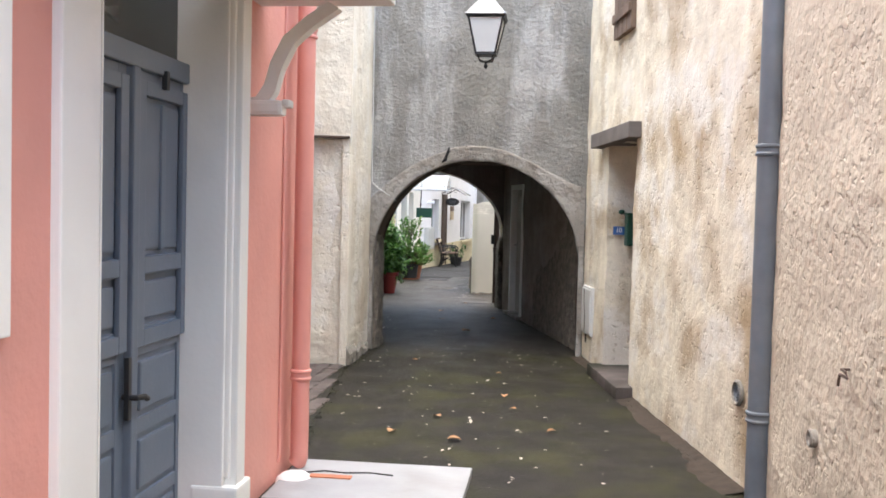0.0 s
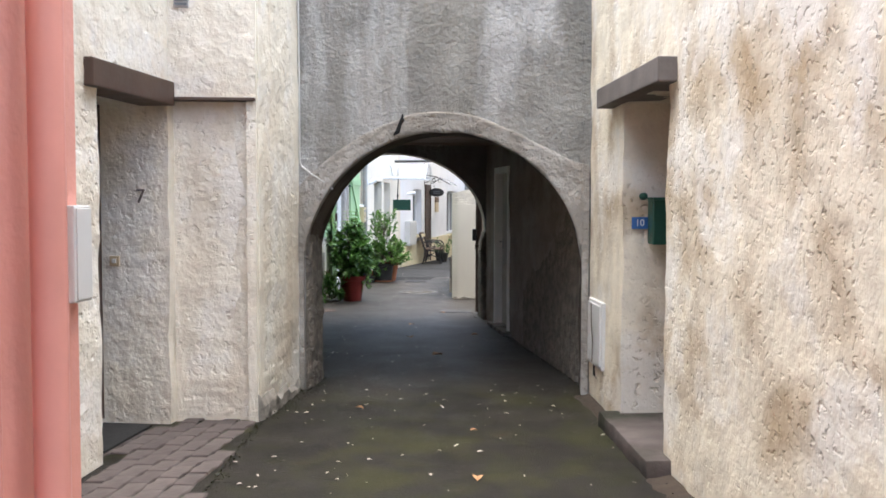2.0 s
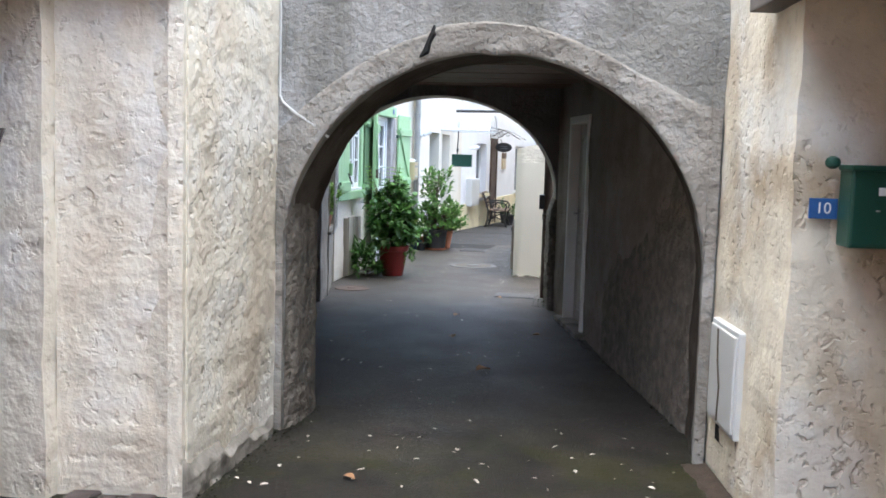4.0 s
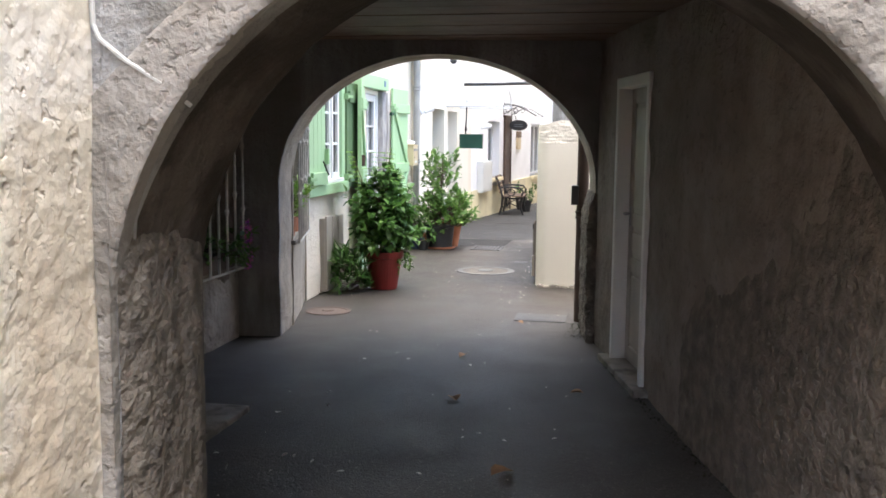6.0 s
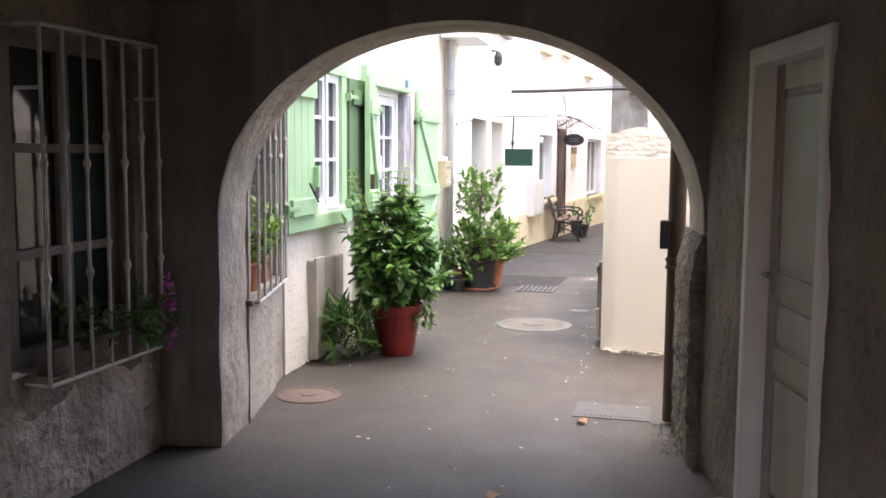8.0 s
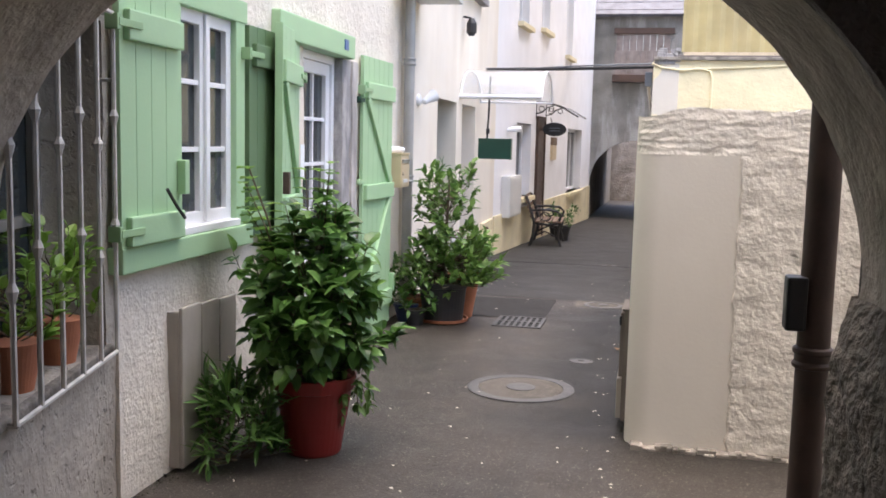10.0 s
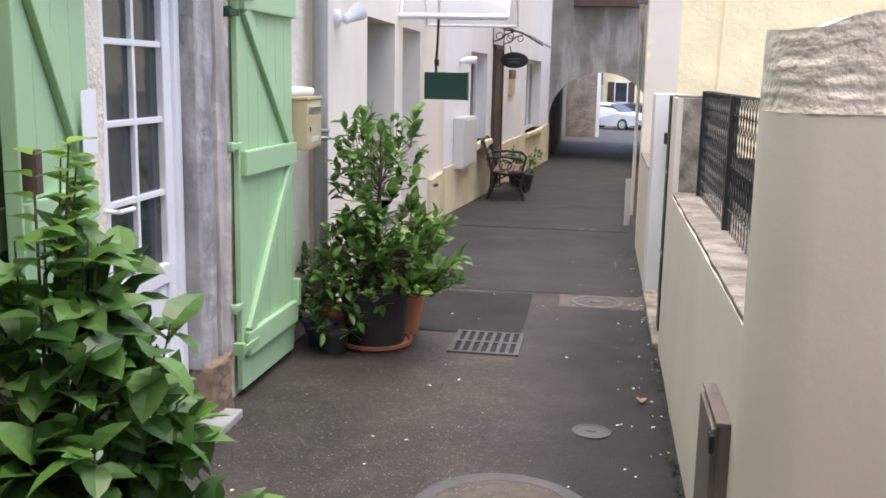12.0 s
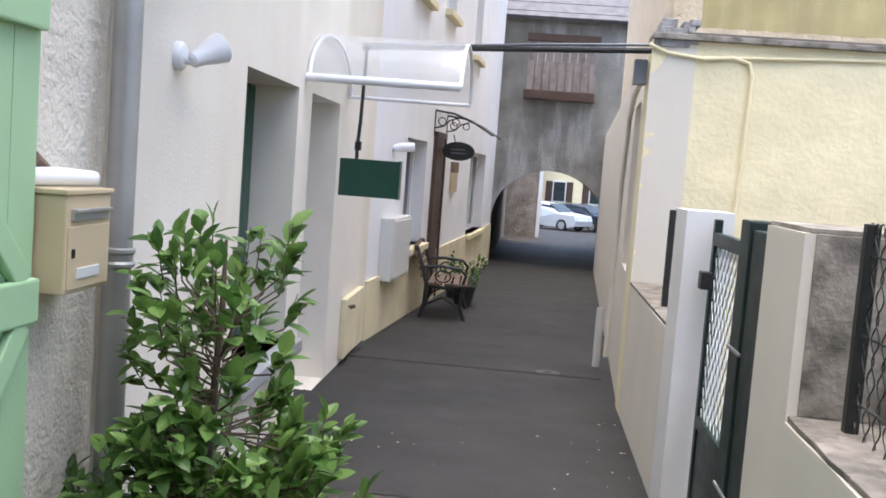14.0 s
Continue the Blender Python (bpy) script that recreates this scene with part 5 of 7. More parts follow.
def shutter(m, w, z0, z1, label, brace=True, flip=False, boards=5, material=None):
    """A ledged board shutter: its face looks along -y, its hinge is at x = 0."""
    material = material or GREEN
    t = thing("shutter", m, label, "shutter", "green shutters")
    step = w / boards
    for i in range(boards):
        part("board", boxes((i * step + 0.001, (i + 1) * step - 0.001, 0.0, 0.028, z0, z1), bevel=0.003), material, t)
    hs = [z0 + 0.22, z0 + 0.26 + (z1 - z0 - 0.44) * 0.5, z1 - 0.25] if z1 - z0 > 1.5 else [z0 + 0.12, z1 - 0.15]
    for z in hs:
        part("ledge", boxes((0.03, w - 0.01, -0.03, 0.0, z - 0.06, z + 0.06), bevel=0.008), material, t)
    if brace:
        for i, (a, b) in enumerate(zip(hs, hs[1:])):
            p, q = Vector((0.07, 0, a + 0.055)), Vector((w - 0.07, 0, b - 0.055))
            if flip == (i > 0):
                p.x, q.x = q.x, p.x
            d = (q - p)
            ang = math.atan2(d.z, d.x)
            bm = boxes((0, d.length, -0.026, 0.0, -0.035, 0.035), bevel=0.006)
            bmesh.ops.transform(bm, matrix=Matrix.Translation(p) @ Matrix.Rotation(-ang, 4, "Y"), verts=bm.verts)
            part("brace", bm, material, t)
    for z in (hs[0], hs[-1]):
        part("hinge", boxes((-0.06, 0.12, -0.038, -0.028, z - 0.015, z + 0.015), (-0.07, -0.04, -0.035, 0.02, z - 0.03, z + 0.03), bevel=0.003), GREEN_FRAME, t, "painted strap hinge")
    part("latch", boxes((w - 0.03, w + 0.012, -0.04, 0.0, z0 + 0.25, z0 + 0.4), bevel=0.006), material, t)
    return t


def casement():
    w = thing("window_2", F1, "white casement window in a green painted frame", "window")
    w["kind"] = "structure"
    part("surround", boxes((0.4, 0.51, -0.03, 0.12, 0.98, 2.16), (1.11, 1.22, -0.03, 0.12, 0.98, 2.16), (0.38, 1.24, -0.035, 0.12, 2.1, 2.21), bevel=0.006), GREEN, w)
    part("window_sill", boxes((-0.06, 1.26, -0.06, 0.12, 0.97, 1.075), bevel=0.008), GREEN, w)
    for a, b in ((0.51, 0.81), (0.81, 1.11)):
        sash = part("sash", boxes((a, a + 0.055, 0.0, 0.05, 1.11, 2.1), (b - 0.055, b, 0.0, 0.05, 1.11, 2.1), (a, b, -0.001, 0.05, 1.1, 1.17), (a, b, -0.001, 0.05, 2.04, 2.102), bevel=0.005), PVC, w)
        part("glazing_bar", boxes((a + 0.05, b - 0.05, 0.008, 0.03, 1.45, 1.475), (a + 0.05, b - 0.05, 0.008, 0.03, 1.76, 1.785), bevel=0.003), PVC, sash)
        part("pane", boxes((a + 0.05, b - 0.05, 0.03, 0.036, 1.15, 2.06)), GLASS_DARK, sash)
    part("meeting_bar", boxes((0.79, 0.83, -0.018, 0.0, 1.12, 2.09), bevel=0.005), PVC, w)
    part("drip_sill", boxes((0.49, 1.13, -0.045, 0.05, 1.076, 1.112), bevel=0.006), PVC, w)


casement()
t = shutter(F1 @ pose(-0.06, -0.055, 0), 0.5, 1.02, 2.1, "pale green board shutter folded back against the wall", boards=4, brace=False)
part("stay", tube(bmesh.new(), [(0.3, -0.04, 1.3), (0.36, -0.05, 1.23), (0.44, -0.05, 1.17)], 0.008, 6), BLACK, t, "black iron stay")
# shade behind the door shutter is painted into this darker green
t = shutter(F1 @ pose(1.24, -0.045, 0), 0.44, 1.0, 2.1, "green shutter with shade painted in, folded back between window and door", boards=4, material=GREEN_SHADE, brace=False)
# the door's own shutter, its free edge standing out from the wall
DS = F1 @ pose(2.07, -0.02, 0, 0, 0, 180 + 10.5)
t = shutter(DS @ Matrix.Diagonal((1, -1, 1, 1)), 0.62, 0.06, 2.14, "tall pale green door shutter standing a little open beside the door", boards=4)
part("edge_strip", boxes((0.61, 0.625, -0.012, 0.032, 0.06, 2.14), bevel=0.004), GREEN, t)
part("lock_box", boxes((0.55, 0.6, -0.045, 0.0, 1.22, 1.34), bevel=0.005), RUST, t, "rusty iron lock")
t = thing("notice", F1 @ pose(1.88, -0.095, 1.29, 0, 0, 10.5), "white paper notice on the green shutter", "notice")
part("sheet", boxes((0, 0.14, -0.003, 0, 0, 0.2)), PAPER, t)


def glazed_door():
    d = thing("door_5", F1, "white glazed door with glazing bars between grey stone jambs", "door")
    d["kind"] = "structure"
    y, x0, x1, z0, z1, rail = 0.07, 2.24, 2.97, 0.2, 2.08, 0.68
    part("door_frame", boxes((x0, x0 + 0.055, y - 0.02, y + 0.08, z0, z1), (x1 - 0.055, x1, y - 0.02, y + 0.08, z0, z1), (x0, x1, y - 0.021, y + 0.08, z1 - 0.05, z1 + 0.005), bevel=0.006), PVC, d)
    a, b = x0 + 0.05, x1 - 0.05
    leaf = part("leaf", boxes((a, a + 0.075, y, y + 0.06, z0, z1 - 0.05), (b - 0.075, b, y, y + 0.06, z0, z1 - 0.05), (a, b, y - 0.001, y + 0.06, z1 - 0.13, z1 - 0.05), (a, b, y - 0.001, y + 0.06, z0, z0 + 0.07), (a, b, y - 0.001, y + 0.06, rail, rail + 0.085), bevel=0.006), PVC, d)
    part("panel", boxes((a + 0.07, b - 0.07, y + 0.015, y + 0.05, z0 + 0.06, rail + 0.01), bevel=0.01), PVC, leaf)
    g0, g1, p0, p1 = a + 0.075, b - 0.075, rail + 0.085, z1 - 0.13
    h = (p1 - p0) / 4
    part("glazing_bar", boxes(((g0 + g1) / 2 - 0.011, (g0 + g1) / 2 + 0.011, y + 0.008, y + 0.03, p0, p1), *[(g0, g1, y + 0.009, y + 0.03, p0 + h * i - 0.012, p0 + h * i + 0.012) for i in (1, 2, 3)], bevel=0.003), PVC, leaf)
    for i in range(2):
        for j in range(4):
            x, z = g0 + (g1 - g0) / 2 * i, p0 + h * j
            part("pane", boxes((x, x + (g1 - g0) / 2, y + 0.03, y + 0.036, z, z + h)), GLASS_DARK, leaf)
    part("handle", tube(bmesh.new(), [(a + 0.04, y, 1.05), (a + 0.04, y - 0.05, 1.05), (a + 0.14, y - 0.055, 1.05)], 0.009, 8), PVC, leaf)

    def rough_block(x0, x1, y0, y1, z0, z1, amp, cuts):
        bm = boxes((x0, x1, y0, y1, z0, z1), bevel=0.012)
        bmesh.ops.subdivide_edges(bm, edges=[e for e in bm.edges if e.calc_length() > 0.1], cuts=cuts, use_grid_fill=True)
        for v in bm.verts:
            p = v.co * 9
            v.co += Vector((0.4, 1.0, 0)) * amp * (noise.noise(p) + 0.6 * noise.noise(p * 2.9))
        return bm

    part("stone_jamb", rough_block(2.972, 3.165, -0.012, 0.3, 0.26, 2.08, 0.009, 22), STONE, d, "worn grey stone jamb block", smooth=True)
    part("jamb_post", rough_block(3.17, 3.29, -0.026, 0.1, 0.26, 2.08, 0.006, 22), JAMB_PLASTER, d, "flaking pale plaster post", smooth=True)
    part("jamb_post", rough_block(3.293, 3.38, -0.004, 0.1, 0.06, 2.08, 0.005, 22), JAMB_PLASTER, d, smooth=True)
    part("foot_stone", rough_block(2.985, 3.25, -0.05, 0.2, 0.0, 0.27, 0.013, 12), BROWN_STONE, d, "brown eroded foot stone", smooth=True)
    part("lintel", boxes((1.66, 3.12, -0.055, 0.2, 2.085, 2.24), bevel=0.01), GREEN, d, "pale green painted timber lintel")
    part("number_plate", boxes((2.86, 2.94, -0.062, -0.054, 2.13, 2.2), bevel=0.002), BLUE_PLATE, d, "small blue enamel plate")
    part("threshold", boxes((2.21, 2.98, 0.03, 0.14, 0.09, 0.2), bevel=0.01), PVC, d)
    for z in (0.44, 1.2, 1.8):
        part("hinge_pin", boxes((3.29, 3.41, -0.05, -0.03, z, z + 0.03), (3.3, 3.32, -0.05, 0.0, z - 0.008, z + 0.038), bevel=0.004), GREEN_BOX if z > 1.7 else GREEN, d, "iron hinge pin")
    s = link("door_step", boxes((2.0, 3.14, -0.13, 0.1, -0.02, 0.035), (2.1, 3.0, 0.0, 0.1, 0.034, 0.092), bevel=0.008), SILL_STONE)
    s.matrix_world = F1
    tagged(s, "worn grey stone doorstep before the white door", "step")


glazed_door()
shutter(F1 @ pose(3.38, -0.045, 0, 0, 0, -2.2), 0.75, 0.04, 2.14, "tall pale green ledged and braced shutter, open beside the door", boards=6, flip=True)


def cellar_flap():
    t = thing("cellar_cabinet", F1, "weathered grey low wooden cabinet against the wall", "cabinet")
    for i in range(3):
        part("board", boxes((0.42 + i * 0.2, 0.615 + i * 0.2, -0.07, -0.05, 0.02, 0.76 - 0.01 * i), bevel=0.008), WEATHERED_DOOR, t)
    part("side", boxes((0.42, 0.44, -0.05, 0.01, 0.02, 0.74), bevel=0.006), WEATHERED_DOOR, t)


cellar_flap()


def beige_mailbox():
    t = thing("mailbox", F1 @ pose(4.15, 0.04, 1.14), "beige metal mailbox with a roll of newspaper on top", "mailbox")
    part("body", boxes((0.0, 0.28, -0.19, 0.0, 0.0, 0.27), bevel=0.006), BEIGE_BOX, t)
    part("lid", boxes((-0.006, 0.286, -0.197, 0.0, 0.27, 0.285), bevel=0.004), BEIGE_BOX, t)
    part("door", boxes((0.012, 0.268, -0.195, -0.188, 0.012, 0.185), bevel=0.003), BEIGE_BOX, t)
    part("slot", boxes((0.03, 0.25, -0.2, -0.186, 0.2, 0.225), (0.03, 0.25, -0.21, -0.186, 0.223, 0.232), bevel=0.002), ZINC, t, "metal letter slot")
    part("name_plate", boxes((0.06, 0.2, -0.199, -0.192, 0.04, 0.07), bevel=0.002), PVC_GREY, t)
    part("lock", boxes((0.03, 0.045, -0.2, -0.192, 0.1, 0.125), bevel=0.003), BLACK, t)
    r = thing("paper_roll", F1 @ pose(4.15, 0.04, 1.425), "rolled white paper lying on the mailbox", "paper roll")
    part("roll", tube(bmesh.new(), [(0.0, -0.06, 0.026), (0.14, -0.09, 0.028), (0.29, -0.13, 0.025)], [0.026, 0.027, 0.022], 12), PAPER, r, smooth=True)
    part("twist", tube(bmesh.new(), [(0.06, -0.03, 0.04), (0.1, -0.04, 0.075), (0.17, -0.05, 0.045)], [0.014, 0.024, 0.012], 8), WOOD, r, smooth=True)


beige_mailbox()
pipe_thing("drainpipe", -3.44, 21.26, 0.35, 2.95, 0.045, ZINC, (1.2, 2.2), "grey zinc drainpipe between two houses")
t = thing("drain_outlet", pose(-3.44, 21.26, 0), "white ridged drain outlet under the zinc pipe", "drain outlet")
part("pipe", lathe(bmesh.new(), [(0.055, 0), (0.055, 0.3), (0.06, 0.31), (0.06, 0.36), (0.048, 0.38)], 16), PVC_GREY, t, smooth=True)

# ---- off-white house ----
F2 = line((-3.5, 21.322), FB)


def air_conditioner():
    t = thing("air_conditioner", F2 @ pose(-0.3, 0, 2.82), "white air conditioner unit on the wall", "air conditioner")
    part("case", boxes((0, 0.85, -0.36, -0.04, 0.0, 0.55), bevel=0.02), PVC_GREY, t)
    part("tray", boxes((-0.03, 0.9, -0.4, 0.0, -0.05, 0.0), bevel=0.01), PVC_GREY, t)
    for i in range(9):
        part("slat", boxes((-0.012, 0.0, -0.34 + i * 0.03, -0.32 + i * 0.03, 0.06, 0.5)), GREY_PIPE, t)
    part("fan_grille", lathe(bmesh.new(), [(0.2, 0), (0.2, 0.01), (0.18, 0.012)], 24), GREY_PIPE, t).matrix_basis = pose(0.3, -0.37, 0.28, 90)


air_conditioner()


def window_in(m, x0, x1, z0, z1, label, n, y=0.18, sill=None, mids=1, dark=True, cat="window", frame_mat=None):
    fm = frame_mat or PVC
    w = thing("window_" + str(n), m, label, cat)
    w["kind"] = "structure"
    part("window_frame", boxes((x0, x0 + 0.06, y, y + 0.06, z0, z1), (x1 - 0.06, x1, y, y + 0.06, z0, z1), (x0, x1, y - 0.001, y + 0.06, z1 - 0.06, z1), (x0, x1, y - 0.001, y + 0.06, z0, z0 + 0.07),
         *[(x0 + (x1 - x0) * (i + 1) / (mids + 1) - 0.03, x0 + (x1 - x0) * (i + 1) / (mids + 1) + 0.03, y, y + 0.06, z0, z1) for i in range(mids)], bevel=0.005), fm, w)
    for i in range(mids + 1):
        a, b = x0 + (x1 - x0) * i / (mids + 1), x0 + (x1 - x0) * (i + 1) / (mids + 1)
        part("pane", boxes((a, b, y + 0.04, y + 0.05, z0, z1)), GLASS_DARK, w)
    if sill:
        part("window_sill", boxes((x0 - 0.08, x1 + 0.08, -0.1, y, z0 - 0.08, z0), bevel=0.01), sill, w)
    return w


window_in(F2, 1.53, 2.68, 0.45, 1.97, "recessed window with white reveals and a dark green shutter", 3, 0.3, MARBLE)
t = thing("shutter", F2 @ pose(1.535, 0.26, 0), "dark green board shutters closed deep in the window", "shutter")
for i in range(8):
    part("board", boxes((i * 0.142, i * 0.142 + 0.139, 0, 0.025, 0.47, 1.96), bevel=0.004), GREEN_BOX, t)
d = thing("door_6", F2, "white door set back between white reveals", "door")
d["kind"] = "structure"
panelled_leaf(3.07, 4.1, -0.1, 1.97, [(0.15, 0.9), (1.05, 1.85)], 0.28, d, PVC)
window_in(F2, 2.1, 4.3, 3.35, 4.6, "upper window with a grey stone sill", 4, 0.15, STONE)
t = thing("wall_lamp", F2 @ pose(0.55, 0, 1.9), "white plastic spotlight on the wall", "wall lamp")
part("base", lathe(bmesh.new(), [(0.055, 0), (0.055, 0.018), (0.045, 0.03), (0.02, 0.034)], 18), PVC, t, smooth=True).matrix_basis = pose(0, 0, 0, 90)
part("arm", tube(bmesh.new(), [(0, -0.02, -0.01), (0.0, -0.06, -0.02), (0.02, -0.08, 0.0)], 0.013, 8), PVC, t, smooth=True)
part("head", lathe(bmesh.new(), [(0.018, -0.07), (0.03, -0.06), (0.034, -0.02), (0.05, 0.03), (0.06, 0.075), (0.055, 0.078), (0.045, 0.05)], 18), PVC, t, smooth=True).matrix_basis = pose(0.03, -0.1, 0.015, 0, 62, -40)
t = thing("wall_lamp", F2 @ pose(2.98, 0, 2.75), "small dark wall lantern", "wall lamp")
part("head", lathe(bmesh.new(), [(0.03, 0), (0.06, 0.04), (0.06, 0.14), (0.03, 0.2)], 12, (0, -0.1, 0)), BLACK, t)
part("arm", tube(bmesh.new(), [(0, 0, 0.22), (0, -0.1, 0.2)], 0.012, 6), BLACK, t)


def awning():
    m = F2 @ pose(2.85, 0, 2.05)
    t = thing("awning", m, "clear barrel-vaulted door awning on white tubes", "awning")
    w, out, h = 1.58, 0.95, 0.34
    arc = [(w / 2 - w / 2 * math.cos(math.pi * i / 16), h * math.sin(math.pi * i / 16)) for i in range(17)]
    for y in (-0.02, -out):
        part("hoop", tube(bmesh.new(), [(x, y, z) for x, z in arc], 0.013, 8), PVC, t, smooth=True)
    for x in (0, w):
        part("rail", tube(bmesh.new(), [(x, 0, 0), (x, -out, 0)], 0.026 if x == 0 else 0.014, 10), PVC, t, smooth=True)
    bm = bmesh.new()
    rows = [[bm.verts.new((x, y, z + 0.012 + o)) for x, z in arc] for o in (0.0, 0.004) for y in (0, -out)]
    for a, b in ((rows[0], rows[1]), (rows[3], rows[2])):
        for i in range(16):
            bm.faces.new((a[i], a[i + 1], b[i + 1], b[i]))
    for a, b in ((rows[0], rows[2]), (rows[3], rows[1])):
        for i in range(16):
            bm.faces.new((a[i + 1], a[i], b[i], b[i + 1]))
    part("sheet", bm, CLEAR, t, "clear acrylic sheet", smooth=True)


awning()
t = thing("hanging_sign", pose(-3.43, 24.6, 1.33), "blank dark green box sign hanging from a bracket", "sign")
part("box", boxes((0, 0.39, -0.05, 0.05, 0, 0.245), bevel=0.006), GREEN_BOX, t)
part("edge", boxes((0.386, 0.4, -0.052, 0.052, -0.004, 0.249), bevel=0.004), GREEN_BOX, t)
part("rod", tube(bmesh.new(), [(0.1, 0, 0.24), (0.1, 0, 0.34), (0.11, 0.0, 0.5), (0.12, 0, 0.98)], 0.012, 8), BLACK, t)
part("hook", boxes((0.085, 0.125, -0.02, 0.02, 0.3, 0.36), bevel=0.004), BLACK, t)
t = thing("meter_box", F2 @ pose(4.75, 0, 0.0), "cream meter cabinet low on the wall", "meter box")
part("body", boxes((0.0, 0.95, -0.05, 0.0, -0.08, 0.42), bevel=0.01), PLINTH, t)
part("handle", tube(bmesh.new(), [(0.02, -0.06, 0.36), (0.05, -0.1, 0.37), (0.12, -0.1, 0.35), (0.14, -0.06, 0.33)], 0.01, 6), RUST, t)
t = thing("cross_bar", pose(0, 0, 0), "dark iron bar spanning the alley with cables on it", "bar")
part("bar", tube(bmesh.new(), [(-3.7, 26.3, 2.5), (-1.4, 25.22, 2.48)], 0.02, 8), BLACK, t)
part("cable", tube(bmesh.new(), [(-3.7, 26.3, 2.53), (-2.9, 25.93, 2.515), (-2.1, 25.55, 2.525), (-1.4, 25.22, 2.52)], 0.01, 6), GREY_PIPE, t)

# ---- white house ----
F3 = line(FB, FC)
L3 = span(FB, FC)
t = link("plinth", boxes((0.0, L3, -0.03, 0.0, -0.6, 0.42), bevel=0.004), PLINTH)
t.matrix_world = F3
structure(t, "cream-yellow painted wall plinth", "plinth")
window_in(F3, 1.7, 3.05, 0.6, 1.87, "white window with a pale yellow sill", 5, 0.16, PLINTH)
d = thing("door_7", F3, "dark brown door in the white wall", "door")
d["kind"] = "structure"
panelled_leaf(3.6, 4.35, -0.22, 1.96, [(0.0, 0.8), (0.95, 1.8)], -0.03, d, BROWN_DOOR)
part("frame", boxes((3.54, 3.62, -0.05, 0.1, -0.25, 2.02), (4.33, 4.41, -0.05, 0.1, -0.25, 2.02), (3.54, 4.41, -0.051, 0.1, 1.95, 2.03), bevel=0.006), BROWN_DOOR, d)
window_in(F3, 7.75, 10.3, 0.42, 1.88, "white window with a cream sill beside the arch", 6, 0.16, PLINTH, 2)
for k, (a, b, z0, z1) in enumerate(((1.6, 2.5, 3.5, 4.9), (3.8, 4.7, 3.65, 5.0), (7.0, 8.0, 3.45, 5.0))):
    window_in(F3, a, b, z0, z1, "white upper window with a cream sill", 7 + k, 0.12, PLINTH)
t = thing("wall_cabinet", F3 @ pose(0.55, 0, 0.36), "light grey plastic wall cabinet", "cabinet")
part("body", boxes((0.0, 0.95, -0.14, 0.0, 0.0, 0.65), bevel=0.012), PVC_GREY, t)
part("door", boxes((0.03, 0.92, -0.152, -0.138, 0.03, 0.62), bevel=0.006), PVC_GREY, t)
t = thing("wall_lamp", F3 @ pose(0.9, 0, 1.72), "white plastic lamp on the white wall", "wall lamp")
part("head", tube(bmesh.new(), [(0, 0, 0), (0.02, -0.08, 0.02), (0.08, -0.2, 0.03)], [0.03, 0.05, 0.05], 10), PVC, t, smooth=True)


def iron_canopy():
    t = thing("canopy", F3 @ pose(3.5, 0, 2.02), "small scrolled black iron door canopy", "canopy")
    for x in (0.0, 1.1):
        bm = bmesh.new()
        tube(bm, [(x, 0, 0.28), (x, -0.25, 0.25), (x, -0.5, 0.16), (x, -0.78, 0.0)], 0.014, 6)
        tube(bm, [(x, 0, 0.05), (x, -0.12, 0.08), (x, -0.2, 0.16), (x, -0.32, 0.2)], 0.01, 6)
        tube(bm, [(x, 0, 0.28), (x, 0, -0.05)], 0.014, 6)
        for c, r in (((-0.1, 0.14), 0.05), ((-0.28, 0.14), 0.045)):
            tube(bm, [(x, c[0] + r * math.cos(a * math.tau / 12), c[1] + r * math.sin(a * math.tau / 12)) for a in range(12)], 0.007, 5, True)
        part("bracket", bm, BLACK, t)
    rows = [(0, 0.3), (-0.25, 0.27), (-0.5, 0.18), (-0.8, 0.0)]
    bm = bmesh.new()
    for (y0, z0), (y1, z1) in zip(rows, rows[1:]):
        vs = [bm.verts.new(c) for c in ((-0.05, y0, z0), (1.15, y0, z0), (1.15, y1, z1), (-0.05, y1, z1), (-0.05, y0, z0 + 0.006), (1.15, y0, z0 + 0.006), (1.15, y1, z1 + 0.006), (-0.05, y1, z1 + 0.006))]
        for f in ((0, 1, 2, 3), (7, 6, 5, 4), (0, 4, 5, 1), (2, 6, 7, 3)):
            bm.faces.new([vs[i] for i in f])
    part("sheet", bm, CLEAR, t)


iron_canopy()


def oval_sign():
    t = thing("hanging_sign", pose(-3.24, 31.5, 1.8), "black wrought-iron oval hanging sign", "sign")
    bm = bmesh.new()
    ring = [(0.21 * math.cos(a * math.tau / 28), 0, 0.115 * math.sin(a * math.tau / 28)) for a in range(28)]
    tube(bm, ring, 0.014, 6, True)
    part("rim", bm, BLACK, t)
    part("plate", lathe(bmesh.new(), [(0.205, -0.006), (0.205, 0.006)], 28), BLACK, t).matrix_basis = pose(0, 0, 0, 90) @ Matrix.Diagonal((1, 0.55, 1, 1))
    for i in range(2):
        part("lettering", boxes((-0.1, 0.1, -0.01, -0.005, 0.016 - i * 0.05, 0.03 - i * 0.05)), GREY_PIPE, t, "faded illegible lettering")
    part("chain", tube(bmesh.new(), [(-0.05, 0, 0.11), (-0.08, 0, 0.22)], 0.008, 5), BLACK, t)
    p = thing("wall_sign", F3 @ pose(5.3, 0, 1.2), "small wooden wall panel", "sign")
    part("board", boxes((0, 0.5, -0.05, 0, 0.0, 0.3), bevel=0.006), BEIGE_BOX, p)
    part("header", boxes((0, 0.5, -0.06, 0, 0.3, 0.46), bevel=0.006), WOOD, p)


oval_sign()


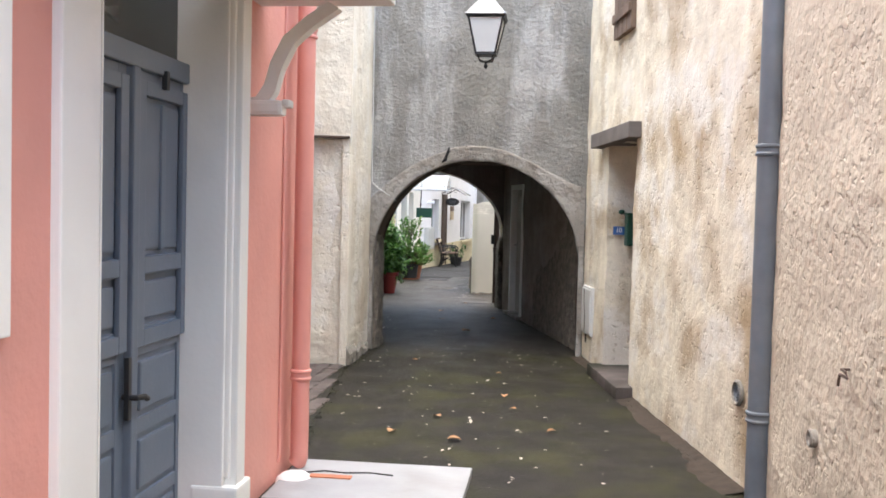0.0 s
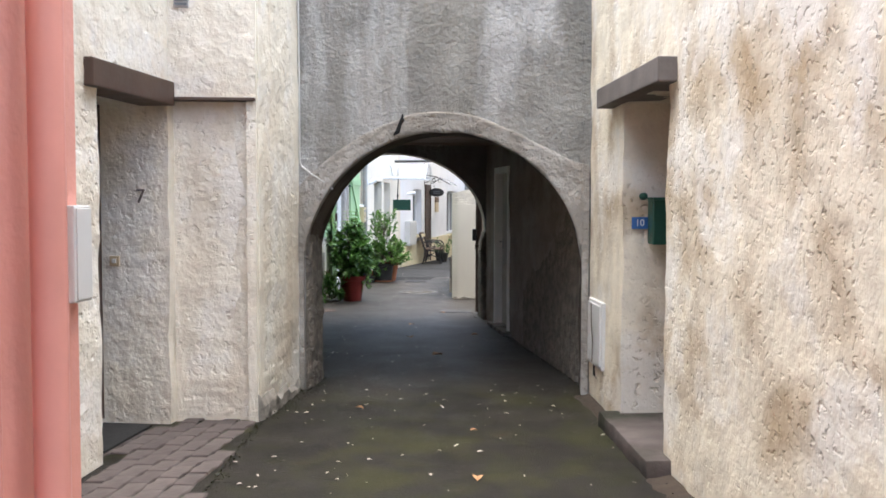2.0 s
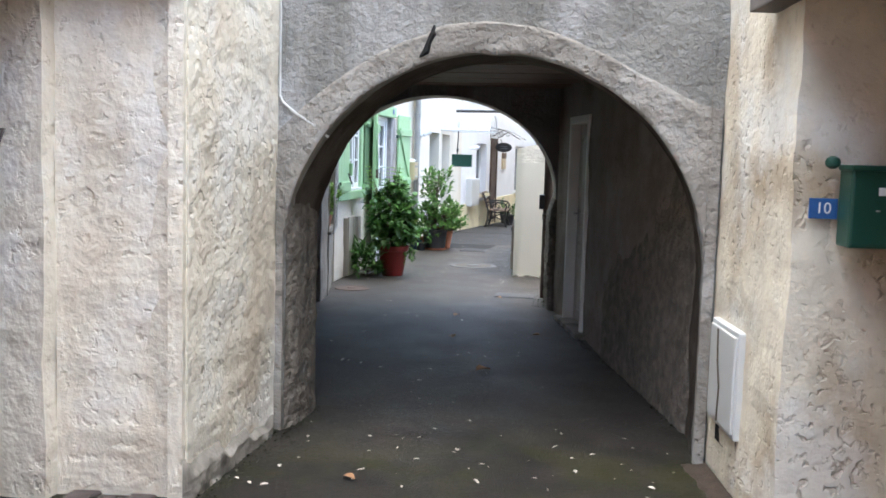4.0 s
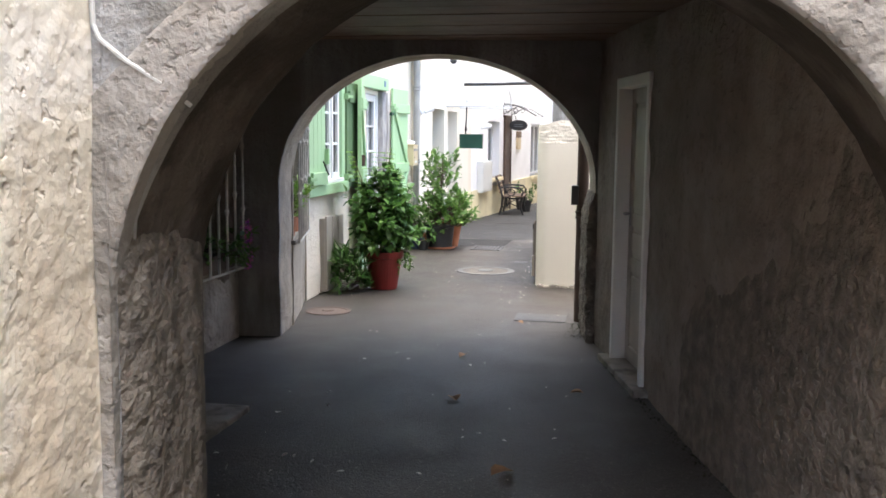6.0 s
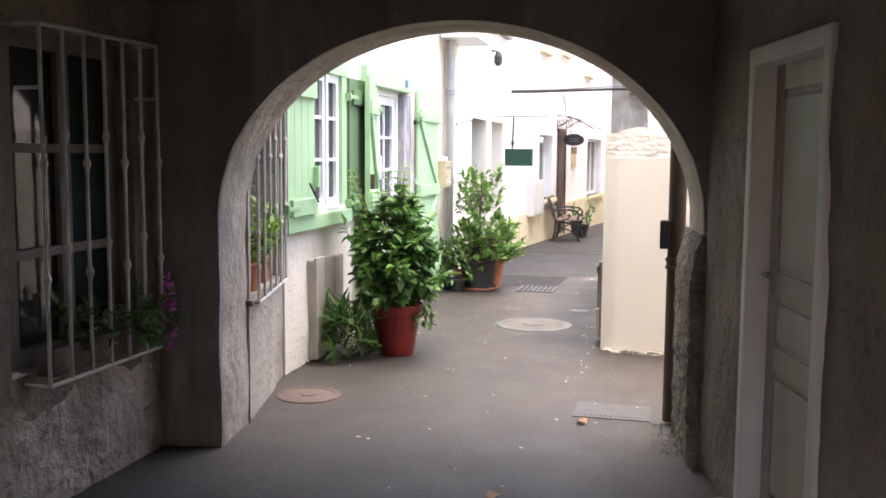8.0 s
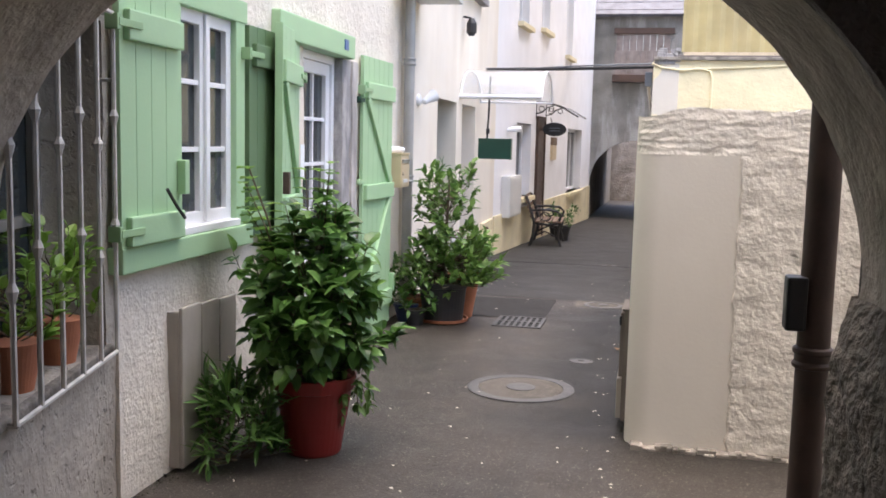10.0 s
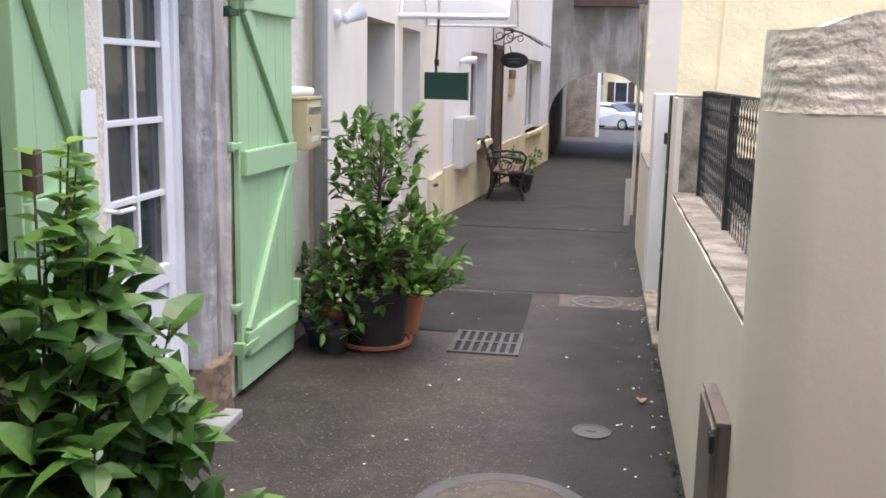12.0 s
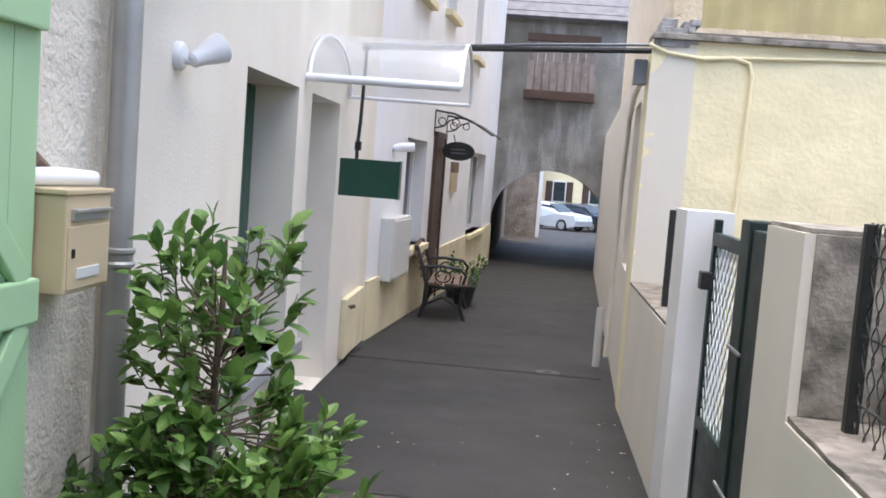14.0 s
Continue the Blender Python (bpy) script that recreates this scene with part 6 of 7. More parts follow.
def bench():
    t = thing("garden_bench", pose(-3.28, 29.5, floor_z(29.9), 0, 0, 3), "weathered wooden garden bench with black cast-iron ends", "bench")
    for y in (0.0, 1.1):
        bm = bmesh.new()
        tube(bm, [(-0.12, y, 0.0), (-0.06, y, 0.2), (-0.05, y, 0.42), (-0.11, y, 0.62), (-0.2, y, 0.86)], 0.026, 8)
        tube(bm, [(0.42, y, 0.0), (0.36, y, 0.18), (0.38, y, 0.36), (0.4, y, 0.42)], 0.024, 8)
        tube(bm, [(-0.05, y, 0.41), (0.2, y, 0.38), (0.4, y, 0.42)], 0.02, 8)
        tube(bm, [(-0.1, y, 0.62), (0.1, y, 0.64), (0.34, y, 0.62), (0.41, y, 0.55), (0.38, y, 0.44)], 0.02, 8)
        tube(bm, [(-0.08, y, 0.16), (0.14, y, 0.27), (0.38, y, 0.16)], 0.014, 6)
        tube(bm, [(0.14 + 0.09 * math.cos(a * math.tau / 12), y, 0.52 + 0.07 * math.sin(a * math.tau / 12)) for a in range(12)], 0.01, 5, True)
        part("end_frame", bm, BLACK, t, "black cast-iron end frame")
    for i in range(5):
        x = -0.03 + i * 0.095
        part("seat_slat", boxes((x, x + 0.075, -0.05, 1.15, 0.42, 0.445), bevel=0.005), WOOD, t)
    for i in range(5):
        z = 0.5 + i * 0.08
        part("back_slat", boxes((-0.12 - i * 0.025, -0.1 - i * 0.025, -0.05, 1.15, z, z + 0.06), bevel=0.005), WOOD, t)


bench()

# ---- garden wall, gate and courtyard ----
def bare_render():
    """Where the smooth coat ends the rougher under-coat shows, with a torn edge."""
    bm = bmesh.new()
    rows = []
    for j in range(61):
        z = 0.02 + 1.47 * j / 60
        e = 0.5 + 0.03 * noise.noise(Vector((0, 0, z * 7))) + 0.02 * noise.noise(Vector((2, 0, z * 21)))
        xs = [e, e + 0.01, e + 0.03, e + 0.05, e + 0.09] + [e + 0.1 + 0.08 * i for i in range(28)]
        rows.append([bm.verts.new((x, (0.002 if i == 0 else -0.014) + 0.006 * noise.noise(Vector((x * 14, z * 14, 1))), z)) for i, x in enumerate(xs)])
    for a, b in zip(rows, rows[1:]):
        for k in range(len(a) - 1):
            bm.faces.new((a[k], a[k + 1], b[k + 1], b[k]))
    t = link("rough_render", bm, RAGGED, smooth=True)
    t.matrix_world = line((-1.437, 18.04), (1.4, 18.05))
    structure(t, "rough bare render over part of the wall", "render")
    bm = bmesh.new()
    random.seed(17)
    for i in range(26):
        x, w = -1.4 + 0.03 * i, random.uniform(0.02, 0.06)
        box(bm, x, x + w, 18.0 - 0.03 * random.random(), 18.06, -0.01, random.uniform(0.008, 0.03), bevel=0.006)
    tagged(link("rubble", bm, CONCRETE), "dark crumbled render at the foot of the wall end", "rubble", kind="stuff")


bare_render()
LW = line((-1.425, 20.95), (-1.435, 18.21))
bm = boxes((0.0, 2.74, 0.004, 0.29, 0.951, 0.968), bevel=0.003)
bmesh.ops.subdivide_edges(bm, edges=[e for e in bm.edges if e.calc_length() > 0.2], cuts=20, use_grid_fill=True)
roughen(bm, 0.006, 14)
t = link("wall_coping", bm, COPING)
t.matrix_world = LW
structure(t, "stained concrete coping on the low wall", "coping")
t = link("pillar_face", boxes((-0.43, -0.004, 0.012, 0.285, 1.462, 1.475), (-0.002, 0.006, 0.03, 0.268, 0.97, 1.46), bevel=0.002), CONCRETE)
t.matrix_world = LW
structure(t, "stained bare concrete on the pillar's inner face", "pillar face")


def wire_fence():
    t = thing("fence", LW, "rusty dark green wire mesh fence on the low wall", "fence")
    for x in (0.12, 1.25, 2.68):
        part("post", boxes((x - 0.016, x + 0.016, 0.112, 0.148, 0.96, 1.5), bevel=0.004), MESHWIRE, t)
    for z in (1.05, 1.22, 1.42):
        part("line_wire", tube(bmesh.new(), [(0.1, 0.13, z), (1.25, 0.13, z + 0.005), (2.7, 0.13, z)], 0.003, 5), MESHWIRE, t)
    bm = bmesh.new()
    n = 72
    for k in range(n):
        x0, s = 0.1 + 2.6 * k / n, 1 if k % 2 else -1
        pts = [(x0 + s * 0.0178 * math.cos(math.pi * j / 4), 0.13 + 0.003 * s, 0.972 + 0.5 * j / 40) for j in range(41)]
        tube(bm, pts, 0.002, 4)
        pts = [(x0 + 0.018 + 0.018 * math.cos(math.pi * (1 - i / 5)), 0.13, 1.472 + 0.032 * math.sin(math.pi * i / 5)) for i in range(6)]
        tube(bm, pts, 0.002, 4)
    part("mesh", bm, MESHWIRE, t, "wavy wire mesh")


wire_fence()


def meter_hatch():
    t = thing("meter_box", LW @ pose(2.335, 0, 0.0), "weathered grey meter box on the low wall", "meter box")
    part("frame", boxes((0.0, 0.34, -0.03, 0.01, 0.06, 0.655), bevel=0.006), LINTEL, t)
    part("door", boxes((0.012, 0.33, -0.048, -0.028, 0.3, 0.645), bevel=0.005), LINTEL, t)
    part("lower_door", boxes((0.02, 0.33, -0.056, -0.028, 0.07, 0.29), bevel=0.006), WEATHERED_DOOR, t)
    part("lip", boxes((-0.004, 0.345, -0.04, 0.0, 0.655, 0.668), bevel=0.004), LINTEL, t)
    part("hinge", boxes((0.3, 0.345, -0.054, -0.04, 0.58, 0.63), bevel=0.004), BLACK, t)


meter_hatch()


def gate():
    t = thing("gate", line((-1.315, 22.86), (-1.315, 21.4)), "dark green metal garden gate with pale wire mesh", "gate")
    part("gate_frame", boxes((0.01, 0.06, 0, 0.035, -0.02, 1.42), (1.06, 1.13, 0, 0.035, -0.02, 1.42), (0.06, 1.06, 0, 0.035, 1.3, 1.36), (0.06, 1.06, 0, 0.035, 0.45, 0.51), (0.06, 1.06, 0, 0.035, 0.0, 0.06), bevel=0.005), GATE_GREEN, t)
    part("panel", boxes((0.06, 1.06, 0.01, 0.02, 0.06, 0.45)), GATE_GREEN, t)
    bm = bmesh.new()
    for k in range(26):
        x0 = 0.07 + 0.98 * k / 25
        s = 1 if k % 2 else -1
        tube(bm, [(x0 + s * 0.016 * (1 if j % 2 else -1), 0.017, 0.5 + 0.8 * j / 16) for j in range(17)], 0.004, 4)
    part("mesh", bm, PALE_WIRE, t, "pale galvanised wire mesh")
    part("post", boxes((1.05, 1.2, -0.095, -0.004, -0.05, 1.46), bevel=0.008), GATE_GREEN, t)
    part("side_plate", boxes((1.2, 1.46, -0.085, -0.03, -0.05, 1.43), bevel=0.006), GATE_GREEN, t)
    for z in (0.5, 1.0):
        part("hinge", boxes((1.045, 1.24, -0.103, -0.093, z, z + 0.012), bevel=0.003), ZINC, t, "bright metal hinge strap")
    part("kick_plate", boxes((0.94, 1.05, -0.04, -0.004, -0.02, 0.98), bevel=0.005), GATE_GREEN, t)
    part("latch", boxes((0.03, 0.11, -0.05, 0.0, 1.1, 1.18), bevel=0.006), BLACK, t)
    s = link("gate_sill", boxes((-1.45, -1.2, 21.38, 22.86, -0.12, 0.02), bevel=0.012), CONCRETE)
    tagged(s, "weathered concrete sill under the garden gate", "sill", kind="structure")


gate()
t = link("wall_coping", boxes((-1.425, -1.17, 23.2, 25.18, 0.842, 0.86), bevel=0.004), COPING)
structure(t, "stained concrete coping beside the yellow house", "coping")
t = thing("iron_post", pose(-1.34, 23.95, 0.86), "black iron post standing on the low wall", "post")
part("bar", boxes((-0.025, 0.025, -0.025, 0.025, 0, 0.56), bevel=0.006), BLACK, t)
t = thing("small_wall_panel", pose(-1.2, 24.35, 0), "pale upright panel behind the low wall", "panel")
part("board", boxes((-0.03, 0.03, -0.5, 0.5, 0.0, 1.35), bevel=0.006), PEARL, t)


def hutch():
    t = thing("garden_hutch", pose(-1.14, 18.5, 0.0), "tarred black wooden hutch with a red-brown roof edge", "hutch")
    for i in range(11):
        part("board", boxes((0.0, 0.02, i * 0.22, i * 0.22 + 0.215, 0.0, 1.1), bevel=0.003), DARK_WOOD, t)
    part("roof", boxes((-0.03, 1.5, -0.05, 2.42, 1.1, 1.13), bevel=0.006), DARK_WOOD, t, "tarred black roof")
    part("roof_edge", boxes((-0.03, 1.5, 2.42, 2.48, 1.08, 1.16), bevel=0.006), RUST, t, "red-brown roof edge")
    part("end_board", boxes((0.02, 1.4, 0.0, 0.02, 0.0, 1.1)), DARK_WOOD, t)
    part("end_board", boxes((0.02, 1.4, 2.38, 2.4, 0.0, 1.1)), DARK_WOOD, t)
    part("prop", tube(bmesh.new(), [(-0.02, 1.8, 0.1), (0.02, 2.3, 1.02)], 0.025, 6), LINTEL, t)


hutch()

# ---- yellow house ----
YF = line((-1.42, 25.2), (4.0, 25.2))


def corrugated():
    t = thing("corrugated_sheet", YF @ pose(0.32, 0.02, 2.66), "yellowed corrugated plastic screen above the yellow wall", "corrugated sheet")
    bm = bmesh.new()
    n, w, h = 150, 4.6, 1.5
    rows = [[bm.verts.new((w * i / n, 0.018 * math.sin(i * math.pi / 2.5) + o, z)) for i in range(n + 1)] for o, z in ((0, 0), (0, h), (0.008, h), (0.008, 0))]
    for a, b in ((0, 1), (1, 2), (2, 3), (3, 0)):
        for i in range(n):
            bm.faces.new((rows[a][i], rows[a][i + 1], rows[b][i + 1], rows[b][i]))
    part("sheet", bm, CORRUG, t, smooth=True)
    part("rail", boxes((-0.1, 4.8, -0.03, 0.03, -0.1, -0.04), bevel=0.004), LINTEL, t)


corrugated()
t = link("coping_edge", boxes((0.0, 5.4, -0.05, 0.3, 2.56, 2.6), bevel=0.006), CONCRETE)
t.matrix_world = YF
structure(t, "thin weathered wall coping", "coping")
broken = thing("broken_masonry", YF, "broken grey masonry at the wall corner", "masonry")
random.seed(21)
for i in range(18):
    x, z, s = random.uniform(0.0, 0.26), random.uniform(2.5, 2.68), random.uniform(0.03, 0.07)
    part("stone", boxes((x, x + s * 1.6, -0.03 + 0.02 * random.random(), 0.2, z, z + s), bevel=0.008), STONE, broken)
t = thing("cable", YF @ pose(0, -0.015, 0), "pale cable clipped along the yellow wall", "cable")
part("strand", tube(bmesh.new(), [(-0.02, 0, 2.52), (0.1, 0, 2.47), (0.35, -0.005, 2.44), (0.55, 0, 2.46), (0.66, 0, 2.43), (0.69, 0, 2.34), (0.68, 0, 1.8), (0.65, 0, 1.0), (0.65, 0, 0.2)], 0.014, 8), YELLOW, t)
part("strand", tube(bmesh.new(), [(0.35, 0, 2.45), (1.5, 0, 2.5), (5.0, 0, 2.53)], 0.01, 6), YELLOW, t)
t = thing("junction_box", pose(-1.47, 25.35, 2.25), "grey junction box at the wall corner", "junction box")
part("case", boxes((-0.05, 0.04, -0.05, 0.05, 0, 0.18), bevel=0.01), GREY_PIPE, t)
part("conduit", tube(bmesh.new(), [(0.0, 0.0, 0.0), (0.0, 0.3, -0.05), (0.03, 0.9, -0.2), (0.04, 1.2, -0.8), (0.04, 1.25, -2.2)], 0.02, 8), CREAM_WHITE, t)
window_in(YF, 1.85, 2.9, 0.95, 1.9, "white framed window in the yellow wall", 11, 0.1, PLINTH)
YS = line((-0.72, 40.0), (-1.421, 25.2))
window_in(YS, 13.2, 14.05, 0.85, 2.2, "dark recessed window in the side wall", 12, 0.15)
t = thing("corner_post", pose(-1.46, 27.2, floor_z(27.2)), "short pale guard pipe at the wall foot", "guard pipe")
part("pipe", tube(bmesh.new(), [(0, 0, 0), (0, 0, 0.55)], 0.035, 10), PVC_GREY, t, smooth=True)


# ---- end house, street and cars ----
def window_box():
    t = thing("window_shutters", pose(-3.7, 39.955, 0), "closed weathered grey-brown wooden shutters with a planter rail", "shutter")
    for i in range(8):
        x = 1.17 + i * 0.178
        part("board", boxes((x, x + 0.172, 0.0, 0.05, 3.3, 4.55), bevel=0.006), GREY_WOOD, t)
    part("planter", boxes((1.1, 2.65, -0.3, 0.02, 3.22, 3.42), bevel=0.015), BROWN_DOOR, t, "dark reddish planter rail")
    for i in range(9):
        x = 1.14 + i * 0.17
        part("pale_board", boxes((x, x + 0.15, -0.27, -0.24, 3.4, 4.05), bevel=0.006), GREY_WOOD, t)
    part("lintel", boxes((1.1, 2.7, -0.05, 0.05, 4.52, 4.68), bevel=0.01), BROWN_DOOR, t)


window_box()
t = link("pale_post", boxes((-2.05, -1.9, 56.9, 57.3, -1.2, 2.0), bevel=0.01), WHITE)
structure(t, "white painted end of the passage wall", "post")


def car(m, paint, label, length=4.1):
    t = thing("car", m, label, "car", "parked cars")
    w = 0.86
    prof = [(-2.05, 0.32), (-2.08, 0.6), (-1.98, 0.86), (-1.3, 0.96), (-0.85, 1.0), (-0.2, 1.38), (0.6, 1.47), (1.4, 1.4), (1.95, 1.0), (2.05, 0.8), (2.06, 0.35), (1.6, 0.22), (-1.6, 0.22)]
    bm = bmesh.new()
    rows = []
    for y, k in ((-w, 0.9), (-w * 0.97, 0.97), (-w * 0.6, 1.0), (w * 0.6, 1.0), (w * 0.97, 0.97), (w, 0.9)):
        rows.append([bm.verts.new((x * length / 4.1, y * (0.84 if z > 1.1 else 1.0), 0.22 + (z - 0.22) * (k if z > 0.9 else 1))) for x, z in prof])
    for a, b in zip(rows, rows[1:]):
        for i in range(len(prof)):
            j = (i + 1) % len(prof)
            bm.faces.new((a[i], a[j], b[j], b[i]))
    bm.faces.new(rows[0][::-1])
    bm.faces.new(rows[-1])
    bmesh.ops.recalc_face_normals(bm, faces=bm.faces)
    part("body", bm, paint, t, smooth=False)
    for s in (-1, 1):
        part("side_window", boxes((-0.55, 1.5, s * 0.735 - 0.02, s * 0.735 + 0.02, 1.02, 1.32), bevel=0.03), GLASS_DARK, t)
        for x in (-1.25, 1.25):
            wheel = part("wheel", lathe(bmesh.new(), [(0.2, -0.1), (0.31, -0.1), (0.32, -0.06), (0.32, 0.06), (0.31, 0.1), (0.2, 0.1)], 24), RUBBER, t)
            wheel.matrix_basis = pose(x, s * 0.8, 0.32, 90)
            part("rim", lathe(bmesh.new(), [(0.2, -0.11), (0.2, 0.11), (0.05, 0.115)], 20), ZINC, wheel)
        part("headlight", boxes((-2.06, -1.85, s * 0.6 - 0.15, s * 0.6 + 0.15, 0.62, 0.76), bevel=0.03), CLEAR, t)
    bm = bmesh.new()
    vs = [bm.verts.new(c) for c in ((-0.9, -0.68, 1.0), (-0.9, 0.68, 1.0), (-0.22, 0.6, 1.39), (-0.22, -0.6, 1.39), (-0.88, -0.68, 0.98), (-0.88, 0.68, 0.98), (-0.2, 0.6, 1.37), (-0.2, -0.6, 1.37))]
    for f in ((0, 1, 2, 3), (7, 6, 5, 4), (0, 4, 5, 1), (1, 5, 6, 2), (2, 6, 7, 3), (3, 7, 4, 0)):
        bm.faces.new([vs[i] for i in f])
    bmesh.ops.translate(bm, verts=bm.verts, vec=(-0.02, 0, 0.02))
    part("windscreen", bm, GLASS_DARK, t)
    return t


SILVER = mat("silver_car_paint", (0.55, 0.57, 0.6), 0.25, 0.04, 3, metal=0.3)
DARKBLUE = mat("dark_blue_car_paint", (0.03, 0.04, 0.055), 0.25, 0.1, 3, metal=0.3)
GREYBLUE = mat("grey_blue_car_paint", (0.13, 0.17, 0.2), 0.25, 0.1, 3, metal=0.3)
ZC = floor_z(72)
car(pose(-1.2, 70.8, ZC + 0.03, 0, 0, 145), SILVER, "white-silver hatchback parked in the square")
car(pose(0.75, 72.5, ZC, 0, 0, 135), DARKBLUE, "dark hatchback parked between two cars")
car(pose(2.8, 73.0, ZC - 0.02, 0, 0, 165), GREYBLUE, "grey-blue estate car parked in the square", 4.5)
car(pose(-4.2, 71.0, ZC, 0, 0, 140), DARKBLUE, "dark car parked behind the passage wall")


def far_house(x0, x1, y, z1, material, label, cols):
    z0 = floor_z(90) - 0.2
    t = thing("house", pose(x0, y, z0), label, "house", "houses across the square")
    w, h = x1 - x0, z1 - z0
    part("wall", boxes((0, w, 0, 6, 0, h)), material, t)
    part("roof", boxes((-0.3, w + 0.3, -0.4, 6.3, h, h + 0.25), bevel=0.05), TERRA, t)
    for c in range(cols):
        for r in range(2):
            x, z = w * (c + 0.5) / cols, 1.4 + r * 2.7
            win = part("window", boxes((x - 0.5, x + 0.5, -0.04, 0.1, z - 0.1, z + 1.5), bevel=0.02), WHITE, t)
            part("pane", boxes((x - 0.42, x + 0.42, -0.06, -0.03, z, z + 1.4)), GLASS_DARK, win)
            for o in (-1.0, 0.52):
                part("shutter", boxes((x + o, x + o + 0.48, -0.06, 0.0, z - 0.05, z + 1.45), bevel=0.01), BROWN_DOOR, win)


far_house(-16, -2.0, 88, 6.0, PAVER, "red-brown house across the square", 5)
far_house(-1.8, 9, 90, 6.5, YELLOW, "pale yellow house across the square", 4)
far_house(9.2, 24, 90, 6.0, CREAM_WHITE, "white house across the square", 5)


# ---- plants ----
def leaf(bm, p, d, up, size, wide, fold=0.25, droop=0.2):
    """One leaf: a folded, drooping blade from p along d."""
    d = d.normalized()
    s = d.cross(up)
    s = s.normalized() if s.length > 1e-4 else d.orthogonal().normalized()
    nrm = s.cross(d).normalized()
    stops = ((0.0, 0.0), (0.22, 0.75), (0.5, 1.0), (0.78, 0.66), (1.0, 0.0))
    w = size * wide
    mid = [bm.verts.new(p + d * size * f + nrm * size * (0.1 * f - droop * f * f)) for f, _ in stops]
    l, r = [bm.verts.new(v.co - s * w * g + nrm * w * g * fold) for v, (_, g) in zip(mid[1:-1], stops[1:-1])], [bm.verts.new(v.co + s * w * g + nrm * w * g * fold) for v, (_, g) in zip(mid[1:-1], stops[1:-1])]
    bm.faces.new((mid[0], mid[1], l[0]))
    bm.faces.new((mid[0], r[0], mid[1]))
    for i in (0, 1):
        bm.faces.new((mid[i + 1], mid[i + 2], l[i + 1], l[i]))
        bm.faces.new((mid[i + 1], r[i], r[i + 1], mid[i + 2]))
    bm.faces.new((mid[3], mid[4], l[2]))
    bm.faces.new((mid[3], r[2], mid[4]))


def rvec():
    return Vector((random.gauss(0, 1), random.gauss(0, 1), random.gauss(0, 1))).normalized()


def shrub(parent, base, shape, n_stems, per, size, wide, material, seed, rise=0.6, droop=0.25, rosette=False, stem_r=0.006, name="crown"):
    """Stems from base to points inside a body of the given shape(u, a) -> (radius, height), with leaves along each."""
    random.seed(seed)
    leaves, stems = bmesh.new(), bmesh.new()
    base = Vector(base)
    for k in range(n_stems):
        u = (k + random.random()) / n_stems
        a = random.uniform(0, math.tau)
        r, h = shape(u)
        r *= random.uniform(0.3, 1.0) ** 0.6 * random.uniform(0.75, 1.2)
        tip = base + Vector((r * math.cos(a), r * math.sin(a), h + random.uniform(-0.05, 0.05)))
        root = base + Vector((0.02 * math.cos(a), 0.02 * math.sin(a), max(0.0, min(h * 0.55, h - 0.12))))
        mid = root.lerp(tip, 0.5) + Vector((0.3 * r * math.cos(a), 0.3 * r * math.sin(a), -0.02))
        pts = [root, mid, tip]
        tube(stems, pts, [stem_r, stem_r * 0.7, stem_r * 0.35], 5)
        axis = (tip - mid).normalized()
        for i in range(per):
            f = (i + random.random()) / per
            p = (mid.lerp(tip, f) if not rosette else tip - axis * 0.09 * (1 - f))
            out = Vector((math.cos(a), math.sin(a), 0))
            d = (rvec() * 0.9 + out * 0.5 + Vector((0, 0, rise)) + axis * (0.5 if rosette else 0.2))
            leaf(leaves, p, d, rvec() * 0.4 + Vector((0, 0, 1)), size * random.uniform(0.65, 1.2), wide, droop=droop * random.uniform(0.4, 1.6))
    part("branching", stems, BARK, parent)
    part(name, leaves, material, parent)


def pot(parent, prof, material, soil_r, soil_z, rim=None):
    part("pot", lathe(bmesh.new(), prof, 36), material, parent, smooth=False)
    part("soil", lathe(bmesh.new(), [(soil_r, soil_z - 0.01), (soil_r, soil_z), (soil_r * 0.5, soil_z + 0.015)], 24), SOIL, parent)


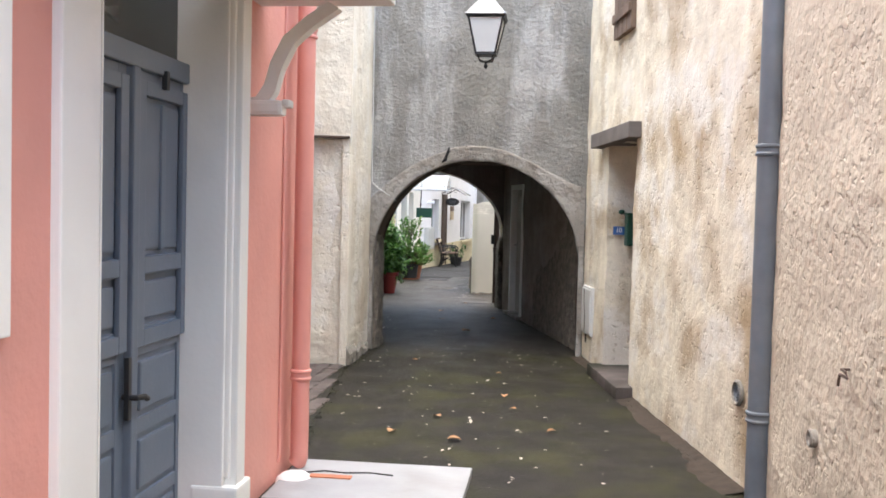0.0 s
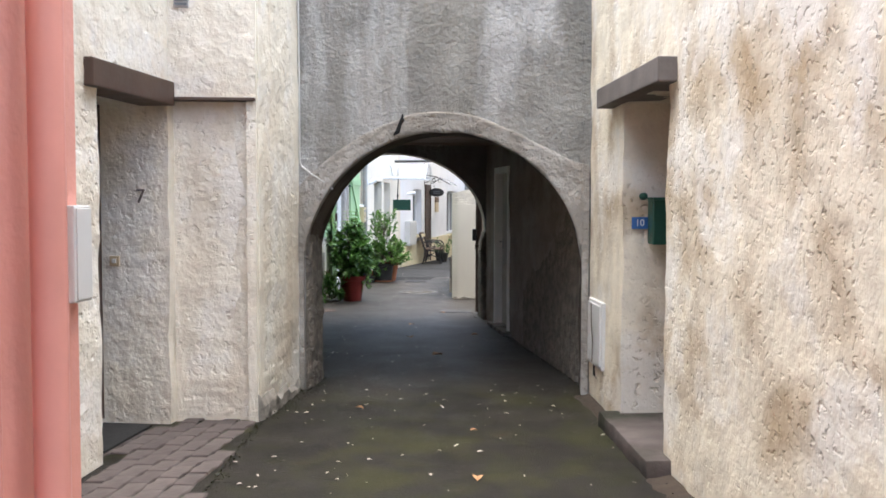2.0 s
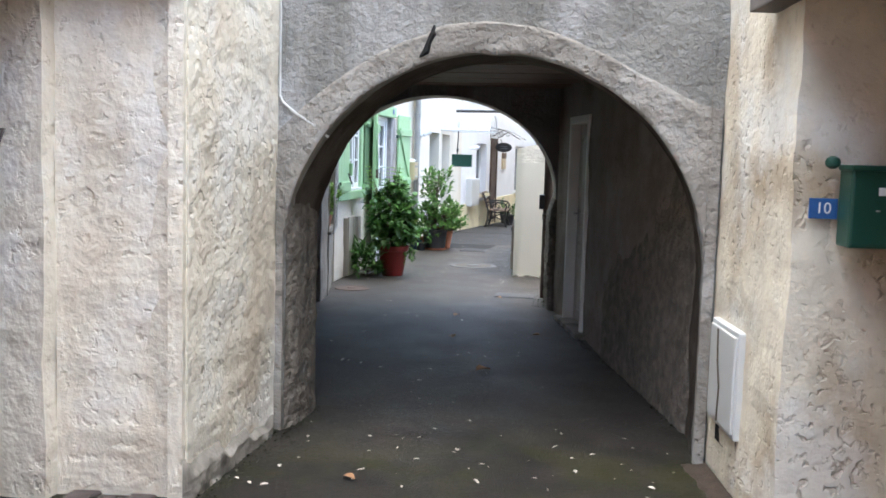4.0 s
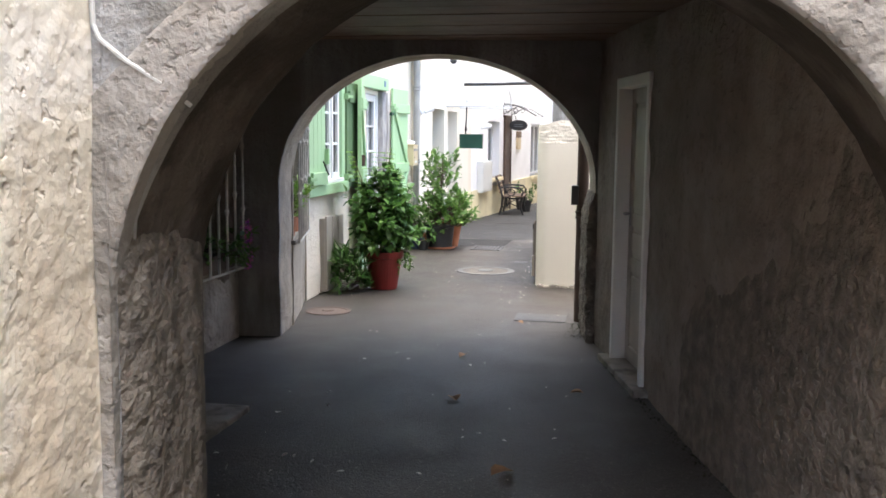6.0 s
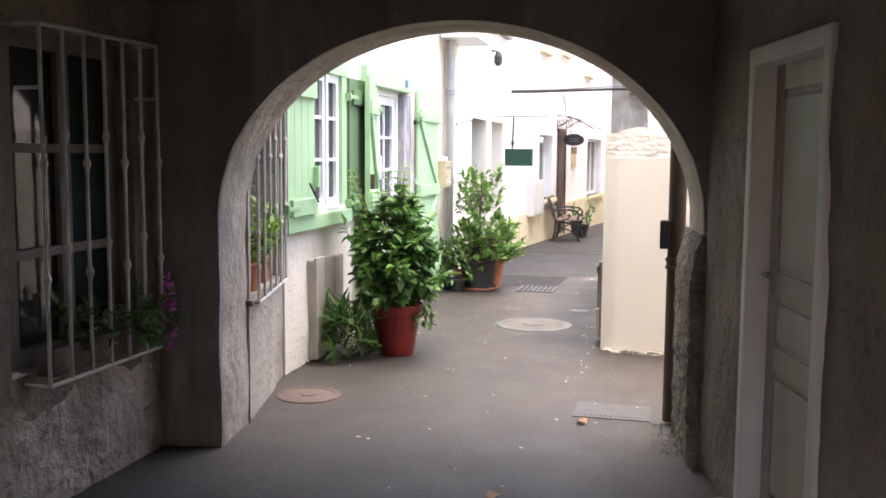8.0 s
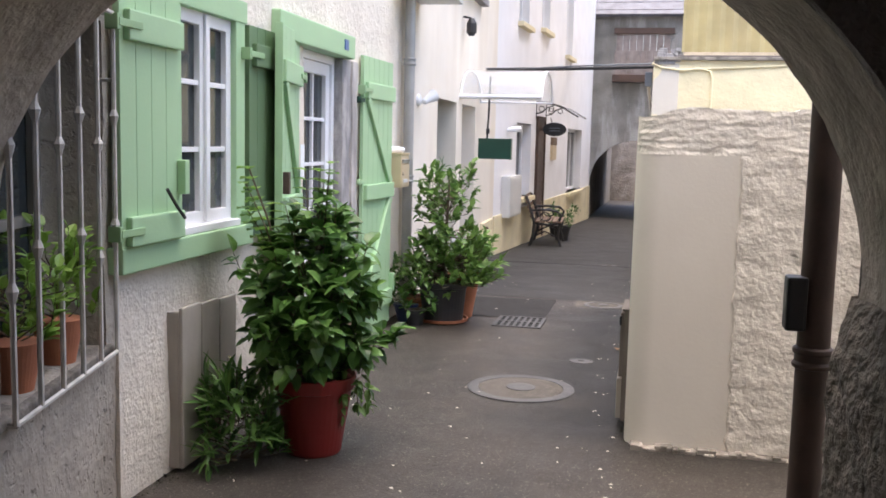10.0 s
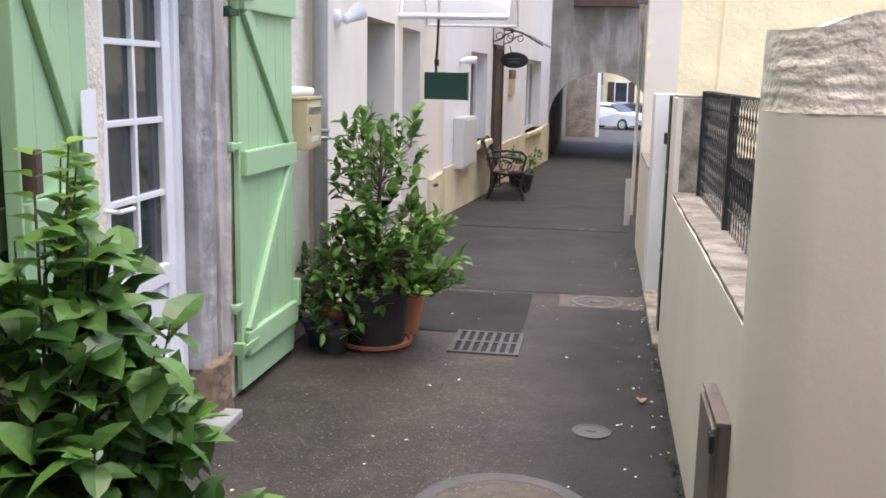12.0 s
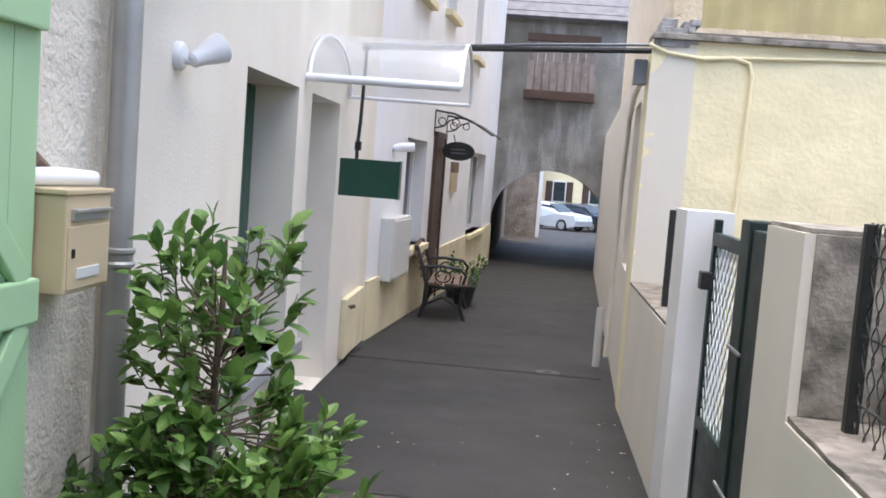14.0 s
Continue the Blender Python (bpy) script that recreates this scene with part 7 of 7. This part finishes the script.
def red_pot_shrub():
    t = thing("potted_shrub", pose(-2.92, 17.52, 0), "large dark green shrub in a red plastic pot", "potted plant")
    pot(t, [(0.128, 0.0), (0.135, 0.01), (0.185, 0.32), (0.2, 0.325), (0.207, 0.385), (0.198, 0.39), (0.185, 0.37)], RED_POT, 0.185, 0.36)
    shrub(t, (0, 0, 0.36), lambda u: (0.4 * math.sin(math.pi * (0.32 + 0.58 * u)), 0.14 + 0.72 * u), 104, 9, 0.102, 0.33, LEAF_A, 31, rise=0.25, droop=0.4, stem_r=0.005)
    bm, st = bmesh.new(), bmesh.new()
    random.seed(77)
    for k in range(12):
        a = random.uniform(0, math.tau)
        tip = Vector((-0.14 + 0.2 * math.cos(a), 0.2 * math.sin(a), random.uniform(1.12, 1.42)))
        root = Vector((tip.x * 0.4, tip.y * 0.4, 0.75))
        tube(st, [root, root.lerp(tip, 0.5) + Vector((0, 0, 0.06)), tip], [0.005, 0.004, 0.002], 5)
        for i in range(8):
            f = 0.45 + 0.55 * i / 7
            p = root.lerp(tip, f)
            for s in (-1, 1):
                side = Vector((math.cos(a + s * 1.3), math.sin(a + s * 1.3), 0.15))
                leaf(bm, p, side, Vector((0, 0, 1)), 0.095, 0.27)
    part("branching", st, BARK, t)
    shrub(t, (0, 0, 0.4), lambda u: (0.3, 0.05 + 0.4 * u), 40, 9, 0.1, 0.35, LEAF_A, 33, rise=0.1, droop=0.4, stem_r=0.005, name="inner_leaves")
    part("young_leaves", bm, LEAF_C, t, "bright light green young leaves")
    shrub(t, (0.2, 0.02, 0.36), lambda u: (0.11, -0.14 + 0.24 * u), 12, 9, 0.055, 0.25, LEAF_B, 12, rise=-0.3, droop=0.5, stem_r=0.003, name="trailing_leaves")


red_pot_shrub()


def laurel():
    t = thing("potted_shrub", pose(-3.06, 21.08, 0), "tall glossy green laurel shrub in a black plastic pot", "potted plant")
    pot(t, [(0.165, 0.01), (0.17, 0.02), (0.2, 0.3), (0.215, 0.305), (0.22, 0.34), (0.21, 0.345), (0.2, 0.33)], BLACK_POT, 0.2, 0.32)
    part("saucer", lathe(bmesh.new(), [(0.17, 0.0), (0.215, 0.012), (0.22, 0.035), (0.205, 0.034), (0.195, 0.02)], 36), TERRA, t, "terracotta saucer")

    shrub(t, (0.1, 0, 0.32), lambda u: (0.45 - 0.1 * u, 0.06 + 0.38 * u), 105, 9, 0.082, 0.27, LEAF_B, 5, rise=0.35, droop=0.15, rosette=True, stem_r=0.005)
    shrub(t, (0.03, 0, 0.72), lambda u: (0.33 - 0.1 * u, 0.0 + 0.66 * u), 66, 9, 0.08, 0.28, LEAF_B, 15, rise=0.4, droop=0.15, stem_r=0.004, name="upper_leaves")
    shrub(t, (0.0, 0, 0.32), lambda u: (0.34, 0.0 + 0.45 * u), 70, 7, 0.07, 0.26, LEAF_B, 6, rise=0.2, droop=0.3, stem_r=0.004, name="inner_leaves")
    bm = tube(bmesh.new(), [(0, 0, 0.32), (0.01, 0.01, 0.7), (0.03, 0, 1.1), (0.03, 0, 1.3)], [0.018, 0.014, 0.01, 0.005], 8)
    part("trunk", bm, BARK, t)
    p = thing("flower_pot", pose(-2.98, 21.36, 0), "terracotta flower pot behind the laurel", "flower pot")
    pot(p, [(0.12, 0.0), (0.17, 0.3), (0.19, 0.3), (0.2, 0.37), (0.19, 0.375), (0.18, 0.35)], TERRA, 0.18, 0.34)
    shrub(p, (0, 0, 0.34), lambda u: (0.22, 0.02 + 0.2 * u), 18, 8, 0.06, 0.22, LEAF_A, 44, stem_r=0.003)


laurel()


def small_pots():
    random.seed(9)
    for x, y, r, h, m, lm, lab, k in ((-3.36, 20.98, 0.1, 0.15, BLUE_POT, LEAF_A, "small leafy plant in a dark blue pot", 1), (-3.24, 20.84, 0.085, 0.13, BLACK_POT, LEAF_A, "small plant in a black pot", 2), (-3.3, 21.12, 0.12, 0.2, TERRA, LEAF_A, "dark fern in a terracotta pot", 3),
                                      (-3.0, 31.1, 0.16, 0.28, BLACK_POT, LEAF_A, "leafy plant in a black pot beside the bench", 4), (-3.2, 32.0, 0.14, 0.3, BLACK_POT, LEAF_B, "potted plant against the white wall", 5)):
        t = thing("potted_plant", pose(x, y, floor_z(y)), lab, "potted plant")
        pot(t, [(r * 0.7, 0), (r, h * 0.85), (r * 1.08, h * 0.87), (r * 1.08, h), (r, h)], m, r * 0.9, h * 0.9)
        shrub(t, (0, 0, h), lambda u: (r * 2.0, 0.02 + (0.35 if k in (3, 4) else 0.2) * u), 26 if k in (3, 4) else 12, 8, 0.075, 0.22, lm, 50 + k, stem_r=0.003, rise=0.4)
    t = thing("low_shrub", pose(-3.22, 17.3, 0), "low dark shrub growing at the wall foot", "shrub")
    shrub(t, (0, 0, 0.0), lambda u: (0.28 * (1 - 0.4 * u), 0.05 + 0.4 * u), 70, 9, 0.13, 0.085, LEAF_A, 61, rise=0.5, stem_r=0.004)
    t = thing("window_plant", SW @ pose(0.35, 0.08, 0.7), "yellow-green plant in a terracotta pot on the barred sill", "potted plant")
    pot(t, [(0.06, 0), (0.085, 0.13), (0.09, 0.16), (0.08, 0.16)], TERRA, 0.075, 0.14)
    shrub(t, (0, 0, 0.14), lambda u: (0.16, 0.03 + 0.3 * u), 30, 8, 0.06, 0.28, LEAF_C, 62, stem_r=0.003)
    t = thing("window_plant", SW @ pose(0.75, 0.08, 0.7), "yellow-green plant in a terracotta pot on the barred sill", "potted plant")
    pot(t, [(0.06, 0), (0.085, 0.13), (0.09, 0.16), (0.08, 0.16)], TERRA, 0.075, 0.14)
    shrub(t, (0, 0, 0.14), lambda u: (0.15, 0.03 + 0.34 * u), 30, 8, 0.06, 0.28, LEAF_C, 63, stem_r=0.003)
    t = thing("window_flowers", pose(-3.36, 14.66, 0.6), "trailing green plant with purple and red flowers in the grille", "flowers")
    part("trough", boxes((-0.05, 0.03, -0.62, 0.16, -0.02, 0.1), bevel=0.01), BROWN_DOOR, t)
    shrub(t, (0.0, -0.2, 0.08), lambda u: (0.3, 0.0 + 0.22 * u), 34, 7, 0.06, 0.25, LEAF_A, 64, rise=0.2, stem_r=0.003)
    shrub(t, (0.02, 0.08, 0.06), lambda u: (0.16, -0.06 + 0.16 * u), 24, 7, 0.055, 0.25, LEAF_B, 65, rise=0.0, stem_r=0.003, name="trailing_leaves")
    shrub(t, (0.08, 0.2, 0.04), lambda u: (0.028, -0.06 + 0.34 * u), 34, 8, 0.03, 0.45, FLOWER, 66, rise=0.1, stem_r=0.002, name="blossom")


small_pots()


# ---- paving, fallen leaves ----
def paving():
    """Interlocking wavy-edged pavers in staggered rows along the house."""
    p = new("paving")
    structure(p, "worn pinkish interlocking pavers before the brown door", "pavement")
    random.seed(14)
    shapes = []
    for k in range(6):
        bm = bmesh.new()
        ring = []
        for u, v in ((0, 0), (0.35, 0.012), (0.65, -0.012), (1, 0), (1, 1), (0.65, 0.988), (0.35, 1.012), (0, 1)):
            ring.append((u * 0.224 + 0.002 * random.uniform(-1, 1), v * 0.118 + (0.006 if u in (0.35,) else -0.006 if u == 0.65 else 0) + 0.002 * random.uniform(-1, 1)))
        cx, cy = 0.112, 0.059
        lo = [bm.verts.new((x, y, -0.03)) for x, y in ring]
        mid = [bm.verts.new((x, y, -0.003)) for x, y in ring]
        up = [bm.verts.new((cx + (x - cx) * 0.95, cy + (y - cy) * 0.91, 0.004 + 0.002 * random.uniform(-1, 1))) for x, y in ring]
        for a, b in ((lo, mid), (mid, up)):
            for q in range(8):
                bm.faces.new((a[q], a[(q + 1) % 8], b[(q + 1) % 8], b[q]))
        bm.faces.new(up)
        me = bpy.data.meshes.new("paving_stone")
        bm.normal_update()
        bm.to_mesh(me)
        bm.free()
        me.materials.append(PAVER)
        shapes.append(me)
    col, x = 0, -2.93
    while x < -1.7:
        y = 6.05 + (0.115 if col % 2 else 0.0)
        while y < 9.3:
            edge = -1.6 - (y - 7.0) * 0.15
            if x + 0.11 < edge and (x > -2.49 or 8.27 < y < 9.05):
                ob = new("paving_stone", random.choice(shapes))
                ob.parent = p
                ob.matrix_basis = pose(x + 0.118, y, 0.004 + 0.008 * random.random(), random.uniform(-1.2, 1.2), random.uniform(-1.2, 1.2), 90 + random.uniform(-1.5, 1.5))
            y += 0.231
        x += 0.125
        col += 1


paving()


def litter():
    random.seed(23)
    bm = bmesh.new()
    for i in range(420):
        y = random.uniform(5.5, 16.5)
        x = random.uniform(-1.8, 0.9 - (y - 6) * 0.13) if y < 11 else random.uniform(-2.6, -0.4 - (y - 12) * 0.05)
        if y > 11 and random.random() < 0.6:
            continue
        leaf(bm, Vector((x, y, 0.006)), Vector((random.gauss(0, 1), random.gauss(0, 1), 0.12)), Vector((0, 0, 1)), random.uniform(0.3, 1.0) ** 2 * 0.045, random.uniform(0.15, 0.45), fold=0.3, droop=0.1)
    t = link("fallen_petals", bm, PALE_LEAF)
    tagged(t, "small pale petals and bits scattered on the ground", "litter", kind="stuff")
    bm = bmesh.new()
    for i in range(160):
        y = random.uniform(16.5, 25)
        x = random.uniform(-3.4, -1.5)
        if random.random() < 0.5:
            x = -1.47 - 0.2 * random.random() ** 2
        leaf(bm, Vector((x, y, floor_z(y) + 0.005)), Vector((random.gauss(0, 1), random.gauss(0, 1), 0.1)), Vector((0, 0, 1)), random.uniform(0.008, 0.025), 0.35, fold=0.3, droop=0.1)
    t = link("crumbs", bm, PALE_LEAF)
    tagged(t, "tiny pale crumbs of render along the wall foot", "litter", kind="stuff")
    for i, (x, y, s) in enumerate(((-0.55, 6.6, 0.1), (-1.0, 6.75, 0.09), (-0.75, 7.3, 0.08), (0.1, 7.0, 0.07), (-0.3, 8.2, 0.08), (-1.3, 9.9, 0.07), (-1.0, 12.4, 0.13), (-1.45, 13.6, 0.11), (-0.75, 13.9, 0.08), (-1.6, 14.7, 0.09), (-1.35, 16.0, 0.08), (-0.4, 9.3, 0.06), (-1.55, 20.35, 0.07), (-0.2, 7.7, 0.06))):
        bm = bmesh.new()
        leaf(bm, Vector((-s / 2, 0, 0.012)), Vector((1, 0.1, 0.1)), Vector((0, 0, 1)), s, 0.38, fold=0.45, droop=0.25)
        t = link("fallen_leaf", bm, DRY_LEAF)
        t.matrix_world = pose(x, y, floor_z(y), 0, 0, i * 67)
        tagged(t, "curled dry brown leaf on the asphalt", "leaf", "fallen leaves")


litter()


def moss_line(lines, seed, label, size=1.0):
    """Crumbs of moss, dirt and plaster gathered along the feet of walls."""
    random.seed(seed)
    bm = bmesh.new()
    for (x0, y0), (x1, y1), n, spread, side in lines:
        for i in range(n):
            f, o = random.random(), spread * random.random() ** 2.5
            x, y = x0 + (x1 - x0) * f + side * o, y0 + (y1 - y0) * f
            s = size * random.uniform(0.012, 0.04) * (1.2 - 0.8 * o / spread)
            leaf(bm, Vector((x, y, floor_z(y) + 0.002)), Vector((random.gauss(0, 1), random.gauss(0, 1), random.uniform(0, 0.9))), Vector((0, 0, 1)), s, 0.5, fold=0.5, droop=0.2)
    t = link("moss", bm, MOSSY)
    tagged(t, label, "moss", kind="stuff")


moss_line([((1.19, 5.75), (0.78, 8.3), 900, 0.16, -1), ((0.6, 9.6), (0.42, 10.6), 300, 0.16, -1), ((-1.93, 9.45), (-1.9, 11.1), 500, 0.2, 1), ((-2.45, 9.33), (-1.95, 9.4), 120, 0.05, 0), ((-1.52, 6.2), (-1.92, 9.45), 420, 0.09, 1)], 71, "dark moss and dirt along the wall feet of the first alley", 0.5)
moss_line([((-0.6, 14.7), (0.33, 11.2), 500, 0.12, -1), ((-0.85, 16.1), (-0.75, 15.5), 300, 0.2, -1), ((-1.45, 18.2), (-1.44, 21.9), 350, 0.06, -1), ((-1.43, 23.2), (-1.0, 33.0), 500, 0.08, -1), ((-3.42, 16.7), (-3.42, 18.2), 150, 0.08, 1), ((-3.68, 24.5), (-3.5, 32.0), 300, 0.08, 1)], 72, "dirt and moss along the wall feet beyond the passage", 0.45)


def dirt_strip(a, b, width, seed, label):
    """A ragged bed of black damp dirt against a wall foot; it lies to the left of the line from a to b."""
    bm = bmesh.new()
    m = line(a, b)
    n = int(span(a, b) / 0.03)
    rows = []
    for i in range(n + 1):
        x = span(a, b) * i / n
        w = width * (0.75 + 0.45 * noise.noise(Vector((x * 1.4, seed, 0))) + 0.25 * noise.noise(Vector((x * 9, seed, 3))))
        rows.append([bm.verts.new(m @ Vector((x, w * f, 0.02 * (1 - f) ** 2 + 0.004 + 0.003 * noise.noise(Vector((x * 20, f * 8, seed)))))) for f in (0.0, 0.3, 0.6, 0.85, 1.0)])
        rows[-1][-1].co.z = -0.004
    for p, q in zip(rows, rows[1:]):
        for k in range(4):
            bm.faces.new((p[k], q[k], q[k + 1], p[k + 1]))
    structure(link("dirt_strip", bm, SOIL, smooth=True), label, "dirt")


dirt_strip((1.2, 5.7), (0.78, 8.35), 0.2, 1, "black damp dirt along the foot of the roughcast wall")
dirt_strip((0.58, 9.55), (0.41, 10.6), 0.14, 2, "black damp dirt by the arch foot")
